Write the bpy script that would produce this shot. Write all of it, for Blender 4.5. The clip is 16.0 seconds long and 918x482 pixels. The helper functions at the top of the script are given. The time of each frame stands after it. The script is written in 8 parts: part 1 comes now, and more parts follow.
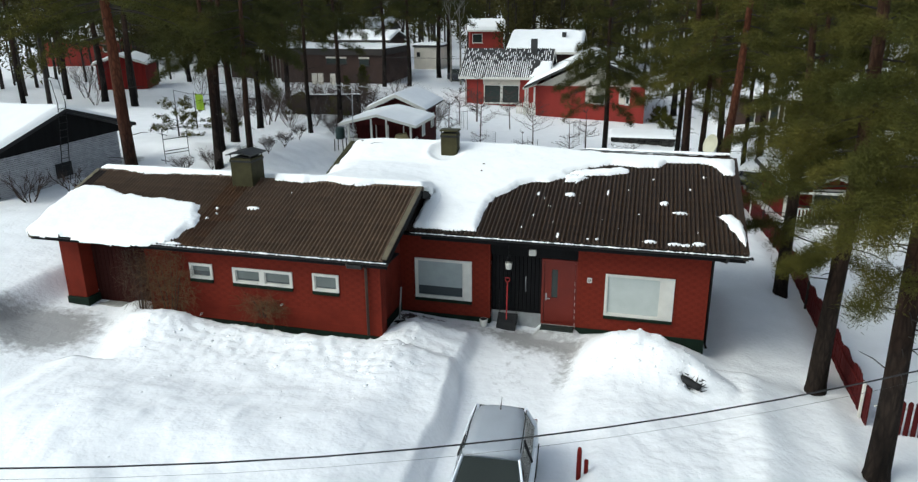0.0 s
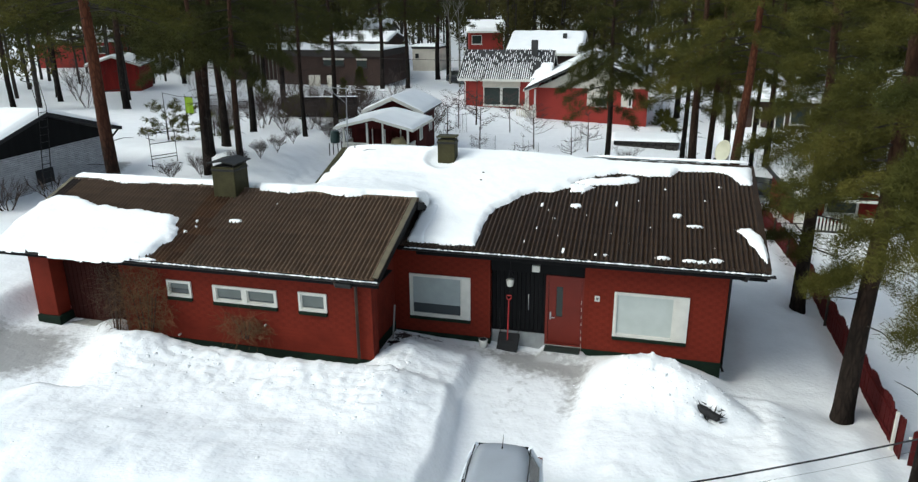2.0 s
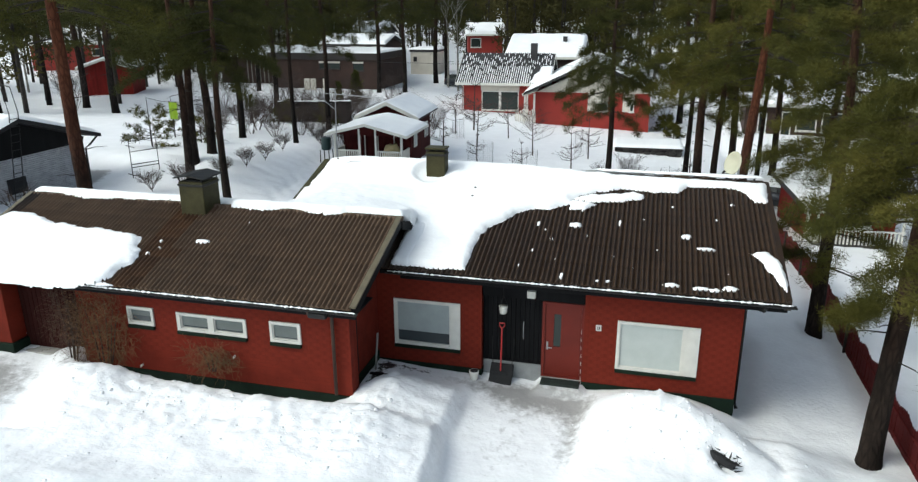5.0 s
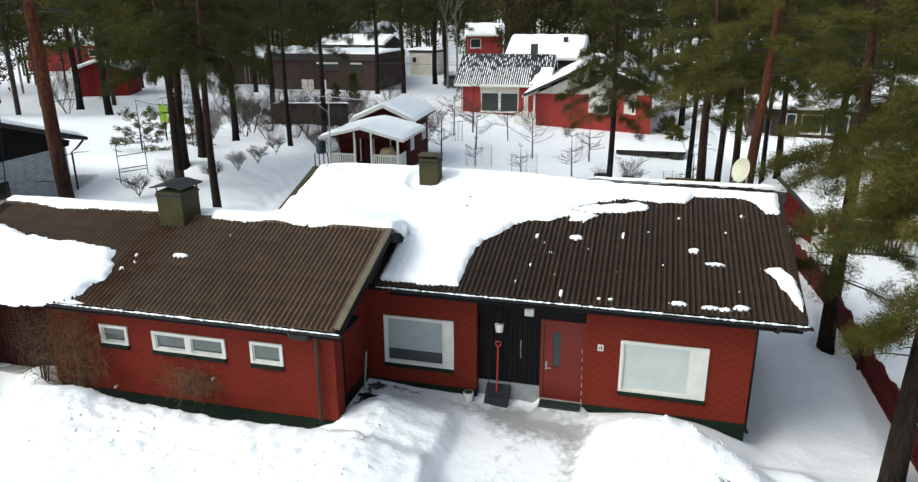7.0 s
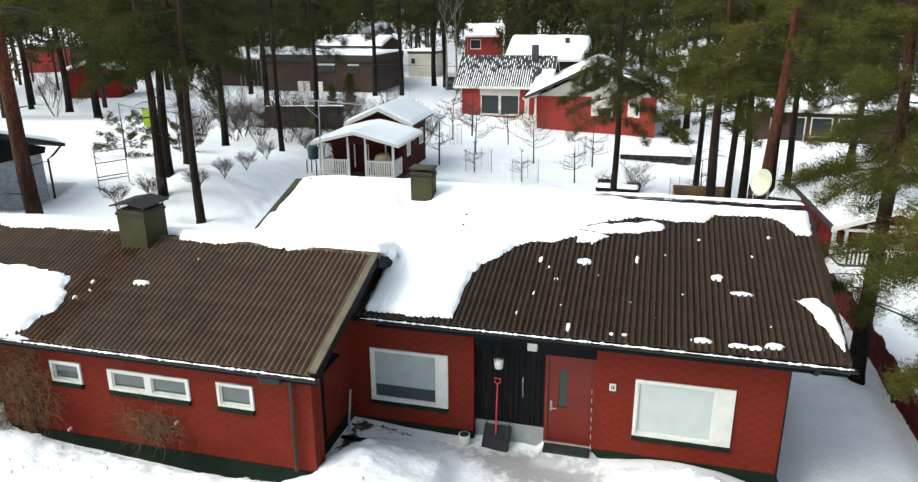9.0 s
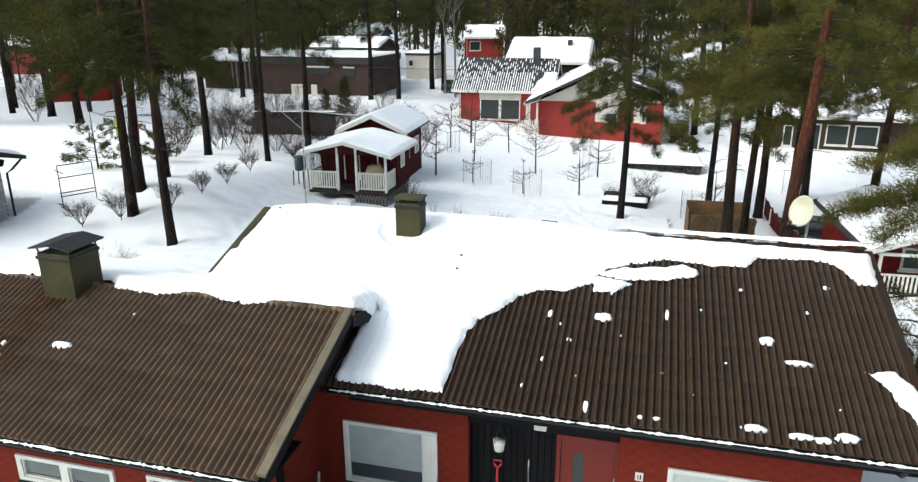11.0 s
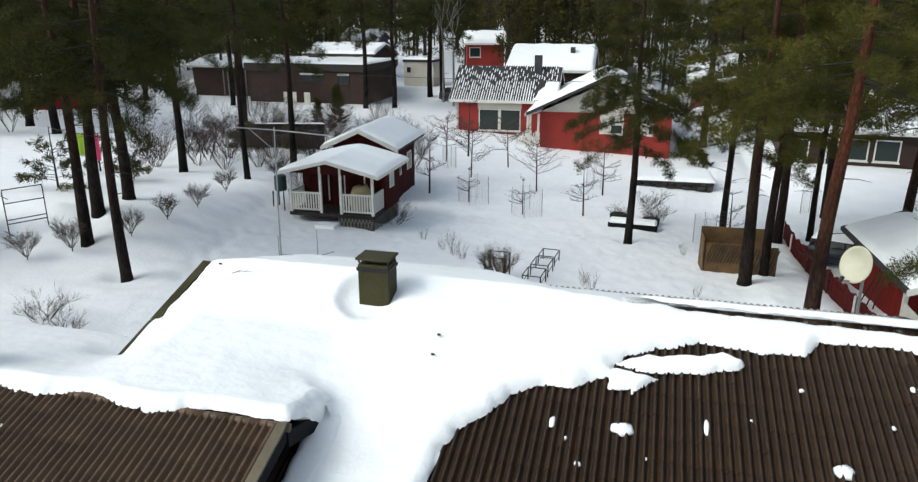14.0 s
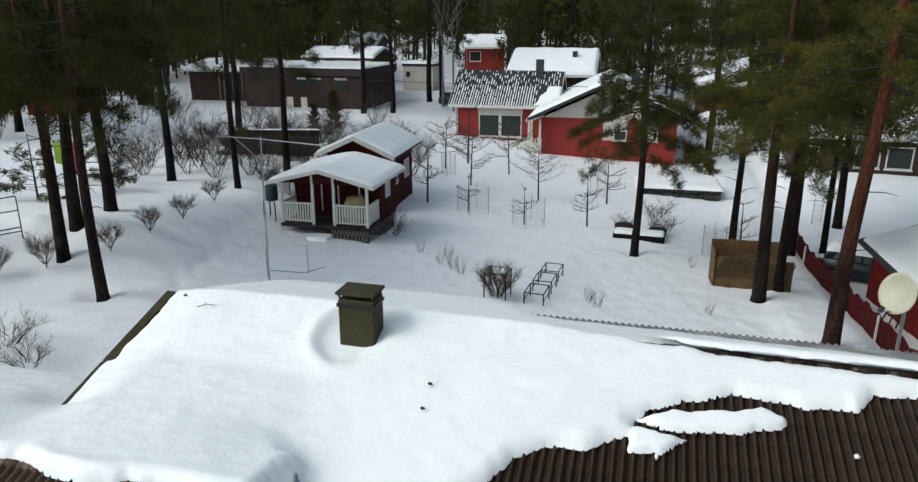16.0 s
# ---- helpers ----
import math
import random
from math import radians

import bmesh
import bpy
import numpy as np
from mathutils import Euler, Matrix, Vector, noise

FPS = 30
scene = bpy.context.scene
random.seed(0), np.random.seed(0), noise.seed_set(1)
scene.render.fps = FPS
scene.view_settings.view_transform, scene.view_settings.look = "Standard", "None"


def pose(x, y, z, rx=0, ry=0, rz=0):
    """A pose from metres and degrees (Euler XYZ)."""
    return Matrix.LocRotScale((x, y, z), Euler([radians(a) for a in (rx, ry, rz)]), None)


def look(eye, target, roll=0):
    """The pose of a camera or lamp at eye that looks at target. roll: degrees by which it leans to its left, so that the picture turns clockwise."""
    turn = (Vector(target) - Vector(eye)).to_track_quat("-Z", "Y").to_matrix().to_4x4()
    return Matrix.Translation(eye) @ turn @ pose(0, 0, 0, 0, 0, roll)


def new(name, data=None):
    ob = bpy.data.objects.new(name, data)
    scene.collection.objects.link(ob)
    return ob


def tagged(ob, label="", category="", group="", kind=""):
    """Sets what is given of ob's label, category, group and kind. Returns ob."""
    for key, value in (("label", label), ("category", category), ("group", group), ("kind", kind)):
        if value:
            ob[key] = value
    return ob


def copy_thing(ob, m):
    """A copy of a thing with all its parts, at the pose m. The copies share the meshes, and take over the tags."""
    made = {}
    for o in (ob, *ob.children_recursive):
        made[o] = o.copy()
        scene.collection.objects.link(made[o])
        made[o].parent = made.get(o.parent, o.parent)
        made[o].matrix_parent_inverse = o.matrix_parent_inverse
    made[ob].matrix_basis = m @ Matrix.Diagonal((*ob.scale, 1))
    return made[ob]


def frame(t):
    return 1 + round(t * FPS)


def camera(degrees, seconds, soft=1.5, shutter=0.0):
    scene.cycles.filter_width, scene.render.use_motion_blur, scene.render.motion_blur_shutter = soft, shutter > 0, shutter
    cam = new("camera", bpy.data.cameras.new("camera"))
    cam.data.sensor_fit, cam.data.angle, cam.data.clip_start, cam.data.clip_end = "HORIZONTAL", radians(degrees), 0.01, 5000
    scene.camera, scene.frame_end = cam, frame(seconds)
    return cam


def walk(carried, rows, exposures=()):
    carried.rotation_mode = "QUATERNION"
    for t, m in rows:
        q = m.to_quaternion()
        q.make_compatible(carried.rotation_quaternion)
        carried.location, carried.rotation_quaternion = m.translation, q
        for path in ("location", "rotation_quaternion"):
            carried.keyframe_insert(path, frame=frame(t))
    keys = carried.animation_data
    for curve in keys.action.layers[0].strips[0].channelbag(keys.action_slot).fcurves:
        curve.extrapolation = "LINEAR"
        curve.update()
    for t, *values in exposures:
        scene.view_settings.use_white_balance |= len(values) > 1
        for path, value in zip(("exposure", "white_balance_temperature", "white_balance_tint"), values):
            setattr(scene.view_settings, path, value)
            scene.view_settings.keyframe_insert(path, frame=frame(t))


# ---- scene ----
cam = camera(65.1, 16.0, 1.3)
PATH = [
    (0, (2.556, -19.31, 9.496), (2.078, -17.472, 8.866), -0.4),
    (0.5, (2.46, -18.951, 9.468), (1.983, -17.113, 8.839), -0.4),
    (1, (2.383, -18.576, 9.43), (1.905, -16.738, 8.803), -0.4),
    (1.5, (2.282, -18.203, 9.407), (1.806, -16.364, 8.781), -0.3),
    (2, (2.233, -17.86, 9.388), (1.756, -16.021, 8.762), -0.4),
    (2.5, (2.167, -17.525, 9.366), (1.69, -15.685, 8.742), -0.3),
    (3, (2.156, -17.206, 9.357), (1.678, -15.367, 8.734), -0.3),
    (3.5, (2.152, -16.919, 9.35), (1.674, -15.079, 8.728), -0.4),
    (4, (2.14, -16.634, 9.346), (1.662, -14.794, 8.725), -0.3),
    (6.5, (1.995, -15.324, 9.33), (1.516, -13.483, 8.712), -0.3),
    (7, (1.978, -15.029, 9.322), (1.498, -13.189, 8.704), -0.3),
    (7.5, (1.926, -14.702, 9.307), (1.447, -12.861, 8.69), -0.3),
    (8, (1.86, -14.289, 9.299), (1.379, -12.449, 8.681), -0.4),
    (8.5, (1.745, -13.79, 9.278), (1.265, -11.949, 8.66), -0.3),
    (9, (1.626, -13.198, 9.254), (1.145, -11.358, 8.638), -0.3),
    (11.5, (0.903, -9.739, 9.29), (0.422, -7.897, 8.675), -0.1),
    (12, (0.793, -9.116, 9.305), (0.311, -7.275, 8.691), -0.0),
    (12.5, (0.706, -8.523, 9.289), (0.223, -6.681, 8.678), 0.1),
    (13, (0.645, -7.971, 9.312), (0.162, -6.128, 8.703), 0.0),
    (13.5, (0.611, -7.55, 9.372), (0.127, -5.707, 8.765), 0.0),
    (14, (0.58, -7.156, 9.395), (0.095, -5.312, 8.791), 0.0),
    (14.5, (0.532, -6.806, 9.419), (0.048, -4.961, 8.818), 0.0),
    (15, (0.454, -6.419, 9.398), (-0.031, -4.574, 8.8), 0.1),
    (15.5, (0.367, -6.038, 9.369), (-0.119, -4.192, 8.773), 0.0),
    (16, (0.259, -5.617, 9.329), (-0.228, -3.771, 8.735), 0.0),
]
EXPOSURES = [(0, 0.27, 6100, 0), (3.5, 0.42, 6150, 0), (7, 0.66, 6250, 2), (9, 0.95, 6300, 2), (12.5, 0.75, 6250, 2), (14, 0.40, 6200, 2), (16, 0.04, 6100, 1)]
UNIT = 1.17
walk(cam, [(t, look(eye, target, roll)) for t, eye, target, roll in PATH], EXPOSURES)

# ---- light ----
world = bpy.data.worlds.new("sky")
scene.world = world
world.use_nodes = True
wn = world.node_tree
sky = wn.nodes.new("ShaderNodeTexSky")
sky.sky_type, sky.sun_disc = "NISHITA", False
SUN_EL, SUN_AZ = radians(42), radians(-124)
sky.sun_elevation, sky.sun_rotation = SUN_EL, SUN_AZ
sky.air_density, sky.dust_density, sky.ozone_density = 1.0, 3.0, 1.0
haze = wn.nodes.new("ShaderNodeHueSaturation")
haze.inputs["Saturation"].default_value = 0.50
wn.links.new(sky.outputs[0], haze.inputs["Color"])
wn.links.new(haze.outputs[0], wn.nodes["Background"].inputs[0])
wn.nodes["Background"].inputs[1].default_value = 0.157
sun = new("sun", bpy.data.lights.new("sun", "SUN"))
sun.data.energy, sun.data.angle, sun.data.color = 1.05, radians(36), (1.0, 0.945, 0.865)
SUN_DIR = Vector((math.sin(SUN_AZ) * math.cos(SUN_EL), math.cos(SUN_AZ) * math.cos(SUN_EL), math.sin(SUN_EL)))
sun.matrix_world = look(SUN_DIR * 60, (0, 0, 0))


# ---- materials ----
def material(name, color, rough=0.8, metal=0.0, vary=0.25, scale=6.0, grain=60.0, bump=0.3, bump_dist=0.01, per_object=0.0,
             tint=None, stretch=(1, 1, 1), island=0.0, gloss=0.5):
    """A surface with variation at two scales, fine relief and, where wanted, a shade of its own for every piece."""
    m = bpy.data.materials.new(name)
    m.use_nodes = True
    t = m.node_tree
    b = t.nodes["Principled BSDF"]
    b.inputs["Roughness"].default_value, b.inputs["Metallic"].default_value = rough, metal
    b.inputs["Specular IOR Level"].default_value = gloss
    co = t.nodes.new("ShaderNodeTexCoord")
    mp = t.nodes.new("ShaderNodeMapping")
    mp.inputs["Scale"].default_value = stretch
    t.links.new(co.outputs["Object"], mp.inputs[0])
    big, fine = t.nodes.new("ShaderNodeTexNoise"), t.nodes.new("ShaderNodeTexNoise")
    big.inputs["Scale"].default_value, fine.inputs["Scale"].default_value = scale, grain
    big.inputs["Detail"].default_value, fine.inputs["Detail"].default_value = 4, 3
    for n in (big, fine):
        t.links.new(mp.outputs[0], n.inputs["Vector"])
    mix = t.nodes.new("ShaderNodeMix")
    mix.data_type = "RGBA"
    ramp = t.nodes.new("ShaderNodeMapRange")
    ramp.inputs[1].default_value, ramp.inputs[2].default_value = 0.35, 0.65
    t.links.new(big.outputs[0], ramp.inputs[0])
    t.links.new(ramp.outputs[0], mix.inputs[0])
    other = tint or tuple(c * (1 - vary) for c in color)
    mix.inputs[6].default_value, mix.inputs[7].default_value = (*color, 1), (*other, 1)
    mul = t.nodes.new("ShaderNodeMix")
    mul.data_type, mul.blend_type = "RGBA", "MULTIPLY"
    mul.inputs[0].default_value = 1.0
    fr = t.nodes.new("ShaderNodeMapRange")
    fr.inputs[1].default_value, fr.inputs[2].default_value = 0.3, 0.7
    fr.inputs[3].default_value, fr.inputs[4].default_value = 1 - vary * 0.6, 1.0
    t.links.new(fine.outputs[0], fr.inputs[0])
    t.links.new(mix.outputs[2], mul.inputs[6])
    t.links.new(fr.outputs[0], mul.inputs[7])
    out = mul.outputs[2]
    if per_object or island:
        src = t.nodes.new("ShaderNodeObjectInfo").outputs["Random"] if per_object else t.nodes.new("ShaderNodeNewGeometry").outputs["Random Per Island"]
        amount = per_object or island
        pr = t.nodes.new("ShaderNodeMapRange")
        pr.inputs[3].default_value, pr.inputs[4].default_value = 1 - amount, 1 + amount * 0.4
        t.links.new(src, pr.inputs[0])
        m2 = t.nodes.new("ShaderNodeMix")
        m2.data_type, m2.blend_type = "RGBA", "MULTIPLY"
        m2.inputs[0].default_value = 1.0
        t.links.new(out, m2.inputs[6])
        t.links.new(pr.outputs[0], m2.inputs[7])
        out = m2.outputs[2]
    t.links.new(out, b.inputs["Base Color"])
    bp = t.nodes.new("ShaderNodeBump")
    bp.inputs["Strength"].default_value, bp.inputs["Distance"].default_value = bump, bump_dist
    t.links.new(fine.outputs[0], bp.inputs["Height"])
    t.links.new(bp.outputs[0], b.inputs["Normal"])
    return m


SNOW = material("snow", (0.86, 0.87, 0.89), 0.55, vary=0.05, scale=1.3, grain=9, bump=0.35, bump_dist=0.05)
ROOF_SNOW = material("roof_snow", (0.88, 0.89, 0.90), 0.5, vary=0.04, scale=1.5, grain=16, bump=0.28, bump_dist=0.03)
BRICK = material("painted_brick", (0.166, 0.0225, 0.0125), 0.75, vary=0.25, scale=2.5, grain=70, bump=0.4, bump_dist=0.006, per_object=0.06, gloss=0.09)
BRICK_REST = material("painted_brick_rest", (0.166, 0.0225, 0.0125), 0.75, vary=0.25, scale=2.5, grain=70, bump=0.4, bump_dist=0.006, island=0.06, gloss=0.09)
MORTAR = material("painted_mortar", (0.155, 0.021, 0.0118), 0.85, vary=0.3, scale=3, grain=90, gloss=0.12)
PLINTH = material("green_plinth_paint", (0.010, 0.021, 0.013), 0.8, vary=0.35, scale=3, grain=50, gloss=0.12)
BLACK_WOOD = material("black_stained_boards", (0.007, 0.007, 0.008), 0.7, vary=0.4, scale=3, grain=40, stretch=(1, 1, 0.1), gloss=0.12)
TILE = material("brown_roof_tile", (0.040, 0.0208, 0.0088), 0.45, vary=0.42, scale=2.2, grain=45, bump=0.5, bump_dist=0.006, per_object=0.18, tint=(0.023, 0.0130, 0.0068), gloss=0.40)
TILE_RUST = material("rust_stained_roof_tile", (0.105, 0.052, 0.023), 0.6, vary=0.4, scale=2.2, grain=45, bump=0.5, bump_dist=0.006, per_object=0.35, tint=(0.070, 0.037, 0.018), gloss=0.3)
TILE_ANNEX = material("weathered_roof_tile", (0.128, 0.080, 0.046), 0.52, vary=0.40, scale=2.2, grain=45, bump=0.5, bump_dist=0.006, per_object=0.18, tint=(0.084, 0.053, 0.033), gloss=0.30)
TILE_REST = material("brown_roof_tile_rest", (0.040, 0.0208, 0.0088), 0.45, vary=0.42, scale=2.2, grain=45, bump=0.5, bump_dist=0.006, island=0.18, tint=(0.023, 0.0130, 0.0068), gloss=0.40)
TILE_BACK = material("frosted_roof_tile", (0.17, 0.165, 0.16), 0.5, vary=0.4, scale=2.2, grain=30, bump=0.5, bump_dist=0.006, island=0.25, tint=(0.34, 0.34, 0.34), gloss=0.5)
TRIM_BROWN = material("brown_metal_trim", (0.125, 0.103, 0.060), 0.5, vary=0.3, scale=4, grain=40)
OLIVE = material("olive_painted_metal", (0.052, 0.047, 0.020), 0.6, vary=0.35, scale=3, grain=25, bump=0.15, gloss=0.15)
DARK_METAL = material("dark_metal", (0.016, 0.016, 0.016), 0.5, vary=0.4, scale=5, grain=40, gloss=0.25)
PIPE_BROWN = material("brown_pipe_paint", (0.050, 0.030, 0.020), 0.5, vary=0.3, scale=4, grain=40, gloss=0.3)
WHITE_PAINT = material("white_paint", (0.64, 0.63, 0.58), 0.5, vary=0.1, scale=4, grain=50, bump=0.1)
GREY_CURTAIN = material("grey_curtain", (0.14, 0.16, 0.155), 0.8, vary=0.15, scale=3, grain=70, bump=0.1)
GREY_BLIND = material("grey_blind", (0.34, 0.38, 0.38), 0.8, vary=0.12, scale=3, grain=70, bump=0.1)
BLIND = material("white_blind", (0.46, 0.50, 0.48), 0.8, vary=0.08, scale=3, grain=70, bump=0.1)
RED_WOOD = material("red_painted_wood", (0.17, 0.014, 0.011), 0.75, vary=0.35, scale=3, grain=40, stretch=(1, 1, 0.15), gloss=0.12)
RED_DOOR = material("red_door_paint", (0.140, 0.018, 0.011), 0.5, vary=0.15, scale=2, grain=60, bump=0.08, gloss=0.25)
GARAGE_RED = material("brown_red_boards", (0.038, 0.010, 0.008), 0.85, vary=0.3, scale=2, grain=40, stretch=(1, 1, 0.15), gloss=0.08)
DARK_RED = material("dark_red_boards", (0.060, 0.010, 0.009), 0.8, vary=0.35, scale=3, grain=40, stretch=(1, 1, 0.15), gloss=0.1)
# red fence paint, darkened to put the fence's shade into the colour
FENCE_RED_SHADED = material("shaded_fence_red", (0.078, 0.010, 0.010), 0.8, vary=0.35, scale=3, grain=40, stretch=(1, 1, 0.15), gloss=0.1)
GREY_METAL = material("grey_steel", (0.35, 0.36, 0.36), 0.45, 0.6, vary=0.2, scale=5, grain=60)
STEEL = material("galvanised_steel", (0.42, 0.43, 0.44), 0.4, 0.8, vary=0.2, scale=8, grain=60)
BARK_GREY = material("grey_bark", (0.028, 0.021, 0.017), 0.95, vary=0.4, scale=4, grain=30, bump=0.6)
BIRCH = material("birch_bark", (0.32, 0.30, 0.26), 0.8, vary=0.6, scale=3, grain=8, stretch=(1, 1, 2))
NEEDLE = material("pine_needles", (0.044, 0.049, 0.012), 0.8, vary=0.35, scale=0.6, grain=5, bump=0.0, tint=(0.098, 0.088, 0.019), gloss=0.08)
# darker copy of pine_needles, with the shade on these pines put into the colour
NEEDLE_SHADED = material("shaded_needles", (0.030, 0.036, 0.011), 0.8, vary=0.35, scale=0.6, grain=5, bump=0.0, tint=(0.064, 0.062, 0.016), gloss=0.08)
NEEDLE_FAR = material("far_needles", (0.040, 0.038, 0.014), 0.8, vary=0.4, scale=0.15, grain=2, bump=0.0, tint=(0.080, 0.070, 0.020), gloss=0.08)
TWIG = material("bare_twigs", (0.055, 0.035, 0.027), 0.9, vary=0.4, scale=4, grain=30)
TWIG_BROWN = material("brown_twigs", (0.085, 0.050, 0.028), 0.9, vary=0.4, scale=4, grain=30)
TWIG_RED = material("russet_twigs", (0.20, 0.11, 0.045), 0.9, vary=0.4, scale=4, grain=30)
WHITE_BRICK = material("white_brick", (0.50, 0.51, 0.54), 0.8, vary=0.2, scale=3, grain=40, island=0.15)
MAT_GREEN = material("green_rubber", (0.016, 0.026, 0.020), 0.8, vary=0.4, scale=8, grain=60)
GREY_CONCRETE = material("pale_concrete", (0.36, 0.35, 0.33), 0.85, vary=0.3, scale=3, grain=40)
GREY_MORTAR = material("grey_mortar", (0.06, 0.062, 0.07), 0.9, vary=0.3)
BLACK_FELT = material("black_felt", (0.018, 0.018, 0.02), 0.9, vary=0.3)
BROWN_WALL = material("brown_brick_wall", (0.046, 0.022, 0.015), 0.85, vary=0.35, scale=0.8, grain=14)
RUST_BRICK = material("rust_brick", (0.150, 0.048, 0.026), 0.85, vary=0.3, scale=0.8, grain=14)
FAR_RED = material("far_red_brick", (0.28, 0.021, 0.012), 0.75, vary=0.2, scale=0.7, grain=20)
CREAM = material("cream_boards", (0.62, 0.58, 0.50), 0.7, vary=0.15, scale=1, grain=20)
DARK_FASCIA = material("dark_fascia_boards", (0.026, 0.020, 0.017), 0.7, vary=0.3, scale=1, grain=20)
SLATE = material("dark_roof", (0.035, 0.034, 0.036), 0.7, vary=0.4, scale=1, grain=20)
STONE = material("stone", (0.075, 0.07, 0.066), 0.9, vary=0.5, scale=3, grain=20, bump=0.6)
LATH = material("grey_lath", (0.24, 0.22, 0.19), 0.85, vary=0.3, scale=3, grain=30)
PLY = material("weathered_plywood", (0.155, 0.086, 0.028), 0.8, vary=0.5, scale=2.5, grain=30)
RUBBER = material("black_rubber", (0.015, 0.015, 0.016), 0.85, vary=0.3)
SILVER = material("silver_car_paint", (0.66, 0.70, 0.76), 0.38, 0.1, vary=0.08, scale=2, grain=80, bump=0.03)
DISH = material("dish_cream", (0.50, 0.49, 0.37), 0.55, vary=0.12, scale=3, grain=30, bump=0.05)
ORANGE = material("red_plastic", (0.50, 0.03, 0.03), 0.45, vary=0.15)
LIME = material("lime_plastic", (0.33, 0.50, 0.02), 0.5, vary=0.1)
PINK = material("pink_plastic", (0.62, 0.05, 0.16), 0.5, vary=0.1)
TEAL = material("teal_plastic", (0.010, 0.034, 0.033), 0.5, vary=0.1)
CANVAS = material("cream_canvas", (0.46, 0.38, 0.20), 0.9, vary=0.25, scale=4)


def trodden_snow():
    """Snow that is worn to grey ice, and to dark soil, where the sheet's wear attribute is high."""
    m = material("ground_snow", (0.86, 0.87, 0.89), 0.55, vary=0.05, scale=1.3, grain=10, bump=0.36, bump_dist=0.05)
    t = m.node_tree
    b = t.nodes["Principled BSDF"]
    old = b.inputs["Base Color"].links[0].from_socket
    co = t.nodes.new("ShaderNodeTexCoord")
    for attr, lo, hi, color in (("wear", 1.0, 1.35, (0.33, 0.325, 0.32)), ("soil", 0.98, 1.06, (0.020, 0.018, 0.017))):
        at = t.nodes.new("ShaderNodeAttribute")
        at.attribute_name = attr
        ns = t.nodes.new("ShaderNodeTexNoise")
        ns.inputs["Scale"].default_value, ns.inputs["Detail"].default_value, ns.inputs["Roughness"].default_value = (5.5 if attr == "wear" else 9.0), 8, 0.7
        add = t.nodes.new("ShaderNodeMath")
        add.operation = "ADD"
        rg = t.nodes.new("ShaderNodeMapRange")
        rg.inputs[1].default_value, rg.inputs[2].default_value = lo, hi
        mx = t.nodes.new("ShaderNodeMix")
        mx.data_type = "RGBA"
        mx.inputs[7].default_value = (*color, 1)
        t.links.new(co.outputs["Object"], ns.inputs["Vector"])
        t.links.new(at.outputs["Fac"], add.inputs[0])
        t.links.new(ns.outputs[0], add.inputs[1])
        t.links.new(add.outputs[0], rg.inputs[0])
        t.links.new(rg.outputs[0], mx.inputs[0])
        t.links.new(old, mx.inputs[6])
        old = mx.outputs[2]
    t.links.new(old, b.inputs["Base Color"])
    return m


GROUND_SNOW = trodden_snow()


def glass(name, color, rough=0.05):
    m = bpy.data.materials.new(name)
    m.use_nodes = True
    b = m.node_tree.nodes["Principled BSDF"]
    b.inputs["Base Color"].default_value, b.inputs["Roughness"].default_value = (*color, 1), rough
    b.inputs["Specular IOR Level"].default_value = 0.6
    return m


PANE = glass("window_pane", (0.045, 0.055, 0.06))
PANE_FAR = glass("far_window_pane", (0.028, 0.036, 0.033), 0.12)
PANE_FAR.node_tree.nodes["Principled BSDF"].inputs["Specular IOR Level"].default_value = 0.3
CAR_GLASS = glass("car_glass", (0.045, 0.055, 0.05))


# ---- building blocks ----
def thing(name, label="", category="", at=(0, 0, 0), turn=0.0, group="", kind=""):
    ob = new(name)
    ob.empty_display_size = 0.1
    ob.matrix_basis = pose(*at, 0, 0, turn)
    return tagged(ob, label, category, group, kind)


def mesh_of(name, bm, mat, smooth=False):
    me = bpy.data.meshes.new(name)
    bm.to_mesh(me)
    bm.free()
    me.materials.append(mat)
    if smooth:
        me.polygons.foreach_set("use_smooth", [True] * len(me.polygons))
    return me


def part(name, bm, mat, parent=None, label="", smooth=False):
    """Links a bmesh, or a mesh, as one mesh object under a thing or a part."""
    me = bm if isinstance(bm, bpy.types.Mesh) else mesh_of(name, bm, mat, smooth)
    ob = new(name, me)
    ob.parent = parent
    return tagged(ob, label)


def raw(name, verts, faces, mat, smooth=False):
    me = bpy.data.meshes.new(name)
    me.from_pydata(verts, [], faces)
    me.materials.append(mat)
    if smooth:
        me.polygons.foreach_set("use_smooth", [True] * len(me.polygons))
    me.update()
    return me


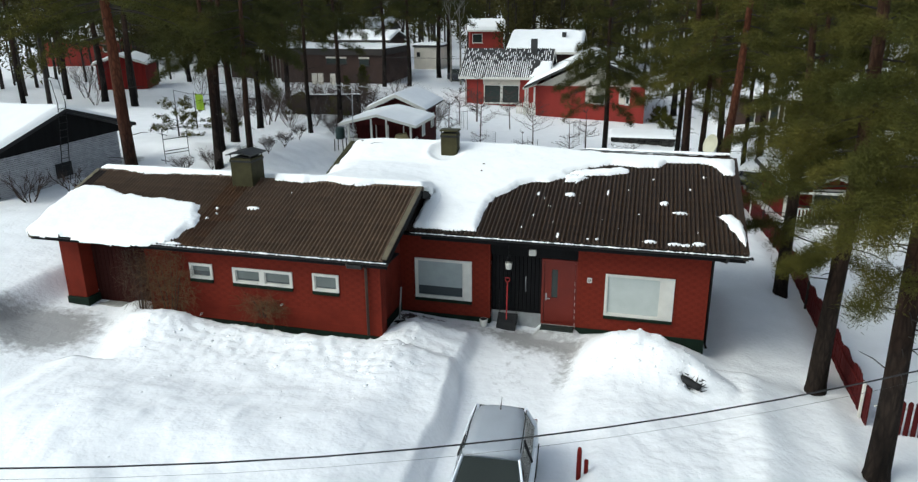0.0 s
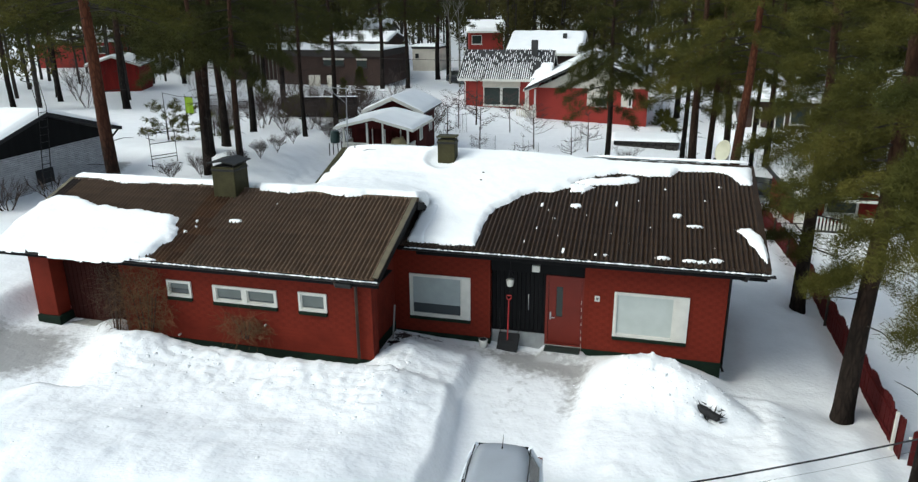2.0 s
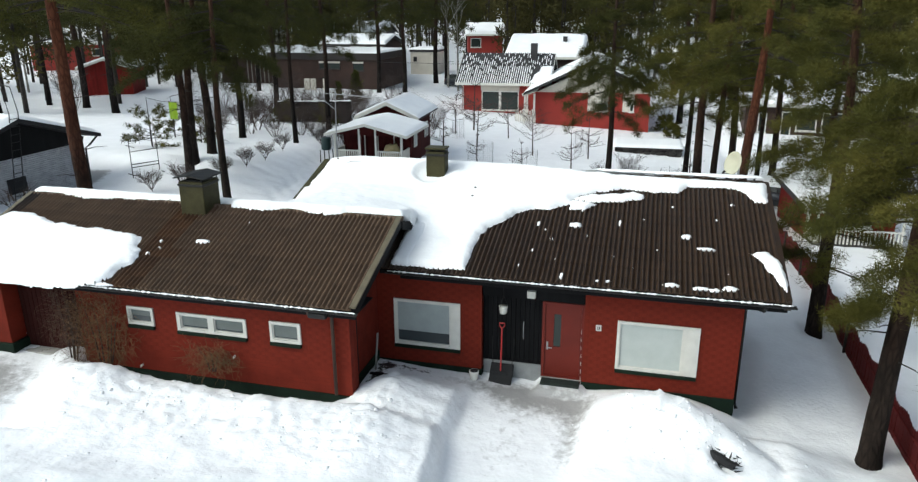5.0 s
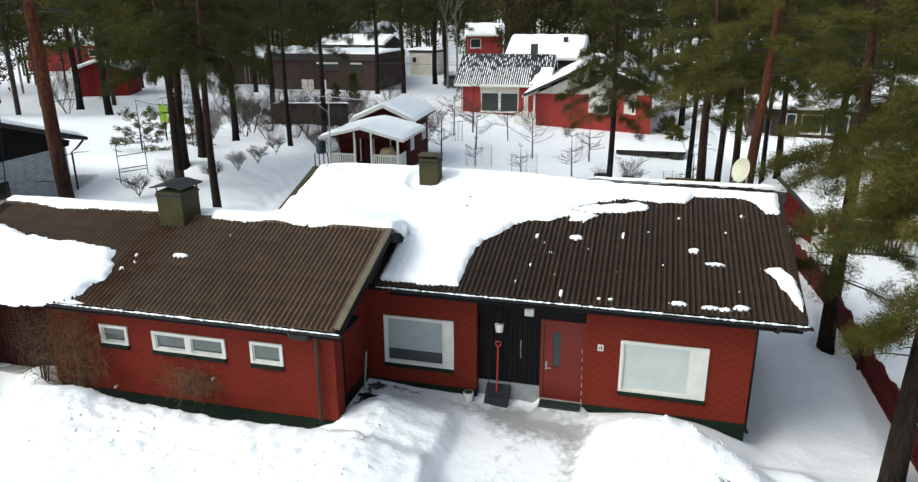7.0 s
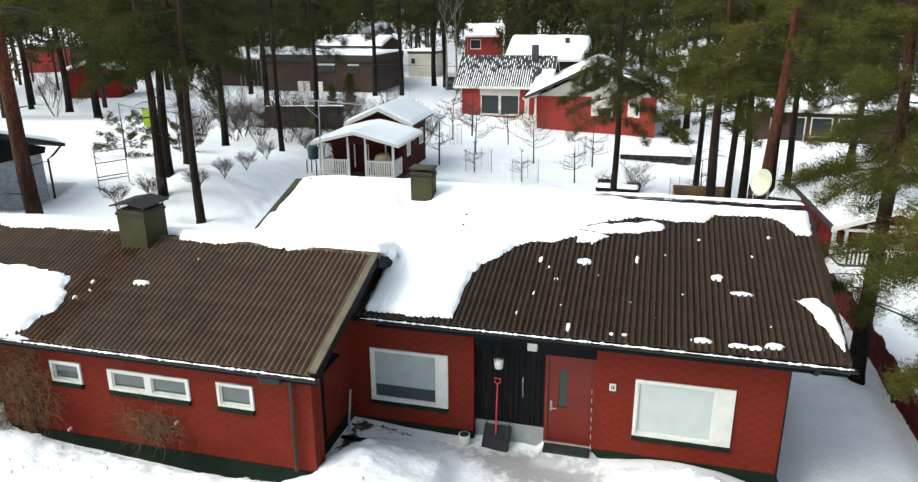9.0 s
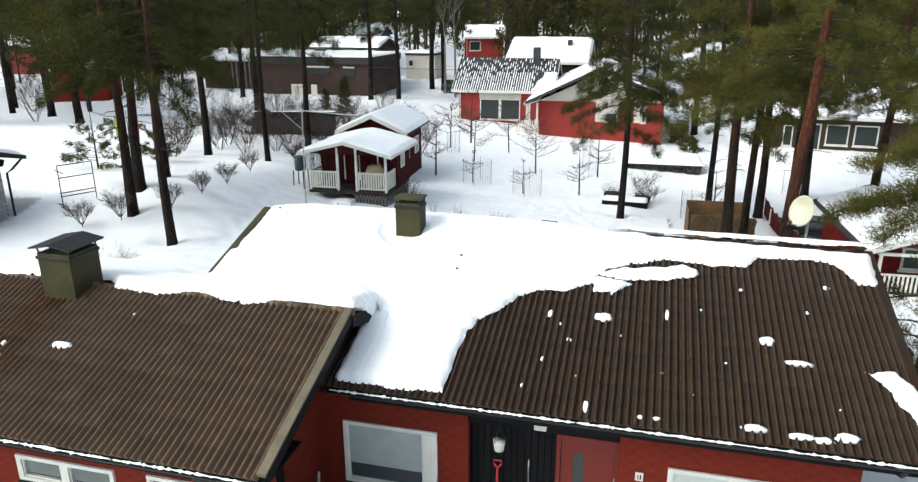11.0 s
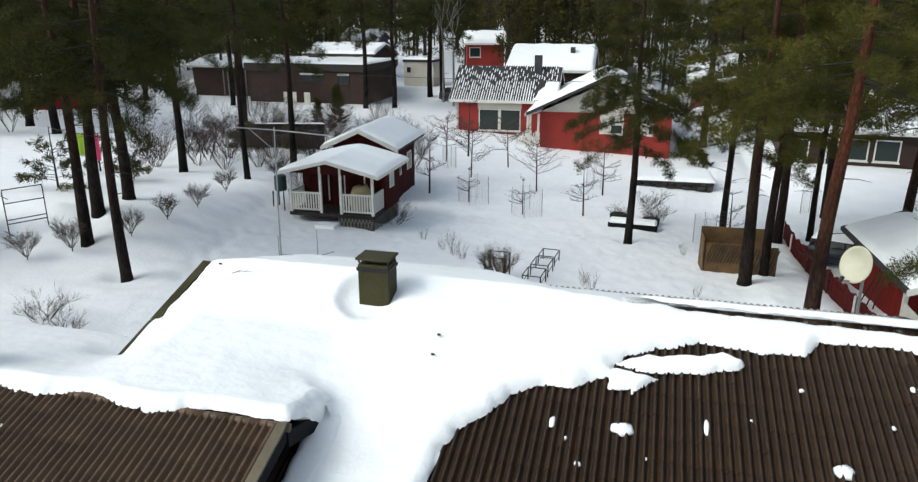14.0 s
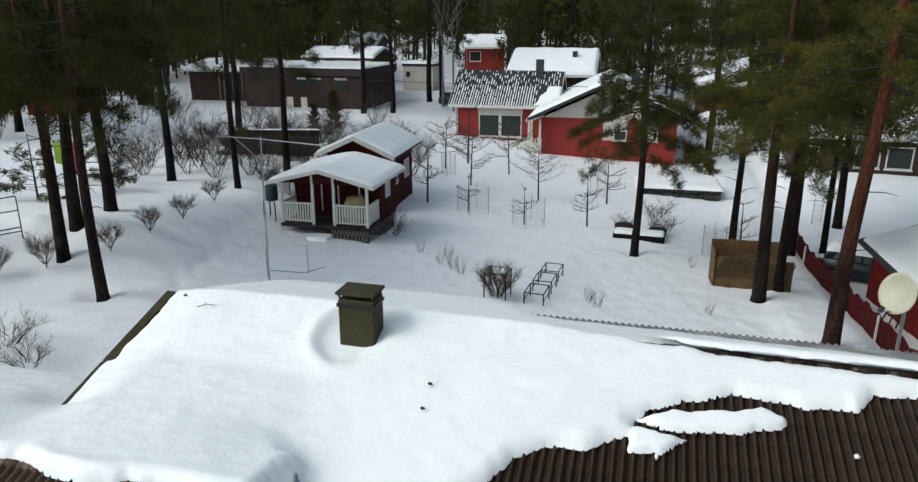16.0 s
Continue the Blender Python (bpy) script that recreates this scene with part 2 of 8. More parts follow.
def box(x0, x1, y0, y1, z0, z1, bevel=0.0, bm=None, m=None):
    """A block, with softened edges where a bevel is given, added to bm."""
    out = bm or bmesh.new()
    t = bmesh.new()
    r = bmesh.ops.create_cube(t, size=1)
    for v in r["verts"]:
        v.co = Vector(((x0 + x1) / 2 + v.co.x * (x1 - x0), (y0 + y1) / 2 + v.co.y * (y1 - y0), (z0 + z1) / 2 + v.co.z * (z1 - z0)))
    if bevel:
        bmesh.ops.bevel(t, geom=t.edges[:], offset=bevel, segments=1, affect="EDGES")
    if m is not None:
        t.transform(m)
    vm = [out.verts.new(v.co) for v in t.verts]
    t.verts.index_update()
    for f in t.faces:
        out.faces.new([vm[v.index] for v in f.verts])
    t.free()
    return out


def prism(points, y0, y1, axis="y", bm=None):
    """A flat outline of (a, z) pairs pushed along an axis: y, or x."""
    out = bm or bmesh.new()
    at = (lambda a, z, k: (a, k, z)) if axis == "y" else (lambda a, z, k: (k, a, z))
    lo = [out.verts.new(at(a, z, y0)) for a, z in points]
    hi = [out.verts.new(at(a, z, y1)) for a, z in points]
    out.faces.new(lo)
    out.faces.new(hi[::-1])
    n = len(points)
    for i in range(n):
        out.faces.new((lo[i], hi[i], hi[(i + 1) % n], lo[(i + 1) % n]))
    bmesh.ops.recalc_face_normals(out, faces=out.faces[:])
    return out


def tube(points, radii, sides=6, bm=None, cap=True):
    """A tapered round bar through points."""
    out = bm or bmesh.new()
    pts = [Vector(p) for p in points]
    rr = radii if isinstance(radii, (list, tuple)) else [radii] * len(pts)
    rings = []
    for i, p in enumerate(pts):
        d = (pts[min(i + 1, len(pts) - 1)] - pts[max(i - 1, 0)]).normalized()
        a = d.orthogonal().normalized() if abs(d.z) < 0.99 else Vector((1, 0, 0))
        if abs(d.z) < 0.99:
            a = d.cross(Vector((0, 0, 1))).normalized()
        b = d.cross(a).normalized()
        rings.append([out.verts.new(p + (a * math.cos(k * math.tau / sides) + b * math.sin(k * math.tau / sides)) * rr[i]) for k in range(sides)])
    for r0, r1 in zip(rings, rings[1:]):
        for k in range(sides):
            out.faces.new((r0[k], r0[(k + 1) % sides], r1[(k + 1) % sides], r1[k]))
    if cap and sides > 2:
        out.faces.new(rings[0][::-1])
        out.faces.new(rings[-1])
    return out


def smoothstep(a, b, x):
    t = np.clip((x - a) / (b - a), 0, 1)
    return t * t * (3 - 2 * t)


def fbm(x, y, seed=0.0, octaves=4):
    """Smooth noise on arrays, from sums of turned sine waves with warped phases."""
    out = np.zeros_like(x, dtype=float)
    amp, f = 1.0, 1.0
    for o in range(octaves):
        a = 1.3 + o * 2.1 + seed
        u = x * math.cos(a) + y * math.sin(a)
        v = -x * math.sin(a) + y * math.cos(a)
        out += amp * np.sin(u * f + 1.7 * np.sin(v * f * 0.73 + a) + a * 3) * np.sin(v * f * 1.13 + 1.3 * np.sin(u * f * 0.61 - a) + a)
        amp *= 0.5
        f *= 2.03
    return out


def grain(x, y, seed=0, octaves=3):
    """Lattice noise on arrays, about -1 to 1, with no preferred direction."""
    out, amp = np.zeros(np.shape(x)), 1.0
    for o in range(octaves):
        ix, iy = np.floor(x).astype(np.int64), np.floor(y).astype(np.int64)
        u, v = x - ix, y - iy
        u, v = u * u * (3 - 2 * u), v * v * (3 - 2 * v)

        def corner(i, j):
            k = (ix + i) * 374761393 + (iy + j) * 668265263 + (seed + o) * 1442695041
            k = ((k ^ (k >> 13)) * 1274126177) & 0x7FFFFFFF
            return ((k ^ (k >> 16)) & 0xFFFF) / 32767.5 - 1
        out += amp * ((corner(0, 0) * (1 - u) + corner(1, 0) * u) * (1 - v) + (corner(0, 1) * (1 - u) + corner(1, 1) * u) * v)
        amp *= 0.5
        c, d = 0.8 * x + 0.6 * y, 0.8 * y - 0.6 * x
        x, y = c * 2.03 + 17.3, d * 2.03 - 9.1
    return out


# ---- ground: one sheet of snow to the horizon ----
def base_height(x, y):
    return -0.06 * np.clip(x, -20, 8) - 0.085 * np.clip(y - 9, 0, 16) + 0.035 * np.clip(y - 75, 0, 200) * smoothstep(75, 120, y) + 0.95 * smoothstep(-12.5, -17, x) * smoothstep(9, 15, y) * (1 - smoothstep(24, 45, y))


def bell(x, y, cx, cy, rx, ry, turn=0.0):
    c, s = math.cos(turn), math.sin(turn)
    u, v = (x - cx) * c + (y - cy) * s, -(x - cx) * s + (y - cy) * c
    return np.exp(-(u / rx) ** 2 - (v / ry) ** 2)


def ground_height(x, y):
    x, y = np.asarray(x, float), np.asarray(y, float)
    z = base_height(x, y)
    rough = grain(x * 1.5, y * 1.5, 4, 4)
    clods = np.abs(grain(x * 4.2, y * 4.2, 11, 2)) + 0.5 * np.abs(grain(x * 8.1, y * 8.1, 15, 2))
    soft = fbm(x * 0.35, y * 0.35, 2.0, 3)
    front = 1 - smoothstep(-0.1, 0.4, y)
    z = z + (0.13 + 0.09 * smoothstep(-5, -0.5, y)) * smoothstep(-5.0, -3.5, x) * (1 - smoothstep(2.5, 4.5, x)) * (1 - smoothstep(0.5, 2, y))
    # swept drive from the street to the door, and the apron before the garage
    edge_l = -1.42 + 0.075 * np.clip(-1.0 - y, 0, 6) - 0.06 * np.sin(y * 1.7) - 0.03 * np.sin(y * 4.1)
    edge_r = 1.10 + 0.10 * np.sin(y * 1.3 + 1)
    drive = smoothstep(edge_l - 0.28, edge_l + 0.10, x) * (1 - smoothstep(edge_r - 0.1, edge_r + 0.5, x)) * (1 - smoothstep(0.4, 0.9, y))
    apron = smoothstep(-13.0, -12.4, x) * (1 - smoothstep(-10.2, -9.4, x + 0.5 * (y + 3))) * smoothstep(-5.2, -4.3, y) * (1 - smoothstep(-2.4, -1.8, y))
    # ploughed bank along the annex
    bank = (0.64 * (1 - smoothstep(edge_l - 0.24, edge_l + 0.04, x)) + 0.36 * (1 - smoothstep(edge_l - 1.7, edge_l - 0.05, x))) * smoothstep(-10.4, -9.3, x + 0.5 * (y + 3) * (y > -5)) * (1 - smoothstep(-2.3, -1.2, y - 0.9 * smoothstep(-3.6, -2.9, x)))
    level = 0.92 - z
    level = level + 0.34 * bell(x, y, -8.5, -3.45, 0.9, 0.75) + 0.20 * bell(x, y, -2.6, -1.7, 0.9, 0.8)
    level = level + 0.22 * bell(x, y, -7.2, -7.2, 2.0, 1.5, 0.25) + 0.12 * bell(x, y, -4.2, -7.0, 1.7, 1.2, -0.3) - 0.12 * bell(x, y, -5.5, -5.1, 3.0, 1.0, 0.1)
    level = level + 0.07 * np.clip(grain(x * 2.0, y * 2.0, 51, 2), 0, 1) * bell(x, y, -6.2, -7.3, 2.6, 1.3)
    crest = smoothstep(-5.0, -3.6, y)
    level = level + 0.015 * soft + 0.022 * rough + (0.010 + 0.052 * crest) * clods
    level = level - 0.45 * smoothstep(-9, -15, y) - (0.68 * smoothstep(-3.0, -2.45, y) - 0.10 * np.exp(-((y + 3.3) / 0.35) ** 2)) * smoothstep(-10.2, -8.6, x) * (1 - 0.6 * smoothstep(-4.6, -3.2, x))
    z = z + bank * np.maximum(level, 0) * front
    # heap to the right of the path
    heap = 0.72 * bell(x, y, 1.9, -1.35, 1.1, 0.8) + 0.58 * bell(x, y, 3.2, -1.55, 1.2, 0.75, -0.3) + 0.42 * bell(x, y, 2.3, -3.4, 1.5, 1.7) + 0.30 * bell(x, y, 4.0, -1.9, 0.9, 0.7, -0.3)
    heap = np.maximum(heap, 0.36 * smoothstep(1.1, 1.9, x) * (1 - smoothstep(4.5, 7, x)) * (1 - smoothstep(-1.2, -0.5, y)))
    heap = heap * smoothstep(0.75, 1.45, x - 0.25 * np.minimum(y + 1.2, 0) * 0.3) * (1 - smoothstep(-0.7, 0.1, y)) * (1 - smoothstep(4.6, 6.2, x))
    heap = heap * (0.96 + 0.04 * rough + 0.06 * clods) - 0.28 * bell(x, y, 3.50, -2.15, 0.28, 0.16, -0.5)
    z = z + heap + 0.22 * bell(x, y, 3.7, -0.45, 1.0, 0.8) + 0.26 * bell(x, y, 2.9, -0.25, 1.2, 0.5) + 0.22 * bell(x, y, 1.9, -0.2, 1.0, 0.45)
    # trodden step before the door
    step_ = smoothstep(-0.15, 0.0, x) * (1 - smoothstep(0.86, 1.0, x)) * smoothstep(-0.46, -0.36, y) * (1 - smoothstep(0.2, 0.3, y))
    z = z + (0.372 - z) * step_
    # undisturbed snow at the sides and behind
    z = z + 0.18 * smoothstep(3.9, 5.0, x) * (1 - smoothstep(6.4, 7.2, x)) + 0.55 * (1 - smoothstep(-13.2, -12.3, x)) * (1 - smoothstep(2, 6, y)) * smoothstep(-22, -16, x)
    z = z + 0.45 * bell(x, y, -12.9, -4.6, 1.0, 0.8) * (1 + 0.2 * rough)
    calm = (1 - drive * 0.75) * (1 - apron * 0.75)
    z = z + (0.014 * rough + 0.03 * soft) * calm * smoothstep(0, 3, np.abs(y - 2) + np.abs(x) * 0.2) + 0.010 * grain(x * 5, y * 5, 21, 2)
    # trodden trail past the cottage
    trail = np.full(np.shape(x), 9.0)
    for (ax, ay), (bx, by) in (((-12.6, 11.0), (-13.6, 15.0)), ((-13.6, 15.0), (-14.7, 19.0)), ((-14.7, 19.0), (-15.3, 24.0)), ((-13.9, 16.5), (-11.9, 18.9))):
        k = np.clip(((x - ax) * (bx - ax) + (y - ay) * (by - ay)) / ((bx - ax) ** 2 + (by - ay) ** 2), 0, 1)
        trail = np.minimum(trail, np.hypot(x - ax - k * (bx - ax), y - ay - k * (by - ay)))
    z = z - 0.05 * np.exp(-(trail / 0.35) ** 2) * (1 + 0.5 * np.sin(x * 9 + y * 7))
    z = z + 0.022 * grain(x * 2.6, y * 2.6, 31, 3) * smoothstep(5.5, 7, y)
    # hollows melted round the trunks beside the fence
    for tx, ty in ((6.45, -0.35), (6.85, -3.4), (6.7, 5.6), (0.05, 24.2), (-13.95, 10.5), (-16.45, 12.0), (-17.3, 13.65)):
        z = z - 0.22 * bell(x, y, tx - 0.12, ty - 0.1, 0.42, 0.38)
    # raised plot of the brown house
    z = z + 0.95 * smoothstep(34, 41.5, y) * (1 - smoothstep(50, 60, y)) * smoothstep(6.5, 9.5, x) * (1 - smoothstep(30, 40, x))
    # snow heaped behind the red neighbour
    z = z + 2.3 * bell(x, y, 6.0, 57.5, 5.0, 2.6)
    # shovelled hollow and the neighbour's ploughed lane
    z = z - 0.35 * smoothstep(-30, -24, x) * (1 - smoothstep(-20.5, -19.0, x)) * smoothstep(8.0, 9.5, y) * (1 - smoothstep(12.0, 14.0, y))
    z = z + 0.35 * bell(x, y, -18.6, 13.2, 2.2, 0.8, 0.5) * (1 + 0.25 * rough)
    return z


def ground_at(x, y):
    return float(ground_height(np.array([x]), np.array([y]))[0])


def spaced(*runs):
    out = []
    for a, b, step in runs:
        out += list(np.arange(a, b, step))
    return np.array(out)


gx = np.concatenate([-np.geomspace(900, 46, 26), spaced((-45, -20, 0.6), (-20, -14, 0.2), (-14, -9.6, 0.115), (-9.6, 4.8, 0.07), (4.8, 8.4, 0.115), (8.4, 20, 0.45)), np.geomspace(20, 900, 26)])
gy = np.concatenate([-np.geomspace(300, 18.4, 14), spaced((-18, -9, 0.25), (-9, -5, 0.10), (-5, -0.4, 0.07), (-0.4, 0.6, 0.115), (0.6, 27, 0.2), (27, 30, 0.3), (30, 60, 0.7)), np.geomspace(60, 1200, 34)])
GX, GY = np.meshgrid(gx, gy)
GZ = ground_height(GX, GY)
nx, ny = len(gx), len(gy)
idx = np.arange(nx * ny).reshape(ny, nx)
quads = np.stack([idx[:-1, :-1], idx[:-1, 1:], idx[1:, 1:], idx[1:, :-1]], -1).reshape(-1, 4)
ground_mesh = raw("ground", np.stack([GX, GY, GZ], -1).reshape(-1, 3).tolist(), quads.tolist(), GROUND_SNOW, True)
wear = (0.7 * bell(GX, GY, 0.2, -0.6, 1.6, 0.6) + 0.45 * bell(GX, GY, -2.0, -0.35, 1.6, 0.4) + 0.55 * bell(GX, GY, 0.85, -1.8, 0.35, 1.3) + 0.5 * bell(GX, GY, -0.3, -2.5, 1.0, 2.4)
        + 1.15 * bell(GX, GY, -11.6, -3.7, 1.9, 1.5) + 1.1 * smoothstep(-29, -25, GX) * (1 - smoothstep(-21, -20, GX)) * smoothstep(9, 10, GY) * (1 - smoothstep(12, 13, GY)))
soil = 0.53 * bell(GX, GY, -2.75, -0.20, 1.0, 0.24) + 0.62 * bell(GX, GY, -3.45, -0.9, 0.25, 0.8) + 0.44 * bell(GX, GY, 0.9, -1.6, 0.16, 1.1) + 0.50 * bell(GX, GY, 3.55, -2.2, 0.25, 0.15) + 0.42 * bell(GX, GY, -11.6, -2.9, 1.3, 0.35)
for key, field in (("wear", wear), ("soil", soil)):
    ground_mesh.attributes.new(key, "FLOAT", "POINT").data.foreach_set("value", field.astype(np.float32).reshape(-1))
ground = new("ground", ground_mesh)
tagged(ground, "snow-covered ground with ploughed banks and swept paths", "snow", kind="structure")


def snow_lumps(label, count, seed, spot):
    """Broken lumps thrown up by the plough, lying on the banks as one mass."""
    rng = np.random.default_rng(seed)
    ball = bmesh.new()
    bmesh.ops.create_icosphere(ball, subdivisions=1, radius=1)
    base = np.array([v.co[:] for v in ball.verts])
    tris = np.array([[v.index for v in f.verts] for f in ball.faces])
    ball.free()
    verts, faces = [], []
    for i in range(count):
        x, y = spot(rng)
        r = 0.012 + 0.034 * rng.uniform() ** 2
        v = base * r * rng.uniform(0.7, 1.3, (len(base), 1)) * np.array((1.3, 1.1, 0.6))
        a = rng.uniform(0, 6.28)
        v = np.stack([v[:, 0] * math.cos(a) - v[:, 1] * math.sin(a), v[:, 0] * math.sin(a) + v[:, 1] * math.cos(a), v[:, 2]], 1)
        faces += (tris + len(verts)).tolist()
        verts += (v + np.array((x, y, ground_at(x, y) - r * 0.42))).tolist()
    tagged(new("snow_lumps", raw("snow_lumps", verts, faces, SNOW, True)), label, "snow", kind="stuff")


snow_lumps("broken lumps of ploughed snow on the bank", 420, 61, lambda q: (q.uniform(-9.0, -2.0), -3.6 + q.normal() * 0.75 + 0.25 * math.sin(q.uniform(0, 6))))
snow_lumps("broken lumps of ploughed snow on the heap", 360, 62, lambda q: (2.9 + q.normal() * 0.75, -1.55 + q.normal() * 0.45))
snow_lumps("scattered lumps of snow across the front bank", 30, 63, lambda q: (q.uniform(-9.5, -2.0), q.uniform(-8.5, -5.5)))


# ---- the red brick house ----
MAIN_EAVE_Y, MAIN_EAVE_Z, MAIN_RIDGE_Y, MAIN_RIDGE_Z = -0.53, 2.83, 3.55, 4.105
MAIN_X0, MAIN_X1, MAIN_LEFT = -2.96, 4.58, -6.40
ANNEX_EAVE_Y, ANNEX_EAVE_Z, ANNEX_RIDGE_Y, ANNEX_RIDGE_Z = -2.68, 2.80, 0.0, 3.757
ANNEX_X0, ANNEX_X1 = -12.50, -3.03
MAIN_SLOPE = (MAIN_RIDGE_Z - MAIN_EAVE_Z) / (MAIN_RIDGE_Y - MAIN_EAVE_Y)
ANNEX_SLOPE = (ANNEX_RIDGE_Z - ANNEX_EAVE_Z) / (ANNEX_RIDGE_Y - ANNEX_EAVE_Y)
BACK_Y, BACK_SLOPE = 5.75, -0.30
WAVE = 0.10


def main_z(y):
    return MAIN_EAVE_Z + MAIN_SLOPE * (y - MAIN_EAVE_Y) if y < MAIN_RIDGE_Y else MAIN_RIDGE_Z + BACK_SLOPE * (y - MAIN_RIDGE_Y)


def annex_z(y):
    return ANNEX_EAVE_Z + ANNEX_SLOPE * (y - ANNEX_EAVE_Y) if y < ANNEX_RIDGE_Y else ANNEX_RIDGE_Z - 0.30 * (y - ANNEX_RIDGE_Y)


def slab(x0, x1, ya, za, yb, zb, thick, bm=None):
    """A sloping board between two level lines, its top on them."""
    out = bm or bmesh.new()
    v = [out.verts.new(p) for p in ((x0, ya, za), (x1, ya, za), (x1, yb, zb), (x0, yb, zb),
                                    (x0, ya, za - thick), (x1, ya, za - thick), (x1, yb, zb - thick), (x0, yb, zb - thick))]
    for f in ((0, 1, 2, 3), (7, 6, 5, 4), (0, 4, 5, 1), (1, 5, 6, 2), (2, 6, 7, 3), (3, 7, 4, 0)):
        out.faces.new([v[i] for i in f])
    return out


house = thing("house", "red-painted brick house with a brown tiled roof under patchy snow", "house", (0, 0, 0))
WALL_T = 0.16


def wall_with_holes(x0, x1, y0, y1, z0, z1, holes):
    """A wall along x with rectangular holes (x0, x1, z0, z1) through it."""
    bm = bmesh.new()
    xs = sorted({x0, x1, *[h[0] for h in holes], *[h[1] for h in holes]})
    zs = sorted({z0, z1, *[h[2] for h in holes], *[h[3] for h in holes]})
    for xa, xb in zip(xs, xs[1:]):
        for za, zb in zip(zs, zs[1:]):
            mx, mz = (xa + xb) / 2, (za + zb) / 2
            if not any(h[0] < mx < h[1] and h[2] < mz < h[3] for h in holes):
                box(xa, xb, y0, y1, za, zb, bm=bm)
    bmesh.ops.remove_doubles(bm, verts=bm.verts[:], dist=0.0005)
    return bm


WIN_MAIN = (-3.27, -1.79, 0.865, 1.925)
WIN_RIGHT = (1.54, 3.13, 0.84, 1.90)
WIN_ANNEX = ((-8.33, -7.73, 1.755, 2.135), (-7.16, -5.61, 1.735, 2.115), (-5.07, -4.43, 1.725, 2.145))
AY = -2.195
PZ = 0.70
front_l = part("wall", wall_with_holes(-3.80, -1.31, 0.012, WALL_T, 0.10, 2.62, [WIN_MAIN]), MORTAR, house)
front_r = part("wall", wall_with_holes(0.86, 3.90, 0.012, WALL_T, 0.10, 2.62, [WIN_RIGHT]), MORTAR, house)
side_r = part("wall", box(3.74, 3.89, WALL_T, 5.2, 0.10, 2.75), MORTAR, house)
gable_r = part("gable", prism([(0.0, 2.70), (5.2, 2.70), (5.2, main_z(5.2) - 0.14), (MAIN_RIDGE_Y, MAIN_RIDGE_Z - 0.14), (0.0, main_z(0.0) - 0.14)], 3.72, 3.87, "x"), BLACK_WOOD, house)
back_w = part("wall", box(-6.1, 3.74, 5.05, 5.2, -0.4, 3.3), MORTAR, house)
left_w = part("wall", box(-6.1, -5.95, 0.6, 5.05, 0.0, 3.1), MORTAR, house)
gable_l = part("gable", prism([(0.6, 2.9), (5.05, 2.9), (5.05, main_z(5.05) - 0.14), (MAIN_RIDGE_Y, MAIN_RIDGE_Z - 0.14), (0.6, main_z(0.6) - 0.14)], -6.12, -5.97, "x"), BLACK_WOOD, house)
annex_f = part("wall", wall_with_holes(-9.48, -3.40, AY + 0.012, AY + WALL_T, 0.40, 2.62, WIN_ANNEX), MORTAR, house)
annex_s = part("wall", box(-3.67 - WALL_T, -3.672, AY + WALL_T, 0.4, 0.20, 3.0), MORTAR, house)
part("wall_end", box(-3.70, -3.402, AY + 0.014 + WALL_T, AY + 0.34, 0.40, 2.62), MORTAR, house)
# thin black strip on the side wall, just behind the wall end
part("black_strip", box(-3.674, -3.655, AY + 0.36, AY + 0.98, 0.72, 2.60, 0.004), BLACK_WOOD, house, "narrow black strip on the side wall beside the wall end")
annex_l = part("wall", box(-12.15, -11.99, AY + 0.05, 2.4, 0.4, 3.0), MORTAR, house)
annex_b = part("wall", box(-11.99, -6.1, 2.3, 2.45, 0.3, 3.0), MORTAR, house)
garage_side = part("wall", box(-9.60, -9.49, AY + 0.02, -0.5, 0.5, 2.65), MORTAR, house)
pier = part("pier", box(-12.02, -11.52, AY + 0.0, AY + 0.42, 0.90, 2.62, 0.01), BRICK, house)
part("pier_base", box(-12.10, -11.44, AY - 0.06, AY + 0.5, 0.55, 0.905, 0.01), PLINTH, house)
for name, b in (("plinth", (-3.66, -1.30, -0.012, WALL_T, -0.30, 0.44)), ("plinth", (0.85, 3.92, -0.012, WALL_T, -0.40, 0.42)), ("plinth", (3.75, 3.915, WALL_T, 5.2, -0.5, 0.34)),
                ("plinth", (-9.50, -3.385, AY - 0.012, AY + WALL_T, 0.10, PZ)), ("plinth", (-3.80, -3.655, AY + WALL_T, -0.02, -0.1, PZ - 0.05)), ("plinth", (-3.66, -3.39, AY + WALL_T, AY + 0.345, -0.1, PZ))):
    part(name, box(*b, 0.004), PLINTH, house, "dark green painted plinth")

# porch: dark boarded recess with the red door
part("back_wall", box(-1.31, 0.86, 0.20, 0.30, 0.0, 2.75), BLACK_WOOD, house)
for i in range(13):
    x = -1.29 + i * 0.1
    part("board", box(x, x + 0.094, 0.172, 0.205, 0.62, 2.62, 0.006), BLACK_WOOD, house)
part("header", box(-1.30, 0.86, 0.06, 0.19, 2.16, 2.62, 0.006), BLACK_WOOD, house)
part("kick_panel", box(-1.30, -0.02, 0.150, 0.205, 0.10, 0.62, 0.006), GREY_METAL, house, "grey metal kick panel")
door = part("door_frame", wall_with_holes(-0.02, 0.86, 0.10, 0.2, 0.40, 2.13, [(0.04, 0.80, 0.44, 2.07)]), RED_DOOR, house)
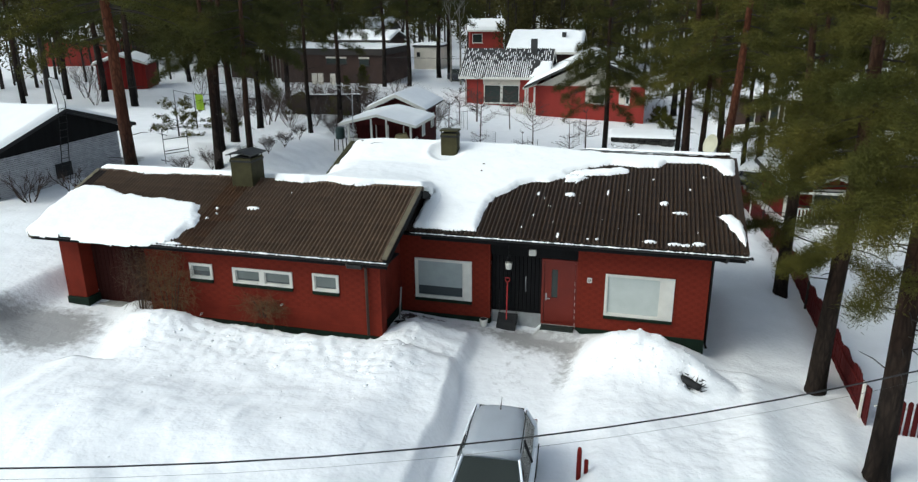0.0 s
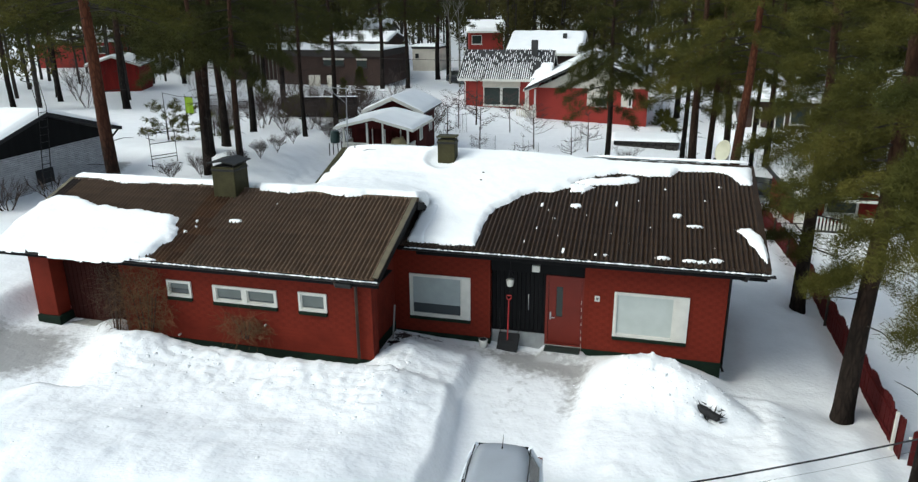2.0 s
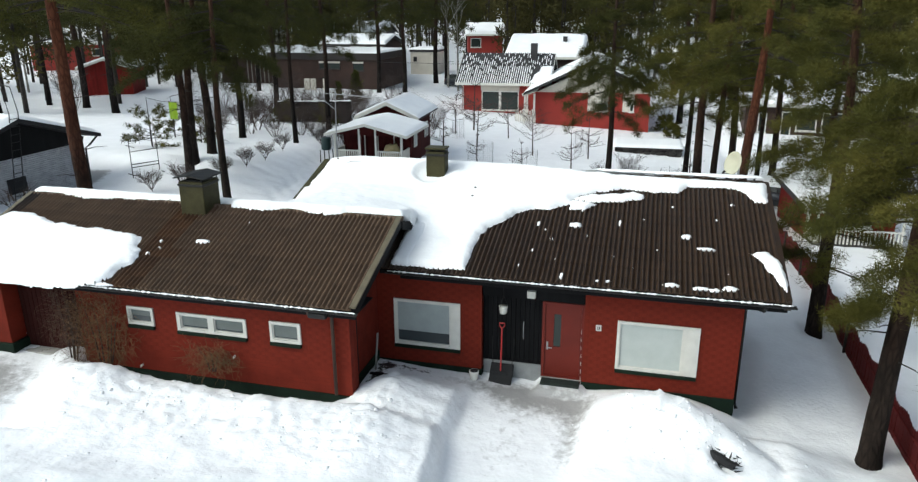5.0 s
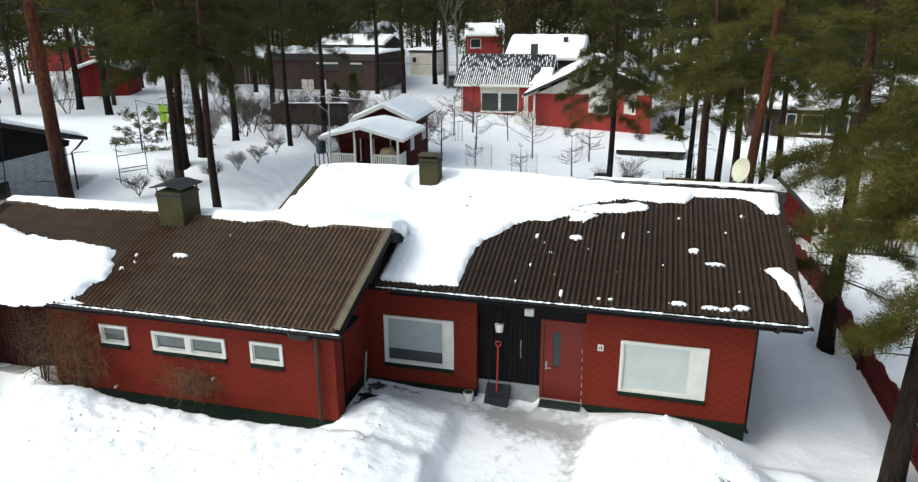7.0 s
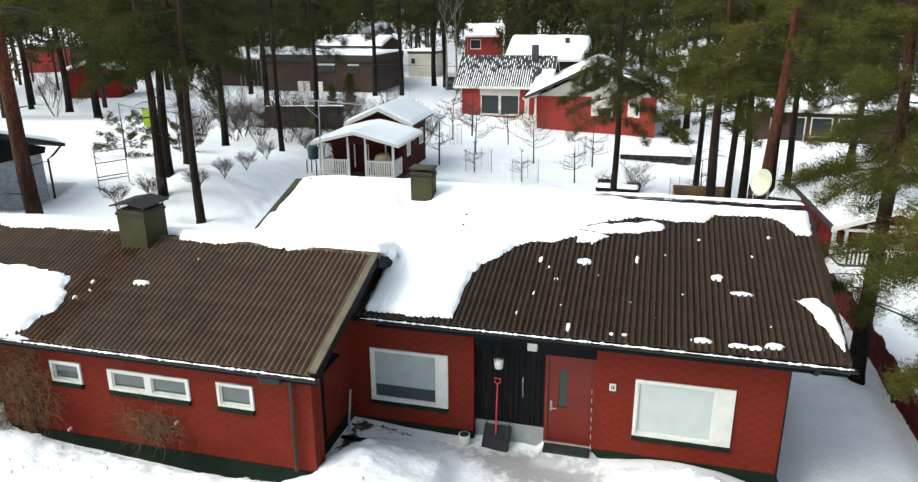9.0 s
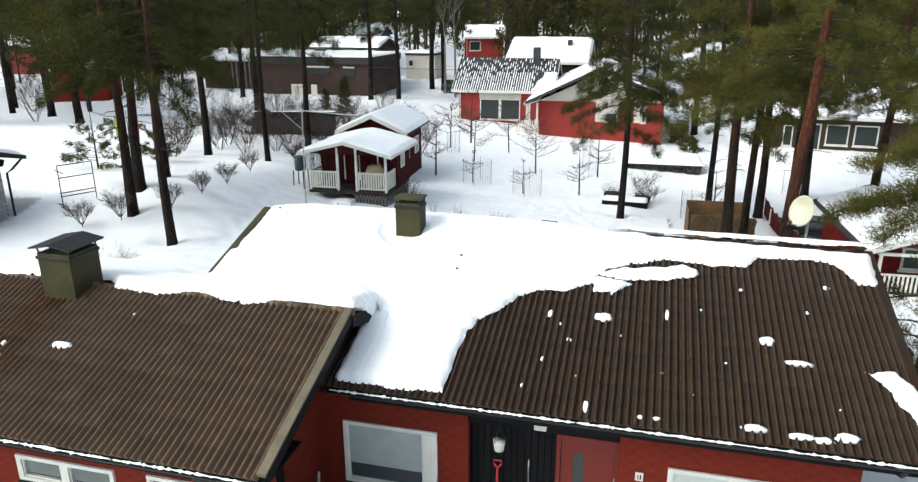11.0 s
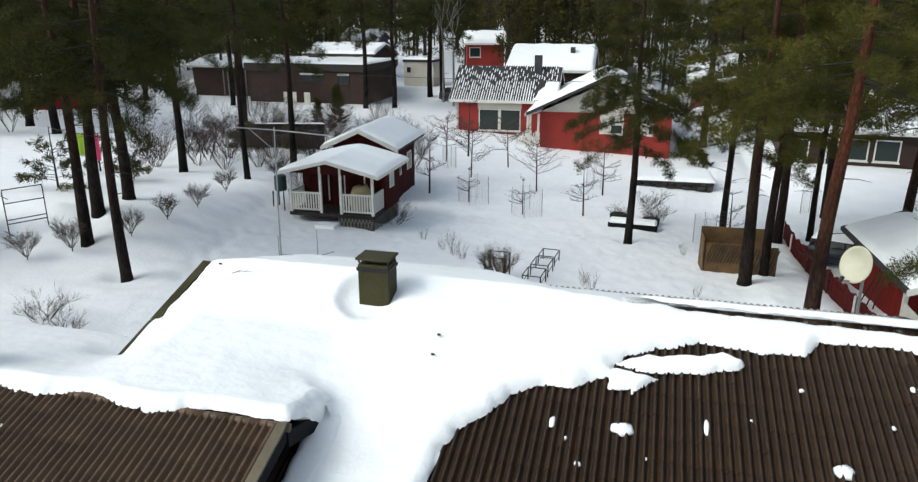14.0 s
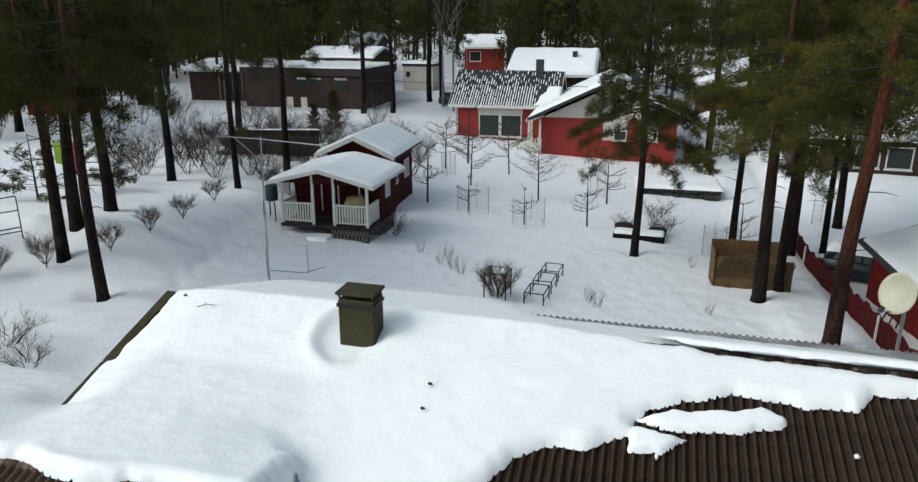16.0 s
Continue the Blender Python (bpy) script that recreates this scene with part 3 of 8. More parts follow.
leaf = part("door", wall_with_holes(0.045, 0.795, 0.125, 0.175, 0.445, 2.065, [(0.225, 0.375, 1.11, 1.86)]), RED_DOOR, house, "red-painted front door with a narrow glass strip")
part("glass_strip", box(0.220, 0.380, 0.145, 0.160, 1.105, 1.865), PANE_FAR, leaf)
part("handle", tube([(0.10, 0.08, 1.10), (0.10, 0.07, 1.10), (0.20, 0.07, 1.10)], 0.012), STEEL, leaf, "steel lever handle")
part("lock_plate", box(0.08, 0.12, 0.114, 0.126, 1.03, 1.22, 0.003), STEEL, leaf)
part("threshold", box(-0.02, 0.86, 0.06, 0.18, 0.0, 0.398, 0.008), GREY_CONCRETE, house)


def window(name, x0, x1, z0, z1, y, blind=1.0, vent=0.0, bars=(), depth=0.10, blind_mat=None):
    """A framed window in a wall along x whose face is at y. vent: width of the opening sash at the right."""
    fr = part(name, wall_with_holes(x0 - 0.01, x1 + 0.01, y - 0.025, y + 0.055, z0 - 0.01, z1 + 0.01, [(x0 + 0.045, x1 - 0.045 - vent, z0 + 0.045, z1 - 0.045)] if not bars else
              [(a - 0.02, b + 0.02, z0 + 0.045, z1 - 0.045) for a, b in bars]), WHITE_PAINT, house, "white-painted wooden window frame")
    openings = [(a - 0.02, b + 0.02) for a, b in bars] or ((x0 + 0.045, x1 - 0.045 - vent),)
    for a, b in openings:
        part("inner_frame", wall_with_holes(a - 0.002, b + 0.002, y + 0.0, y + 0.06, z0 + 0.042, z1 - 0.042, [(a + 0.022, b - 0.022, z0 + 0.066, z1 - 0.066)]), WHITE_PAINT, fr)
        part("pane", box(a + 0.014, b - 0.014, y + 0.035, y + 0.043, z0 + 0.058, z1 - 0.058), PANE, fr)
        if blind:
            zb = z1 - 0.066 - (z1 - z0 - 0.132) * blind
            part("blind", box(a + 0.022, b - 0.022, y + 0.022, y + 0.030, zb, z1 - 0.062), blind_mat or BLIND, fr, "pale drawn blind behind the glass")
    if vent:
        xa = x1 - 0.06 - vent
        part("vent_sash", box(xa + 0.03, x1 - 0.03, y - 0.032, y - 0.02, z0 + 0.04, z1 - 0.04, 0.004), WHITE_PAINT, fr)
        part("vent_panel", box(xa + 0.07, x1 - 0.07, y - 0.038, y - 0.030, z0 + 0.10, z1 - 0.10, 0.003), WHITE_PAINT, fr)
    part("sill", box(x0 - 0.012, x1 + 0.012, y - 0.06, y + 0.05, z0 - 0.085, z0 - 0.012, 0.008), PLINTH, fr, "dark green sloping sill")
    return fr


window("window", *WIN_MAIN, 0.0, blind=0.73, vent=0.17, blind_mat=GREY_BLIND)
window("window", *WIN_RIGHT, 0.0, blind=1.0, vent=0.26)
window("window", *WIN_ANNEX[0], AY, blind=0.5, blind_mat=GREY_CURTAIN)
window("window", *WIN_ANNEX[1], AY, blind=0.85, bars=((-7.07, -6.47), (-6.30, -5.68)), blind_mat=GREY_CURTAIN)
window("window", *WIN_ANNEX[2], AY, blind=0.9, blind_mat=GREY_CURTAIN)

for x, z in ((-5.93, 1.275), (-8.17, 0.80)):
    part("hose_tap", tube([(x, AY + 0.01, z), (x, AY - 0.05, z), (x, AY - 0.07, z - 0.02)], [0.022, 0.024, 0.012], 8), WHITE_PAINT, house, "small white outside tap")

# garage: shaded doorway with a boarded dark red door
part("threshold", box(-11.50, -9.50, AY + 0.10, AY + 0.40, 0.55, 0.70, 0.01), GREY_CONCRETE, house, "pale concrete threshold")
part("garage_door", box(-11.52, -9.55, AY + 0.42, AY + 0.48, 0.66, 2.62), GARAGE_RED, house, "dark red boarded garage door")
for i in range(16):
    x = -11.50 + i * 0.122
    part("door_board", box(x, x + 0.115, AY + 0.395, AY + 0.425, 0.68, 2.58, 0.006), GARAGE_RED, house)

# roofs: sheathing, fascias, gutters, verges
part("roof_deck", slab(-3.39, MAIN_X1 - 0.03, MAIN_EAVE_Y + 0.03, MAIN_EAVE_Z - 0.07, MAIN_RIDGE_Y, MAIN_RIDGE_Z - 0.07, 0.08), BLACK_WOOD, house)
part("roof_deck", slab(MAIN_LEFT + 0.04, MAIN_X0 + 0.03, 0.6, main_z(0.6) - 0.07, MAIN_RIDGE_Y, MAIN_RIDGE_Z - 0.07, 0.08), BLACK_WOOD, house)
part("roof_deck", slab(ANNEX_X0 + 0.04, ANNEX_X1 - 0.04, ANNEX_EAVE_Y + 0.03, ANNEX_EAVE_Z - 0.07, ANNEX_RIDGE_Y, ANNEX_RIDGE_Z - 0.07, 0.08), BLACK_WOOD, house)
part("roof_deck", slab(ANNEX_X0 + 0.04, ANNEX_X1 - 0.04, ANNEX_RIDGE_Y, ANNEX_RIDGE_Z - 0.05, 2.75, annex_z(2.75) - 0.05, 0.08), BLACK_WOOD, house)
part("soffit", box(MAIN_X0 + 0.05, MAIN_X1 - 0.08, MAIN_EAVE_Y + 0.06, 0.2, 2.615, 2.64), BLACK_WOOD, house)
part("soffit", box(ANNEX_X0 + 0.08, ANNEX_X1 - 0.08, ANNEX_EAVE_Y + 0.06, AY + 0.55, 2.60, 2.625), BLACK_WOOD, house)
part("fascia", box(MAIN_X0 + 0.02, MAIN_X1 - 0.02, MAIN_EAVE_Y + 0.035, MAIN_EAVE_Y + 0.065, 2.60, 2.78, 0.004), BLACK_WOOD, house)
part("fascia", box(ANNEX_X0 + 0.02, ANNEX_X1 - 0.02, ANNEX_EAVE_Y + 0.035, ANNEX_EAVE_Y + 0.065, 2.58, 2.75, 0.004), BLACK_WOOD, house)


def gutter(x0, x1, y, z):
    bm = bmesh.new()
    n = 7
    prof = [(y - 0.055 * math.cos(math.pi * i / (n - 1)), z - 0.055 * math.sin(math.pi * i / (n - 1))) for i in range(n)]
    rings = [[bm.verts.new((x, a, b)) for a, b in prof] + [bm.verts.new((x, y + (a - y) * 0.88, z + (b - z) * 0.88)) for a, b in prof[::-1]] for x in (x0, x1)]
    k = len(rings[0])
    for i in range(k):
        bm.faces.new((rings[0][i], rings[0][(i + 1) % k], rings[1][(i + 1) % k], rings[1][i]))
    for r in rings:
        bm.faces.new(r)
    bmesh.ops.recalc_face_normals(bm, faces=bm.faces[:])
    return bm


gut_m = part("gutter", gutter(MAIN_X0 - 0.28, MAIN_X1 + 0.12, MAIN_EAVE_Y - 0.03, 2.76), DARK_METAL, house)
gut_a = part("gutter", gutter(ANNEX_X0 + 0.1, ANNEX_X1 + 0.02, ANNEX_EAVE_Y - 0.03, 2.73), DARK_METAL, house)
part("downpipe", tube([(4.18, -0.55, 2.70), (4.16, -0.48, 2.60), (3.98, 0.22, 2.42), (3.96, 0.30, 2.3), (3.96, 0.30, 0.25), (4.0, 0.2, 0.12)], 0.04, 8), DARK_METAL, gut_m, smooth=True)
part("downpipe", tube([(-3.98, -2.70, 2.70), (-3.98, -2.66, 2.58), (-3.74, -2.29, 2.50), (-3.71, -2.27, 2.40), (-3.71, -2.27, 0.75)], 0.036, 8), PIPE_BROWN, gut_a, smooth=True)
part("hopper", box(-3.98, -3.62, -2.72, -2.56, 2.55, 2.66, 0.015), DARK_METAL, gut_a, "dark rainwater box")
part("verge", slab(MAIN_X1 - 0.09, MAIN_X1 + 0.03, MAIN_EAVE_Y, MAIN_EAVE_Z + 0.035, MAIN_RIDGE_Y, MAIN_RIDGE_Z + 0.035, 0.2), TILE_REST, house)
part("verge", slab(MAIN_X1 - 0.09, MAIN_X1 + 0.03, MAIN_RIDGE_Y, MAIN_RIDGE_Z + 0.035, BACK_Y, main_z(BACK_Y) + 0.035, 0.2), TILE_REST, house)
part("verge", slab(MAIN_LEFT, MAIN_LEFT + 0.14, 0.75, main_z(0.75) + 0.06, MAIN_RIDGE_Y + 0.05, MAIN_RIDGE_Z + 0.06, 0.22), OLIVE, house)
AYM, AZM = -1.55, annex_z(-1.55)
part("verge", slab(ANNEX_X1 - 0.125, ANNEX_X1 - 0.005, ANNEX_EAVE_Y, ANNEX_EAVE_Z + 0.05, AYM, AZM + 0.05, 0.035), TRIM_BROWN, house)
part("verge", slab(ANNEX_X1 - 0.115, ANNEX_X1, AYM - 0.06, AZM + 0.035, ANNEX_RIDGE_Y, ANNEX_RIDGE_Z + 0.056, 0.035), TRIM_BROWN, house)
part("barge_board", slab(ANNEX_X1 - 0.10, ANNEX_X1 - 0.02, ANNEX_EAVE_Y, ANNEX_EAVE_Z + 0.012, ANNEX_RIDGE_Y, ANNEX_RIDGE_Z + 0.012, 0.19), BLACK_WOOD, house)
part("verge", slab(ANNEX_X0, ANNEX_X0 + 0.12, ANNEX_EAVE_Y, ANNEX_EAVE_Z + 0.05, ANNEX_RIDGE_Y, ANNEX_RIDGE_Z + 0.05, 0.22), TRIM_BROWN, house)
gable_a = part("gable", prism([(AY + 0.1, 2.60), (2.3, 2.60), (2.3, annex_z(2.3) - 0.15), (0.0, ANNEX_RIDGE_Z - 0.15), (AY + 0.1, annex_z(AY + 0.1) - 0.15)], -3.80, -3.66, "x"), BLACK_WOOD, house)
part("verge", slab(ANNEX_X1 - 0.12, ANNEX_X1, ANNEX_RIDGE_Y, ANNEX_RIDGE_Z - 0.05, 1.2, annex_z(1.2) - 0.05, 0.20), BLACK_WOOD, house)


def tile_mesh(width, length, name, mat, deep=0.060):
    """One wavy tile: three waves across, its lower lip proud of the next course."""
    n = 25
    verts, faces = [], []
    for j, (v, lift) in enumerate(((0.0, 0.007), (length * 0.5, 0.0035), (length + 0.03, 0.0))):
        for i in range(n):
            a = i / (n - 1)
            verts.append((a * width, v, lift + deep * (0.5 - 0.5 * math.cos(a * 3 * math.tau)) ** 1.15 - 0.012))
    for z in (None, -0.012):
        for i in range(n):
            verts.append(verts[i] if z is None else (i / (n - 1) * width, 0.004, z))
    for j in range(2):
        for i in range(n - 1):
            faces.append((j * n + i, j * n + i + 1, (j + 1) * n + i + 1, (j + 1) * n + i))
    for i in range(n - 1):
        faces.append((4 * n + i, 4 * n + i + 1, 3 * n + i + 1, 3 * n + i))
    return raw(name, verts, faces, mat, True), verts, faces


def slope_matrix(x, y, z, slope):
    k = math.hypot(1, slope)
    m = Matrix(((1, 0, 0, x), (0, 1 / k, -slope / k, y), (0, slope / k, 1 / k, z), (0, 0, 0, 1)))
    return m


def tiled_slope(x0, x1, y0, z0, y1, slope, single, roof):
    """Courses of tiles; single(x, y) tells which are objects of their own, the others are one joined part."""
    length = abs(y1 - y0) * math.hypot(1, slope)
    rows = round(length / 0.33)
    cols = round((x1 - x0) / 0.30)
    w, c = (x1 - x0) / cols, length / rows
    plain = {roof_annex: TILE_ANNEX, roof_back: TILE_BACK}.get(roof, TILE)
    rest = TILE_BACK if roof is roof_back else TILE_REST
    me, tv, tf = tile_mesh(w, c, "tile", plain, 0.030 if roof is roof_back else 0.060)
    rusty = tile_mesh(w, c, "tile", TILE_RUST)[0]
    verts, faces = [], []
    for r in range(rows):
        d = r * c / math.hypot(1, slope)
        for q in range(cols):
            x, y = x0 + q * w, y0 + d * (1 if y1 > y0 else -1)
            z = z0 + slope * (y - y0)
            m = slope_matrix(x, y, z, slope)
            if y1 < y0:
                m = Matrix.Translation((x + w, y, z)) @ Matrix.Rotation(math.pi, 4, "Z") @ Matrix.Rotation(math.atan(-slope), 4, "X")
            m = m @ pose(0, 0, random.uniform(-0.001, 0.002), random.uniform(-0.15, 0.15), random.uniform(-0.2, 0.2), random.uniform(-0.2, 0.2))
            if single(x, y):
                ob = part("tile", rusty if roof is roof_annex and abs(x + 8.02) < random.uniform(0.22, 0.48) else me, TILE, roof)
                ob.matrix_basis = m
            else:
                k = len(verts)
                verts += [tuple(m @ Vector(v)) for v in tv]
                faces += [tuple(i + k for i in f) for f in tf]
    if verts:
        tagged(part("covered_tiles", raw("covered_tiles", verts, faces, rest, True), rest, roof), kind="stuff")


roof_main = part("roof", slab(MAIN_X0 + 0.06, MAIN_X1 - 0.06, MAIN_EAVE_Y + 0.05, MAIN_EAVE_Z - 0.035, MAIN_RIDGE_Y, MAIN_RIDGE_Z - 0.035, 0.03), BLACK_FELT, house, "brown wavy tile roof under patchy snow")
roof_annex = part("roof", slab(ANNEX_X0 + 0.06, ANNEX_X1 - 0.06, ANNEX_EAVE_Y + 0.05, ANNEX_EAVE_Z - 0.035, ANNEX_RIDGE_Y, ANNEX_RIDGE_Z - 0.035, 0.03), BLACK_FELT, house, "brown wavy tile roof of the annex")
roof_back = part("roof", slab(MAIN_LEFT + 0.06, MAIN_X1 - 0.06, MAIN_RIDGE_Y, MAIN_RIDGE_Z - 0.035, BACK_Y, main_z(BACK_Y) - 0.035, 0.05), BLACK_FELT, house)
tiled_slope(MAIN_X0 - 0.42, MAIN_X1 - 0.05, MAIN_EAVE_Y - 0.04, MAIN_EAVE_Z - 0.012, MAIN_RIDGE_Y, MAIN_SLOPE, lambda x, y: x > -1.9 and not (y > 2.95 and x < 2), roof_main)
tiled_slope(ANNEX_X0 + 0.06, ANNEX_X1 - 0.09, ANNEX_EAVE_Y - 0.04, ANNEX_EAVE_Z - 0.014, ANNEX_RIDGE_Y, ANNEX_SLOPE, lambda x, y: x > -12.2, roof_annex)
tiled_slope(MAIN_LEFT + 0.06, MAIN_X1 - 0.05, BACK_Y, main_z(BACK_Y), MAIN_RIDGE_Y, BACK_SLOPE, lambda x, y: False, roof_back)
for x in np.arange(-0.6, MAIN_X1 - 0.2, 0.36):
    bm = tube([(x, MAIN_RIDGE_Y + 0.02, MAIN_RIDGE_Z - 0.015), (x + 0.39, MAIN_RIDGE_Y + 0.02, MAIN_RIDGE_Z - 0.010)], [0.062, 0.066], 10)
    part("ridge_tile", bm, TILE, roof_main, smooth=True)
for x in np.arange(ANNEX_X0 + 0.1, ANNEX_X1 - 0.3, 0.36):
    part("ridge_tile", tube([(x, 0.0, ANNEX_RIDGE_Z - 0.01), (x + 0.39, 0.0, ANNEX_RIDGE_Z - 0.004)], [0.048, 0.054], 10), TILE_ANNEX, roof_annex, smooth=True)


# snow lying on the roofs
def in_outline(px, py, outline):
    """Signed distance to a closed outline, positive inside, on arrays."""
    inside = np.zeros(px.shape, bool)
    best = np.full(px.shape, 1e9)
    n = len(outline)
    for i in range(n):
        (ax, ay), (bx, by) = outline[i], outline[(i + 1) % n]
        cross = (ay > py) != (by > py)
        with np.errstate(divide="ignore", invalid="ignore"):
            inside ^= cross & (px < (bx - ax) * (py - ay) / (by - ay + 1e-12) + ax)
        t = np.clip(((px - ax) * (bx - ax) + (py - ay) * (by - ay)) / ((bx - ax) ** 2 + (by - ay) ** 2 + 1e-12), 0, 1)
        best = np.minimum(best, np.hypot(px - ax - t * (bx - ax), py - ay - t * (by - ay)))
    return np.where(inside, best, -best)


def snow_sheet(name, label, outline, surface, depth, step=0.05, ragged=0.07, rim=0.20, bulk=None, seed=0.0, swell=0.10):
    """Snow of a depth lying on surface(x, y) within an outline, with a ragged rounded rim."""
    xs = [p[0] for p in outline]
    ys = [p[1] for p in outline]
    x, y = np.meshgrid(np.arange(min(xs) - 0.2, max(xs) + 0.2, step), np.arange(min(ys) - 0.2, max(ys) + 0.2, step))
    sd = in_outline(x, y, outline) + ragged * fbm(x * 4.3, y * 4.3, seed, 3) * 0.45 + ragged * 0.6 * fbm(x * 2.2, y * 2.2, seed + 2, 2) + 0.016 * fbm(x * 11, y * 11, seed + 4, 2)
    h = np.sqrt(np.clip(sd / rim, 0, 1)) * (depth if bulk is None else depth + bulk(x, y)) * (1 + swell * fbm(x * 1.6, y * 1.6, seed + 1, 3))
    h = h + np.where(sd > 0, 0.007 * grain(x * 6, y * 6, 41, 3) * np.clip(sd / 0.2, 0, 1), 0)
    z0 = np.vectorize(surface)(x, y)
    keep = sd > -step * 1.2
    gy_, gx_ = np.gradient(sd, step)
    pull = np.where(sd < 0, -sd / np.maximum(gx_ ** 2 + gy_ ** 2, 0.25), 0)
    x, y = x + np.clip(pull * gx_, -step, step), y + np.clip(pull * gy_, -step, step)
    ids = -np.ones(x.shape, int)
    ids[keep] = np.arange(keep.sum())
    top = np.stack([x, y, z0 + 0.040 + np.where(sd > 0, np.maximum(h, 0.006), 0.003)], -1)[keep]
    q = np.stack([ids[:-1, :-1], ids[:-1, 1:], ids[1:, 1:], ids[1:, :-1]], -1).reshape(-1, 4)
    q = q[(q >= 0).all(1)]
    q = q[np.ptp(top[:, 2][q], axis=1) < 0.17]
    ob = new(name, raw(name, top.tolist(), q.tolist(), ROOF_SNOW, True))
    return tagged(ob, label, "snow", kind="stuff")


def roof_surface(x, y):
    """The highest roof face over a place."""
    m = main_z(y) if x > MAIN_LEFT else -9
    if x < MAIN_X0:
        return max(m if y > 0.4 else -9, annex_z(y)) + 0.0
    return m


def snow_top(x, y):
    """Top of the snow: thin on the main roof, drifted level over the valley behind the annex ridge."""
    m = main_z(y) + 0.13 + 0.06 * float(smoothstep(0.5, -2.5, x)) * float(smoothstep(0.5, 2.0, y))
    ring = math.hypot(x + 3.20, (y - 3.00) * 0.95)
    m -= 0.10 * math.exp(-(ring / 0.46) ** 6) * (1 - 0.7 * float(smoothstep(-3.12, -2.72, x))) - 0.035 * math.exp(-((ring - 0.58) / 0.10) ** 2) * float(smoothstep(-3.05, -3.45, x))
    a = annex_z(y) + 0.19
    if x < MAIN_LEFT + 0.06:
        return a - 0.14 * float(bell(np.float64(x), np.float64(y), -6.72, 1.85, 0.40, 0.45))
    near_verge = 1 - float(smoothstep(MAIN_LEFT, MAIN_LEFT + 1.0, x))
    end = main_z(2.3) + 0.19
    chord = ANNEX_RIDGE_Z + 0.17 + (end - ANNEX_RIDGE_Z - 0.17) * max(y, 0) / 2.3 if y < 2.3 else -9
    d = max(a, m - 0.10 * near_verge)
    fill = max(0.0, chord - d) * (1 - near_verge) * (1 - 0.65 * float(smoothstep(-4.6, -3.0, np.float64(x))))
    d += fill * fill / (fill + 0.04) if fill else 0.0
    k = float(smoothstep(0.55, 1.4, np.float64(y)))
    lo, hi = -2.945 - 0.75 * k, -2.925 + 0.35 * k
    w = float(smoothstep(lo, hi, np.float64(x)))
    return d * (1 - w) + m * w


snow_edge = [(-2.895, -0.42), (-2.3, -0.50), (-1.55, -0.45), (-1.54, 0.2), (-1.52, 0.75), (-1.42, 1.0), (-1.10, 1.32), (-0.86, 1.66), (-0.50, 1.83), (-0.16, 1.88), (0.12, 2.09), (0.28, 2.18), (0.25, 2.37), (0.47, 2.52), (0.78, 2.65),
             (1.15, 2.81), (1.42, 2.88), (1.8, 2.89), (2.05, 2.83), (2.5, 2.90), (2.63, 2.84), (2.84, 3.12), (3.25, 3.14), (3.75, 3.19), (4.07, 3.02), (4.23, 2.65), (4.50, 2.62), (4.54, 3.40), (3.3, 3.43), (1.11, 3.48), (0.9, 3.56), (0.3, 3.58), (-0.32, 3.66), (-0.6, 3.95), (-2.0, 5.9), (-6.24, 5.9), (-6.24, 2.2), (-6.42, 2.1),
             (-6.6, 2.6), (-7.6, 2.7), (-12.4, 2.7), (-12.4, 0.02), (-11.8, 0.06), (-10.9, -0.12), (-9.6, -0.04), (-8.3, 0.02), (-8.2, 0.32), (-7.35, 0.3), (-7.0, -0.06), (-6.2, -0.10), (-5.6, 0.05), (-5.1, -0.10), (-4.6, -0.10),
             (-4.0, 0.05), (-3.4, 0.06), (-3.06, 0.06), (-3.02, 0.10), (-3.0, 0.74), (-2.95, 0.82), (-2.895, 0.74)]
snow_sheet("roof_snow", "thick white snow lying over the main roof and drifted behind the annex ridge", snow_edge, roof_surface, 0.0, step=0.042, ragged=0.035, bulk=lambda x, y: np.vectorize(lambda p, q: snow_top(p, q) - roof_surface(p, q) - 0.03)(x, y), seed=1.0, rim=0.13, swell=0.04)
snow_sheet("roof_snow", "snow on the main roof reaching under the annex verge", [(-3.15, -0.46), (-2.74, -0.48), (-2.70, 0.6), (-2.74, 1.1), (-3.15, 1.2), (-3.20, 0.5)], lambda x, y: main_z(y) - 0.002, 0.118, step=0.035, ragged=0.02, rim=0.10, seed=9.0, swell=0.02)
snow_sheet("roof_snow", "slab of snow overhanging the annex eave", [(-12.55, -2.88), (-10.9, -2.92), (-10.2, -2.95), (-9.6, -2.96), (-8.85, -2.93), (-8.35, -2.45), (-8.15, -1.9), (-8.5, -1.40), (-9.33, -1.19), (-10.23, -1.18), (-12.15, -0.85), (-12.5, -1.25)],
           lambda x, y: annex_z(y) + 0.005, 0.13, seed=3.0, ragged=0.11, rim=0.14)
snow_sheet("roof_snow", "broken slab of snow on the tiles", [(0.29, 2.355), (0.71, 2.55), (1.33, 2.67), (1.63, 2.745), (1.89, 2.62), (1.84, 2.45), (1.47, 2.345), (0.95, 2.31), (0.65, 2.29)], lambda x, y: main_z(y), 0.08, step=0.03, ragged=0.07, rim=0.05, seed=4.0)
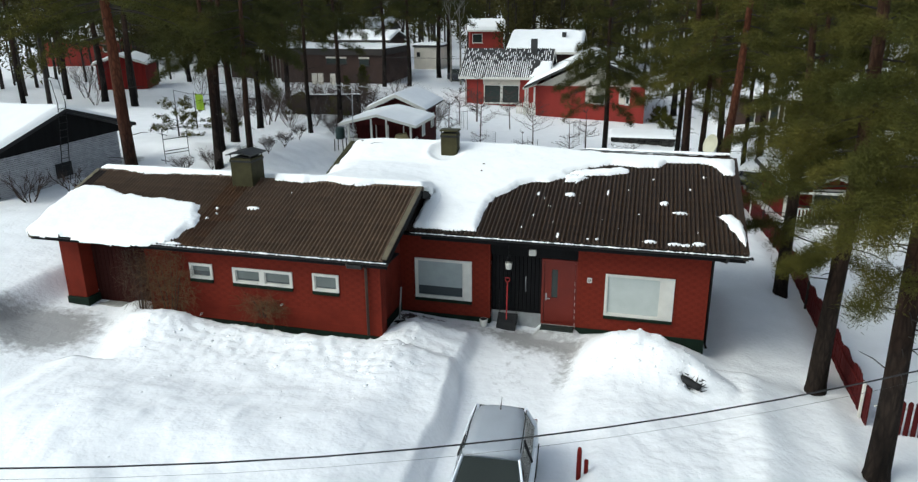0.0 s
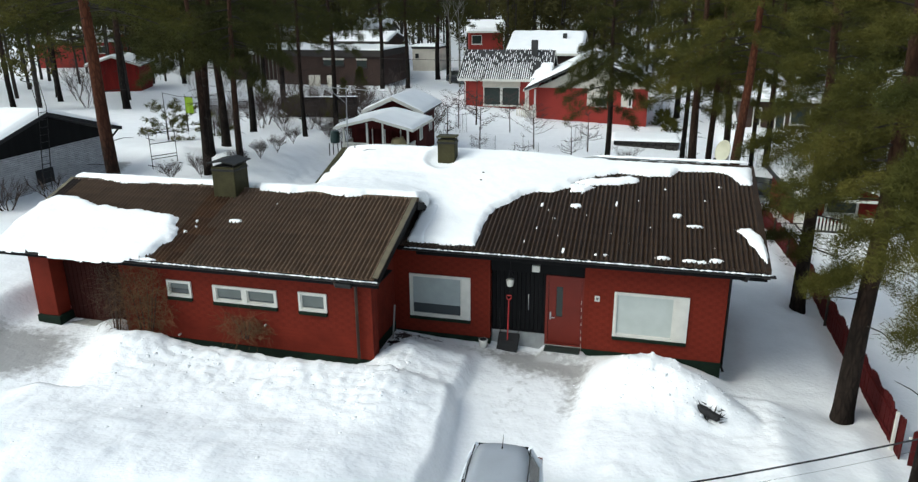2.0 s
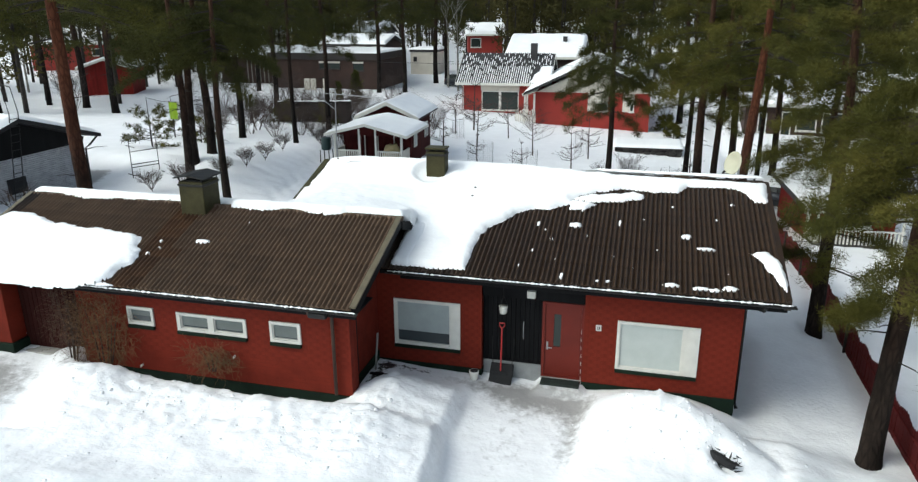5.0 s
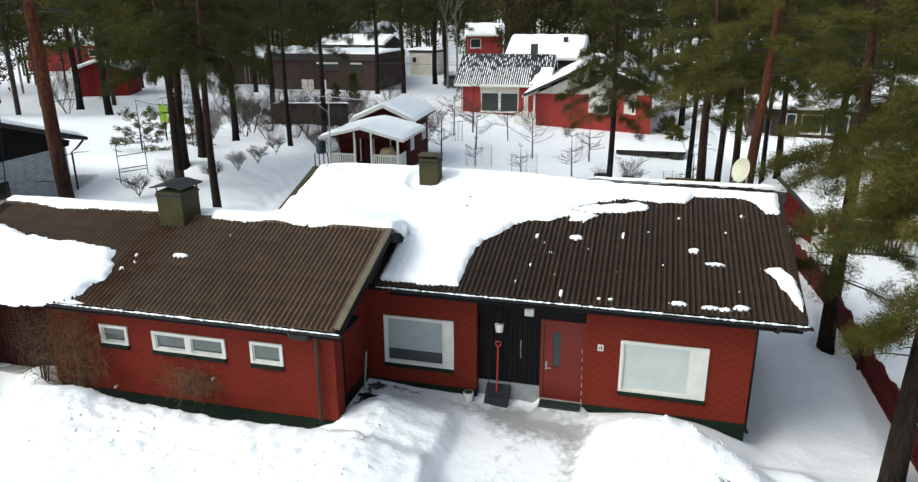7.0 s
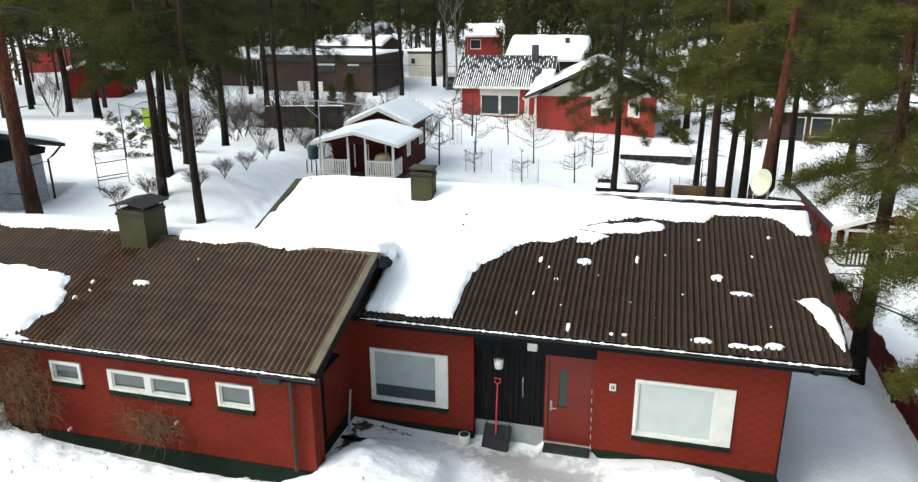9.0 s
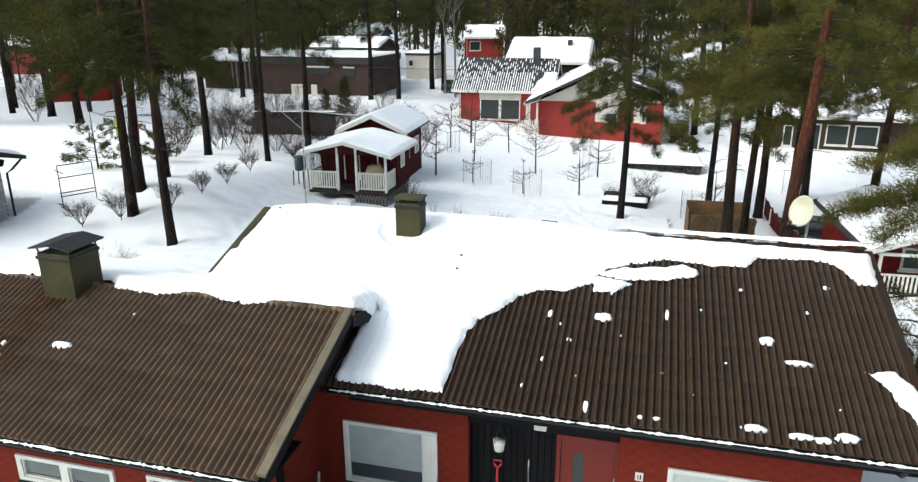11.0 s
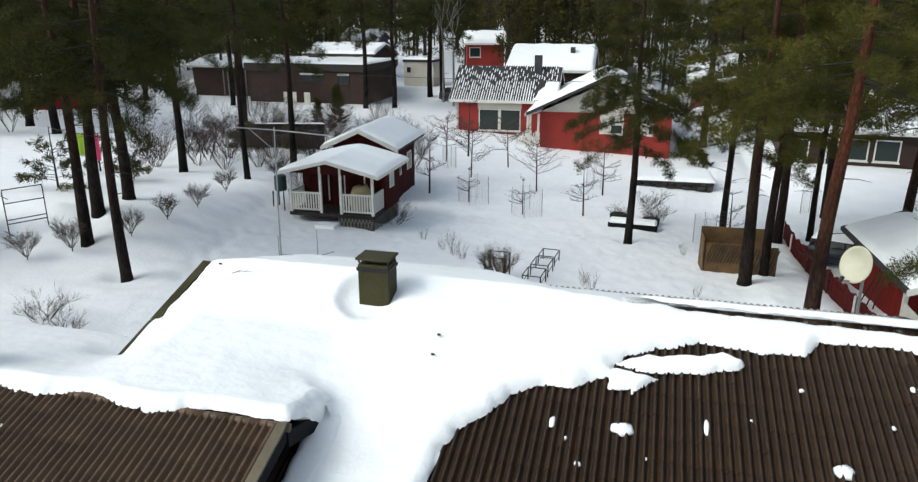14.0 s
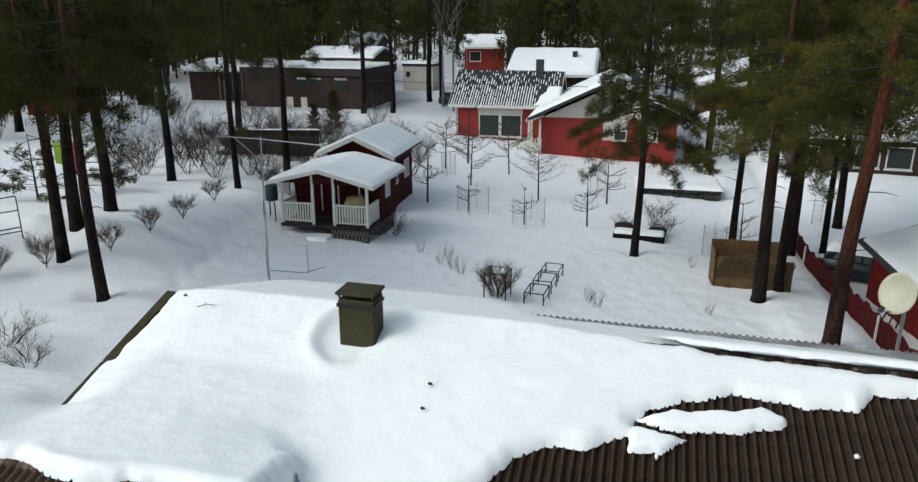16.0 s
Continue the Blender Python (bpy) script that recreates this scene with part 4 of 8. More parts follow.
snow_sheet("roof_snow", "broken slab of snow on the tiles", [(0.25, 2.235), (0.88, 2.19), (0.60, 1.94), (0.275, 1.935)], lambda x, y: main_z(y), 0.08, step=0.03, ragged=0.05, rim=0.05, seed=5.0)
snow_sheet("roof_snow", "strip of snow along the verge", [(3.90, 0.80), (4.34, 0.84), (4.56, 0.45), (4.58, -0.39), (4.50, -0.34), (4.38, 0.10), (4.12, 0.58)], lambda x, y: main_z(y) + 0.01, 0.08, step=0.03, ragged=0.035, rim=0.06, seed=6.0)
snow_sheet("roof_snow", "thin line of snow on the roof ridge", [(0.9, 3.52), (4.52, 3.50), (4.52, 3.72), (0.3, 3.85)], lambda x, y: MAIN_RIDGE_Z + 0.07 - 1.5 * (y - 3.55) ** 2, 0.05, step=0.04, ragged=0.03, rim=0.08, seed=7.0)
snow_sheet("roof_snow", "snow lying over the back eave", [(-3.0, 5.6), (4.3, 4.7), (4.3, 3.7), (0.5, 3.75), (-3.0, 4.2)], lambda x, y: main_z(y) - 0.006, 0.020, step=0.06, ragged=0.10, rim=0.2, seed=8.0)


def drift_end():
    """The rounded end of the drift behind the annex ridge: it bulges past the verge and sinks into the snow below."""
    verts, faces, n, m = [], [], 15, 34
    for i in range(m):
        f = i / (m - 1)
        y = 0.035 + 0.93 * f
        nose = math.sqrt(min(1.0, (y - 0.03) / 0.20))
        roof = annex_z(y) + 0.02
        top = roof + (snow_top(-3.21, y) + 0.006 - roof) * nose
        foot = roof - 0.02 + (main_z(y) + 0.05 - roof + 0.02) * float(smoothstep(0.25, 0.9, np.float64(f)))
        reach = (0.15 + 0.07 * float(smoothstep(0.2, 0.8, np.float64(f))) + 0.010 * math.sin(i * 0.8)) * (0.45 + 0.55 * nose)
        for k in range(n):
            a = k / (n - 1) * math.pi
            c = math.cos(a)
            verts.append((-3.21 + reach * math.sin(a) ** 0.8, y, (top + foot) / 2 + (top - foot) / 2 * math.copysign(abs(c) ** 0.8, c)))
    for i in range(m - 1):
        for k in range(n - 1):
            faces.append((i * n + k, (i + 1) * n + k, (i + 1) * n + k + 1, i * n + k + 1))
    tagged(new("roof_snow", raw("roof_snow", verts, faces, ROOF_SNOW, True)), "rounded end of drifted snow past the annex verge", "snow", kind="stuff")


drift_end()


def chimney(x0, x1, y0, y1, z0, z1, cap_rise, label, gap, over):
    c = thing("chimney", label, "chimney", ((x0 + x1) / 2, (y0 + y1) / 2, z0))
    w, d, h = (x1 - x0) / 2, (y1 - y0) / 2, z1 - z0
    part("body", box(-w, w, -d, d, 0, h, 0.012), OLIVE, c)
    part("flashing", box(-w - 0.10, w + 0.10, -d - 0.14, d + 0.06, -0.05, 0.04, 0.01), OLIVE, c)
    part("collar", box(-w - 0.015, w + 0.015, -d - 0.015, d + 0.015, h - 0.10, h - 0.05, 0.004), DARK_METAL, c)
    for sx in (-1, 1):
        for sy in (-1, 1):
            part("leg", tube([(sx * (w - 0.03), sy * (d - 0.03), h - 0.02), (sx * (w - 0.01), sy * (d - 0.01), h + gap)], 0.014), DARK_METAL, c)
    if cap_rise:
        part("cap", prism([(-w - over, h + gap), (0, h + gap + cap_rise), (w + over, h + gap), (w + over, h + gap - 0.025), (0, h + gap + cap_rise - 0.03), (-w - over, h + gap - 0.025)], -d - over, d + over), DARK_METAL, c, "dark sheet-metal chimney cap")
    else:
        part("cap", box(-w - over, w + over, -d - over, d + over, h + gap, h + gap + 0.04, 0.008), OLIVE, c, "flat olive metal chimney cap")
    part("flue", box(-w + 0.08, w - 0.08, -d + 0.08, d - 0.08, h - 0.04, h + 0.02), BLACK_FELT, c)
    return c


chimney(-8.06, -7.46, -0.40, 0.22, 3.52, 4.37, 0.07, "olive-green sheet-metal chimney on the annex roof", 0.10, 0.07)
chimney(-3.37, -2.90, 2.88, 3.22, 3.78, 4.62, 0.0, "olive metal chimney standing in snow on the main roof", 0.06, 0.025)


litter = thing("fallen_twig", "thin dry twig lying on the roof snow", "twig", (-5.43, 3.10, snow_top(-5.43, 3.10) + 0.05))
part("stem", tube([(-0.12, -0.02, 0.0), (0.0, 0.03, 0.03), (0.22, 0.05, 0.03)], [0.006, 0.005, 0.002], 4), TWIG, litter)
for k in range(4):
    part("side_shoot", tube([(-0.05 + k * 0.06, 0.01, 0.02), (-0.02 + k * 0.06, 0.07 * (-1) ** k, 0.04)], [0.004, 0.002], 3), TWIG, litter)
for x, y in ((-5.92, 3.36), (-1.99, 2.29), (-1.97, 1.93)):
    cone = thing("pine_cone", "brown pine cone lying on the roof snow", "cone", (x, y, snow_top(x, y) + 0.045), group="pine cones on the roof")
    part("scales", tube([(-0.03, 0, 0.0), (-0.015, 0, 0.004), (0.012, 0, 0.004), (0.03, 0, 0.0)], [0.006, 0.019, 0.016, 0.004], 7), TWIG, cone)


# crumbs of snow on the tiles, rime along the gutters
def crumb(x, y, surface, rx, ry, h, seed):
    bm = bmesh.new()
    bmesh.ops.create_icosphere(bm, subdivisions=2, radius=1)
    for v in bm.verts:
        n = 1 + 0.45 * noise.noise(v.co * 2.1 + Vector((seed * 3.1, seed, 0)))
        v.co = Vector((v.co.x * rx * n, v.co.y * ry * n, max(-0.3, v.co.z) * h * n))
    ob = new("snow_clump", mesh_of("snow_clump", bm, ROOF_SNOW, True))
    s = MAIN_SLOPE if surface is main_z else ANNEX_SLOPE
    ob.matrix_basis = slope_matrix(x, y, surface(y) + 0.022, s)
    tagged(ob, "small clump of old snow on the roof tiles", "snow", "snow clumps on the roof")


CLUMPS = ((2.78, 1.22, 0.11, 0.10), (3.14, 0.84, 0.21, 0.055), (2.48, -0.37, 0.17, 0.06), (3.02, -0.41, 0.17, 0.055), (3.27, -0.42, 0.13, 0.05), (3.56, -0.34, 0.16, 0.08), (0.47, 1.38, 0.15, 0.10), (-0.33, 1.35, 0.045, 0.09),
          (1.41, 1.57, 0.04, 0.12), (3.76, 2.52, 0.05, 0.05), (0.39, -0.36, 0.045, 0.11), (0.02, 0.83, 0.04, 0.04), (-0.30, 0.40, 0.035, 0.05), (-0.50, -0.14, 0.03, 0.05), (0.55, 1.95, 0.03, 0.04), (1.09, -0.42, 0.04, 0.03), (1.30, -0.42, 0.06, 0.02),
          (1.34, 0.38, 0.03, 0.02), (-0.15, 1.15, 0.02, 0.03), (3.4, 1.9, 0.03, 0.03), (2.5, 2.3, 0.035, 0.03), (0.75, 1.02, 0.016, 0.02), (1.9, 1.75, 0.018, 0.018), (2.2, 0.7, 0.02, 0.014), (-0.9, 0.6, 0.016, 0.02), (3.55, 0.1, 0.018, 0.02), (0.2, 0.15, 0.014, 0.016), (1.75, 0.05, 0.015, 0.02))
for i, (x, y, rx, ry) in enumerate(CLUMPS):
    crumb(x, y, main_z, rx, ry, 0.045 if rx > 0.05 else 0.025, i)
for i, (x, y, rx, ry) in enumerate(((-7.02, -1.25, 0.19, 0.07), (-8.45, -2.72, 0.38, 0.05), (-8.0, -1.75, 0.05, 0.05), (-7.95, -1.35, 0.03, 0.05), (-7.85, -1.55, 0.03, 0.02), (-6.3, -0.55, 0.02, 0.02))):
    crumb(x, y, annex_z, rx, ry, 0.04, i + 40)


def rime(x0, x1, y, z, seed, bare):
    """Broken beads of snow lying in a gutter; bare is the share that has melted."""
    rng = random.Random(seed)
    bm = bmesh.new()
    x = x0
    while x < x1:
        n = rng.randint(18, 60)
        pts, rr = [], []
        for k in range(n):
            pts.append((x, y + rng.uniform(-0.006, 0.006), z + rng.uniform(-0.004, 0.004)))
            rr.append(0.006 + 0.022 * rng.random() ** 2)
            x += rng.uniform(0.02, 0.05)
            if x > x1:
                break
        if len(pts) > 1:
            tube(pts, rr, 6, bm)
        x += rng.expovariate(1) * 0.5 if rng.random() < bare else -0.02
    ob = new("gutter_snow", mesh_of("gutter_snow", bm, ROOF_SNOW, True))
    tagged(ob, "broken line of old snow along the gutter", "snow", kind="stuff")


rime(MAIN_X0 - 0.24, MAIN_X1 + 0.1, MAIN_EAVE_Y - 0.055, 2.780, 1, 0.04)
rime(-9.0, ANNEX_X1, ANNEX_EAVE_Y - 0.055, 2.750, 2, 0.05)


# ---- trees and shrubs ----
def pine_bark(name, low, upper):
    """Furrowed grey-brown bark below, flaking orange-red bark higher up, as on any pine."""
    m = material(name, low, 0.95, vary=0.75, scale=3, grain=14, bump=1.0, bump_dist=0.03, stretch=(1, 1, 0.3), gloss=0.12)
    t = m.node_tree
    b = t.nodes["Principled BSDF"]
    old = b.inputs["Base Color"].links[0].from_socket
    co = t.nodes.new("ShaderNodeTexCoord")
    sep = t.nodes.new("ShaderNodeSeparateXYZ")
    ns = t.nodes.new("ShaderNodeTexNoise")
    ns.inputs["Scale"].default_value = 1.6
    add = t.nodes.new("ShaderNodeMath")
    add.operation = "MULTIPLY_ADD"
    add.inputs[1].default_value = 3.0
    rng = t.nodes.new("ShaderNodeMapRange")
    rng.inputs[1].default_value, rng.inputs[2].default_value = 3.6, 7.2
    mix = t.nodes.new("ShaderNodeMix")
    mix.data_type = "RGBA"
    mix.inputs[7].default_value = (*upper, 1)
    t.links.new(co.outputs["Object"], sep.inputs[0])
    t.links.new(co.outputs["Object"], ns.inputs["Vector"])
    t.links.new(ns.outputs[0], add.inputs[0])
    t.links.new(sep.outputs[2], add.inputs[2])
    t.links.new(add.outputs[0], rng.inputs[0])
    t.links.new(rng.outputs[0], mix.inputs[0])
    t.links.new(old, mix.inputs[6])
    mp = t.nodes.new("ShaderNodeMapping")
    mp.inputs["Scale"].default_value = (1, 1, 0.30)
    vo = t.nodes.new("ShaderNodeTexVoronoi")
    vo.feature = "DISTANCE_TO_EDGE"
    vo.inputs["Scale"].default_value = 10.0
    cr = t.nodes.new("ShaderNodeMapRange")
    cr.inputs[1].default_value, cr.inputs[2].default_value, cr.inputs[3].default_value = 0.0, 0.22, 0.55
    dark = t.nodes.new("ShaderNodeMix")
    dark.data_type, dark.blend_type = "RGBA", "MULTIPLY"
    dark.inputs[0].default_value = 1.0
    t.links.new(co.outputs["Object"], mp.inputs[0])
    t.links.new(mp.outputs[0], vo.inputs["Vector"])
    t.links.new(vo.outputs["Distance"], cr.inputs[0])
    t.links.new(mix.outputs[2], dark.inputs[6])
    t.links.new(cr.outputs[0], dark.inputs[7])
    t.links.new(dark.outputs[2], b.inputs["Base Color"])
    bump = t.nodes.new("ShaderNodeBump")
    bump.inputs["Strength"].default_value, bump.inputs["Distance"].default_value = 0.9, 0.03
    t.links.new(cr.outputs[0], bump.inputs["Height"])
    t.links.new(b.inputs["Normal"].links[0].from_socket, bump.inputs["Normal"])
    t.links.new(bump.outputs[0], b.inputs["Normal"])
    return m


PINE_TRUNK = pine_bark("dark_pine_bark", (0.025, 0.021, 0.018), (0.042, 0.026, 0.019))
BROWN_TRUNK = pine_bark("brown_pine_bark", (0.032, 0.023, 0.018), (0.056, 0.029, 0.018))
DIM_TRUNK = pine_bark("dim_red_pine_bark", (0.034, 0.026, 0.021), (0.066, 0.034, 0.022))
RED_TRUNK = pine_bark("red_pine_trunk", (0.052, 0.029, 0.020), (0.100, 0.036, 0.019))


def tufts(centres, axes, rng, needles=14, length=0.21, width=0.034, spread=0.05):
    """Brushes of needles: thin blades fanning out round an axis."""
    k = len(centres)
    c = np.repeat(centres, needles, 0)
    a = np.repeat(axes, needles, 0)
    d = rng.normal(size=(k * needles, 3)) * 0.75 + a * 0.9
    d[:, 2] += 0.15
    d /= np.linalg.norm(d, axis=1)[:, None] + 1e-9
    s = np.cross(d, rng.normal(size=d.shape))
    s /= np.linalg.norm(s, axis=1)[:, None] + 1e-9
    ln = length * rng.uniform(0.7, 1.25, (len(d), 1))
    o = c + rng.normal(size=c.shape) * spread
    v = np.stack([o - s * width / 2, o + s * width / 2, o + d * ln], 1).reshape(-1, 3)
    return v


def blades_mesh(name, verts, mat):
    n = len(verts) // 3
    me = bpy.data.meshes.new(name)
    me.vertices.add(n * 3)
    me.vertices.foreach_set("co", verts.astype(np.float32).reshape(-1))
    me.loops.add(n * 3)
    me.loops.foreach_set("vertex_index", np.arange(n * 3, dtype=np.int32))
    me.polygons.add(n)
    me.polygons.foreach_set("loop_start", np.arange(0, n * 3, 3, dtype=np.int32))
    me.materials.append(mat)
    me.update(calc_edges=True)
    return me


def pine(seed, height, bare, radius, trunk_r, limbs, per_limb=20, needles=14, dead=5, low_limbs=(), length=0.21, width=0.034, bark=PINE_TRUNK, leaf=NEEDLE, spread=0.06, boughs=(), crowd=1.75):
    """A pine: bowed tapering trunk, whorls of limbs, needle brushes on side twigs, a few dead stubs lower down."""
    rng = np.random.default_rng(seed)
    root = thing("pine_tree", "tall pine with furrowed bark and dark green needles", "tree")
    bow = rng.uniform(-0.25, 0.25, 2)
    def axis(z):
        return Vector((bow[0] * (z / height) ** 2 * 2 + 0.05 * math.sin(z * 0.7 + seed), bow[1] * (z / height) ** 2 * 2 + 0.05 * math.cos(z * 0.6 + seed), z))
    zs = [-0.4, 0.0, 0.25, 1.0] + list(np.linspace(2.0, height, 12))
    rr = [trunk_r * 1.35, trunk_r * 1.25, trunk_r * 1.08, trunk_r] + [trunk_r * (1 - 0.88 * (z / height) ** 1.15) for z in zs[4:]]
    part("trunk", tube([axis(z) for z in zs], rr, 12), bark, root, smooth=True)
    wood = bmesh.new()
    cen, axs = [], []
    heights = list(bare + (height - 0.4 - bare) * np.linspace(0, 1, limbs) ** crowd) + list(low_limbs)
    limbs_ = [(h, i * 2.4 + rng.uniform(-0.5, 0.5), radius * (1 - max((h - bare) / (height - bare), 0)) ** 0.65 * rng.uniform(0.65, 1.15) + 0.3) for i, h in enumerate(heights)]
    for h, az, ln in limbs_ + [(h, radians(a), ln) for h, a, ln in boughs]:
        k = (h - bare) / (height - bare)
        rise = 0.12 + 0.5 * max(k, 0) - (0.25 if k < 0.25 else 0)
        out = Vector((math.cos(az), math.sin(az), 0))
        p0 = axis(h)
        pts = [p0 + out * ln * f + Vector((0, 0, ln * (rise * f - 0.22 * f * f))) for f in (0, 0.35, 0.7, 1.0)]
        r0 = 0.010 + 0.0075 * ln
        tube(pts, [r0, r0 * 0.75, r0 * 0.45, r0 * 0.15], 4, wood, False)
        side = Vector((-out.y, out.x, 0))
        for j in range(per_limb):
            f = 0.28 + 0.75 * (j + rng.uniform(0, 0.6)) / per_limb
            base = pts[0].lerp(pts[3], min(f, 1.02))
            base.z = p0.z + ln * (rise * f - 0.22 * f * f)
            sw = rng.uniform(-1, 1) * ln * 0.36 * (1.25 - f) + rng.uniform(-0.1, 0.1)
            tip = base + side * sw + out * abs(sw) * 0.5 + Vector((0, 0, rng.uniform(-0.10, 0.16)))
            if j % 3 == 0:
                tube([base, tip], [0.010, 0.004], 3, wood, False)
            cen.append(tip)
            axs.append((out * 0.6 + side * math.copysign(0.6, sw) + Vector((0, 0, 0.25))).normalized())
            if j % 2:
                cen.append(base.lerp(tip, 0.5))
                axs.append(axs[-1])
    for i in range(dead):
        h = rng.uniform(1.8, bare)
        az = rng.uniform(0, 6.28)
        ln = rng.uniform(0.3, 1.1)
        o = Vector((math.cos(az), math.sin(az), rng.uniform(-0.2, 0.3)))
        p = axis(h)
        tube([p, p + o * ln * 0.6, p + o * ln + Vector((0, 0, -0.08))], [0.016, 0.011, 0.004], 4, wood, False)
    tagged(part("branch_wood", wood, BARK_GREY, root), kind="stuff")
    part("crown", blades_mesh("crown", tufts(np.array([tuple(c) for c in cen]), np.array([tuple(a) for a in axs]), rng, needles, length, width, spread), leaf), leaf, root, "dark olive-green needles")
    return root


P_NEAR = pine(11, 14.0, 5.0, 1.8, 0.20, 42, 54, 54, 14, (4.2, 4.6), 0.105, 0.011, bark=BROWN_TRUNK, spread=0.075, boughs=((3.05, 158, 1.1), (3.2, 178, 0.9)))
P_LOW = pine(12, 12.0, 5.0, 1.7, 0.19, 36, 46, 50, 5, (2.0, 2.3, 2.6, 2.9, 3.2), 0.105, 0.012, bark=BROWN_TRUNK, spread=0.08)
LEAF = dict(length=0.15, width=0.020, spread=0.085)
P_A = pine(13, 14.0, 6.2, 2.5, 0.19, 30, 26, 38, 9, (5.2, 5.7), leaf=NEEDLE_SHADED, **LEAF)
P_B = pine(14, 14.5, 6.7, 2.4, 0.17, 27, 24, 34, 8, (6.0,), leaf=NEEDLE_SHADED, **LEAF)
P_C = pine(15, 14.0, 6.0, 2.3, 0.18, 34, 24, 38, 9, (4.4, 4.9, 5.3, 5.6, 5.8), bark=BROWN_TRUNK, **LEAF)
P_D = pine(16, 16.0, 7.0, 2.4, 0.21, 30, 26, 34, 10, (6.2,), bark=RED_TRUNK, **LEAF)
P_E = pine(17, 11.5, 5.8, 2.4, 0.18, 25, 30, 40, 9, (4.9, 5.3, 5.6), bark=DIM_TRUNK, leaf=NEEDLE_SHADED, crowd=2.6, **LEAF)
P_G = pine(18, 15.0, 6.0, 2.9, 0.19, 44, 30, 46, 9, (4.4, 4.7, 4.9, 5.2, 5.4, 5.7, 5.9), leaf=NEEDLE_SHADED, **LEAF)
P_H = pine(19, 17.0, 6.5, 2.6, 0.17, 34, 24, 26, 6, (5.0, 5.8), leaf=NEEDLE_SHADED, length=0.17, width=0.028, spread=0.10)
KINDS = {"near": P_NEAR, "low": P_LOW, "a": P_A, "b": P_B, "c": P_C, "d": P_D, "e": P_E, "g": P_G, "h": P_H}
used = set()


def plant(kind, x, y, turn, size=1.0, thick=1.0, lean=(0, 0), label="", group="pines on the plot"):
    src = KINDS[kind]
    m = pose(x, y, ground_at(x, y) - 0.03, lean[0], lean[1], turn) @ Matrix.Diagonal((thick, thick, size, 1))
    if kind in used:
        ob = copy_thing(src, m)
    else:
        used.add(kind)
        src.matrix_basis = m
        ob = src
    tagged(ob, label or "tall pine with furrowed bark and dark green needles", "tree", group)
    return ob


# beside the fence
plant("near", 6.45, -0.35, 20, 1.06, 1.0, (0, 1.0), "leaning pine beside the red fence", "pines by the fence")
plant("near", 6.85, -3.4, 200, 1.0, 1.05, (0, 0.5), "thick pine with rough bark near the fence corner", "pines by the fence")
plant("low", 6.58, 5.6, 80, 1.0, 1.0, (0, 0), "pine with low dense boughs beside the fence", "pines by the fence")
plant("a", 12.3, 10.5, 130, 1.0, 1.0, group="pines by the fence")
plant("a", 12.6, 2.0, 60, 1.0, 1.0, group="pines by the fence")
plant("c", 14.5, 17.0, 100, 1.05, 1.1, group="pines by the fence")
# behind the house
plant("g", 0.05, 24.2, 10, 1.0, 0.85, label="slim dark pine standing alone in the back garden")
plant("c", 4.13, 19.4, 40, 1.0, 1.1, (0, 0.5))
plant("b", 4.16, 27.4, 200, 1.0, 0.9)
plant("c", 6.34, 26.5, 150, 1.05, 1.0, (0, 1))
plant("b", 7.93, 28.1, 300, 1.0, 0.9, (0, 1))
plant("c", 5.00, 20.6, 260, 1.02, 0.8, (0, 1.5))
plant("d", 5.50, 15.3, 20, 1.0, 1.0, (0, 2.3), "red-barked pine leaning over the fence")
plant("c", 10.4, 24.0, 280, 1.05, 1.0)
plant("c", 9.4, 32.5, 30, 1.1, 1.0)
plant("b", 14.0, 30.0, 80, 1.0, 1.0)
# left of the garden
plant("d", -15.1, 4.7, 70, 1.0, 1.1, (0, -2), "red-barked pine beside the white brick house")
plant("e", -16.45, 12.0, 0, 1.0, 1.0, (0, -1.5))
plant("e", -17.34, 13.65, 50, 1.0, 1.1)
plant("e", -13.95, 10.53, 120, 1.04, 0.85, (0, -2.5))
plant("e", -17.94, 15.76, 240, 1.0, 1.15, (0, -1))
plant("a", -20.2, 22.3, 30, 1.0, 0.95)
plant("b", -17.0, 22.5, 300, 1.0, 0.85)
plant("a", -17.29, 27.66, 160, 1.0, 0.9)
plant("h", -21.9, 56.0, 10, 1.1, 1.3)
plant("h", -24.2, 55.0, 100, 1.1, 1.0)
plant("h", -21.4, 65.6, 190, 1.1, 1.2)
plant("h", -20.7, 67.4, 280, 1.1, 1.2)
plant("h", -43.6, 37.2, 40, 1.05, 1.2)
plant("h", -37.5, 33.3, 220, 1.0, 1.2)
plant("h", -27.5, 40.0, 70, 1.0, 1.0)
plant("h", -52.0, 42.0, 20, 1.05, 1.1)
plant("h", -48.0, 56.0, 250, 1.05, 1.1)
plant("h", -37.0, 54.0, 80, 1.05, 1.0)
plant("a", -48.0, 38.0, 200, 1.0, 1.1, group="pines on the far plots")
plant("a", -45.0, 30.0, 250, 0.95, 1.0, group="pines on the far plots")
plant("h", 4.6, 50.0, 115, 1.05, 1.1)
plant("h", 9.0, 55.0, 215, 1.05, 1.1)
plant("h", 14.0, 52.0, 15, 1.05, 1.1)


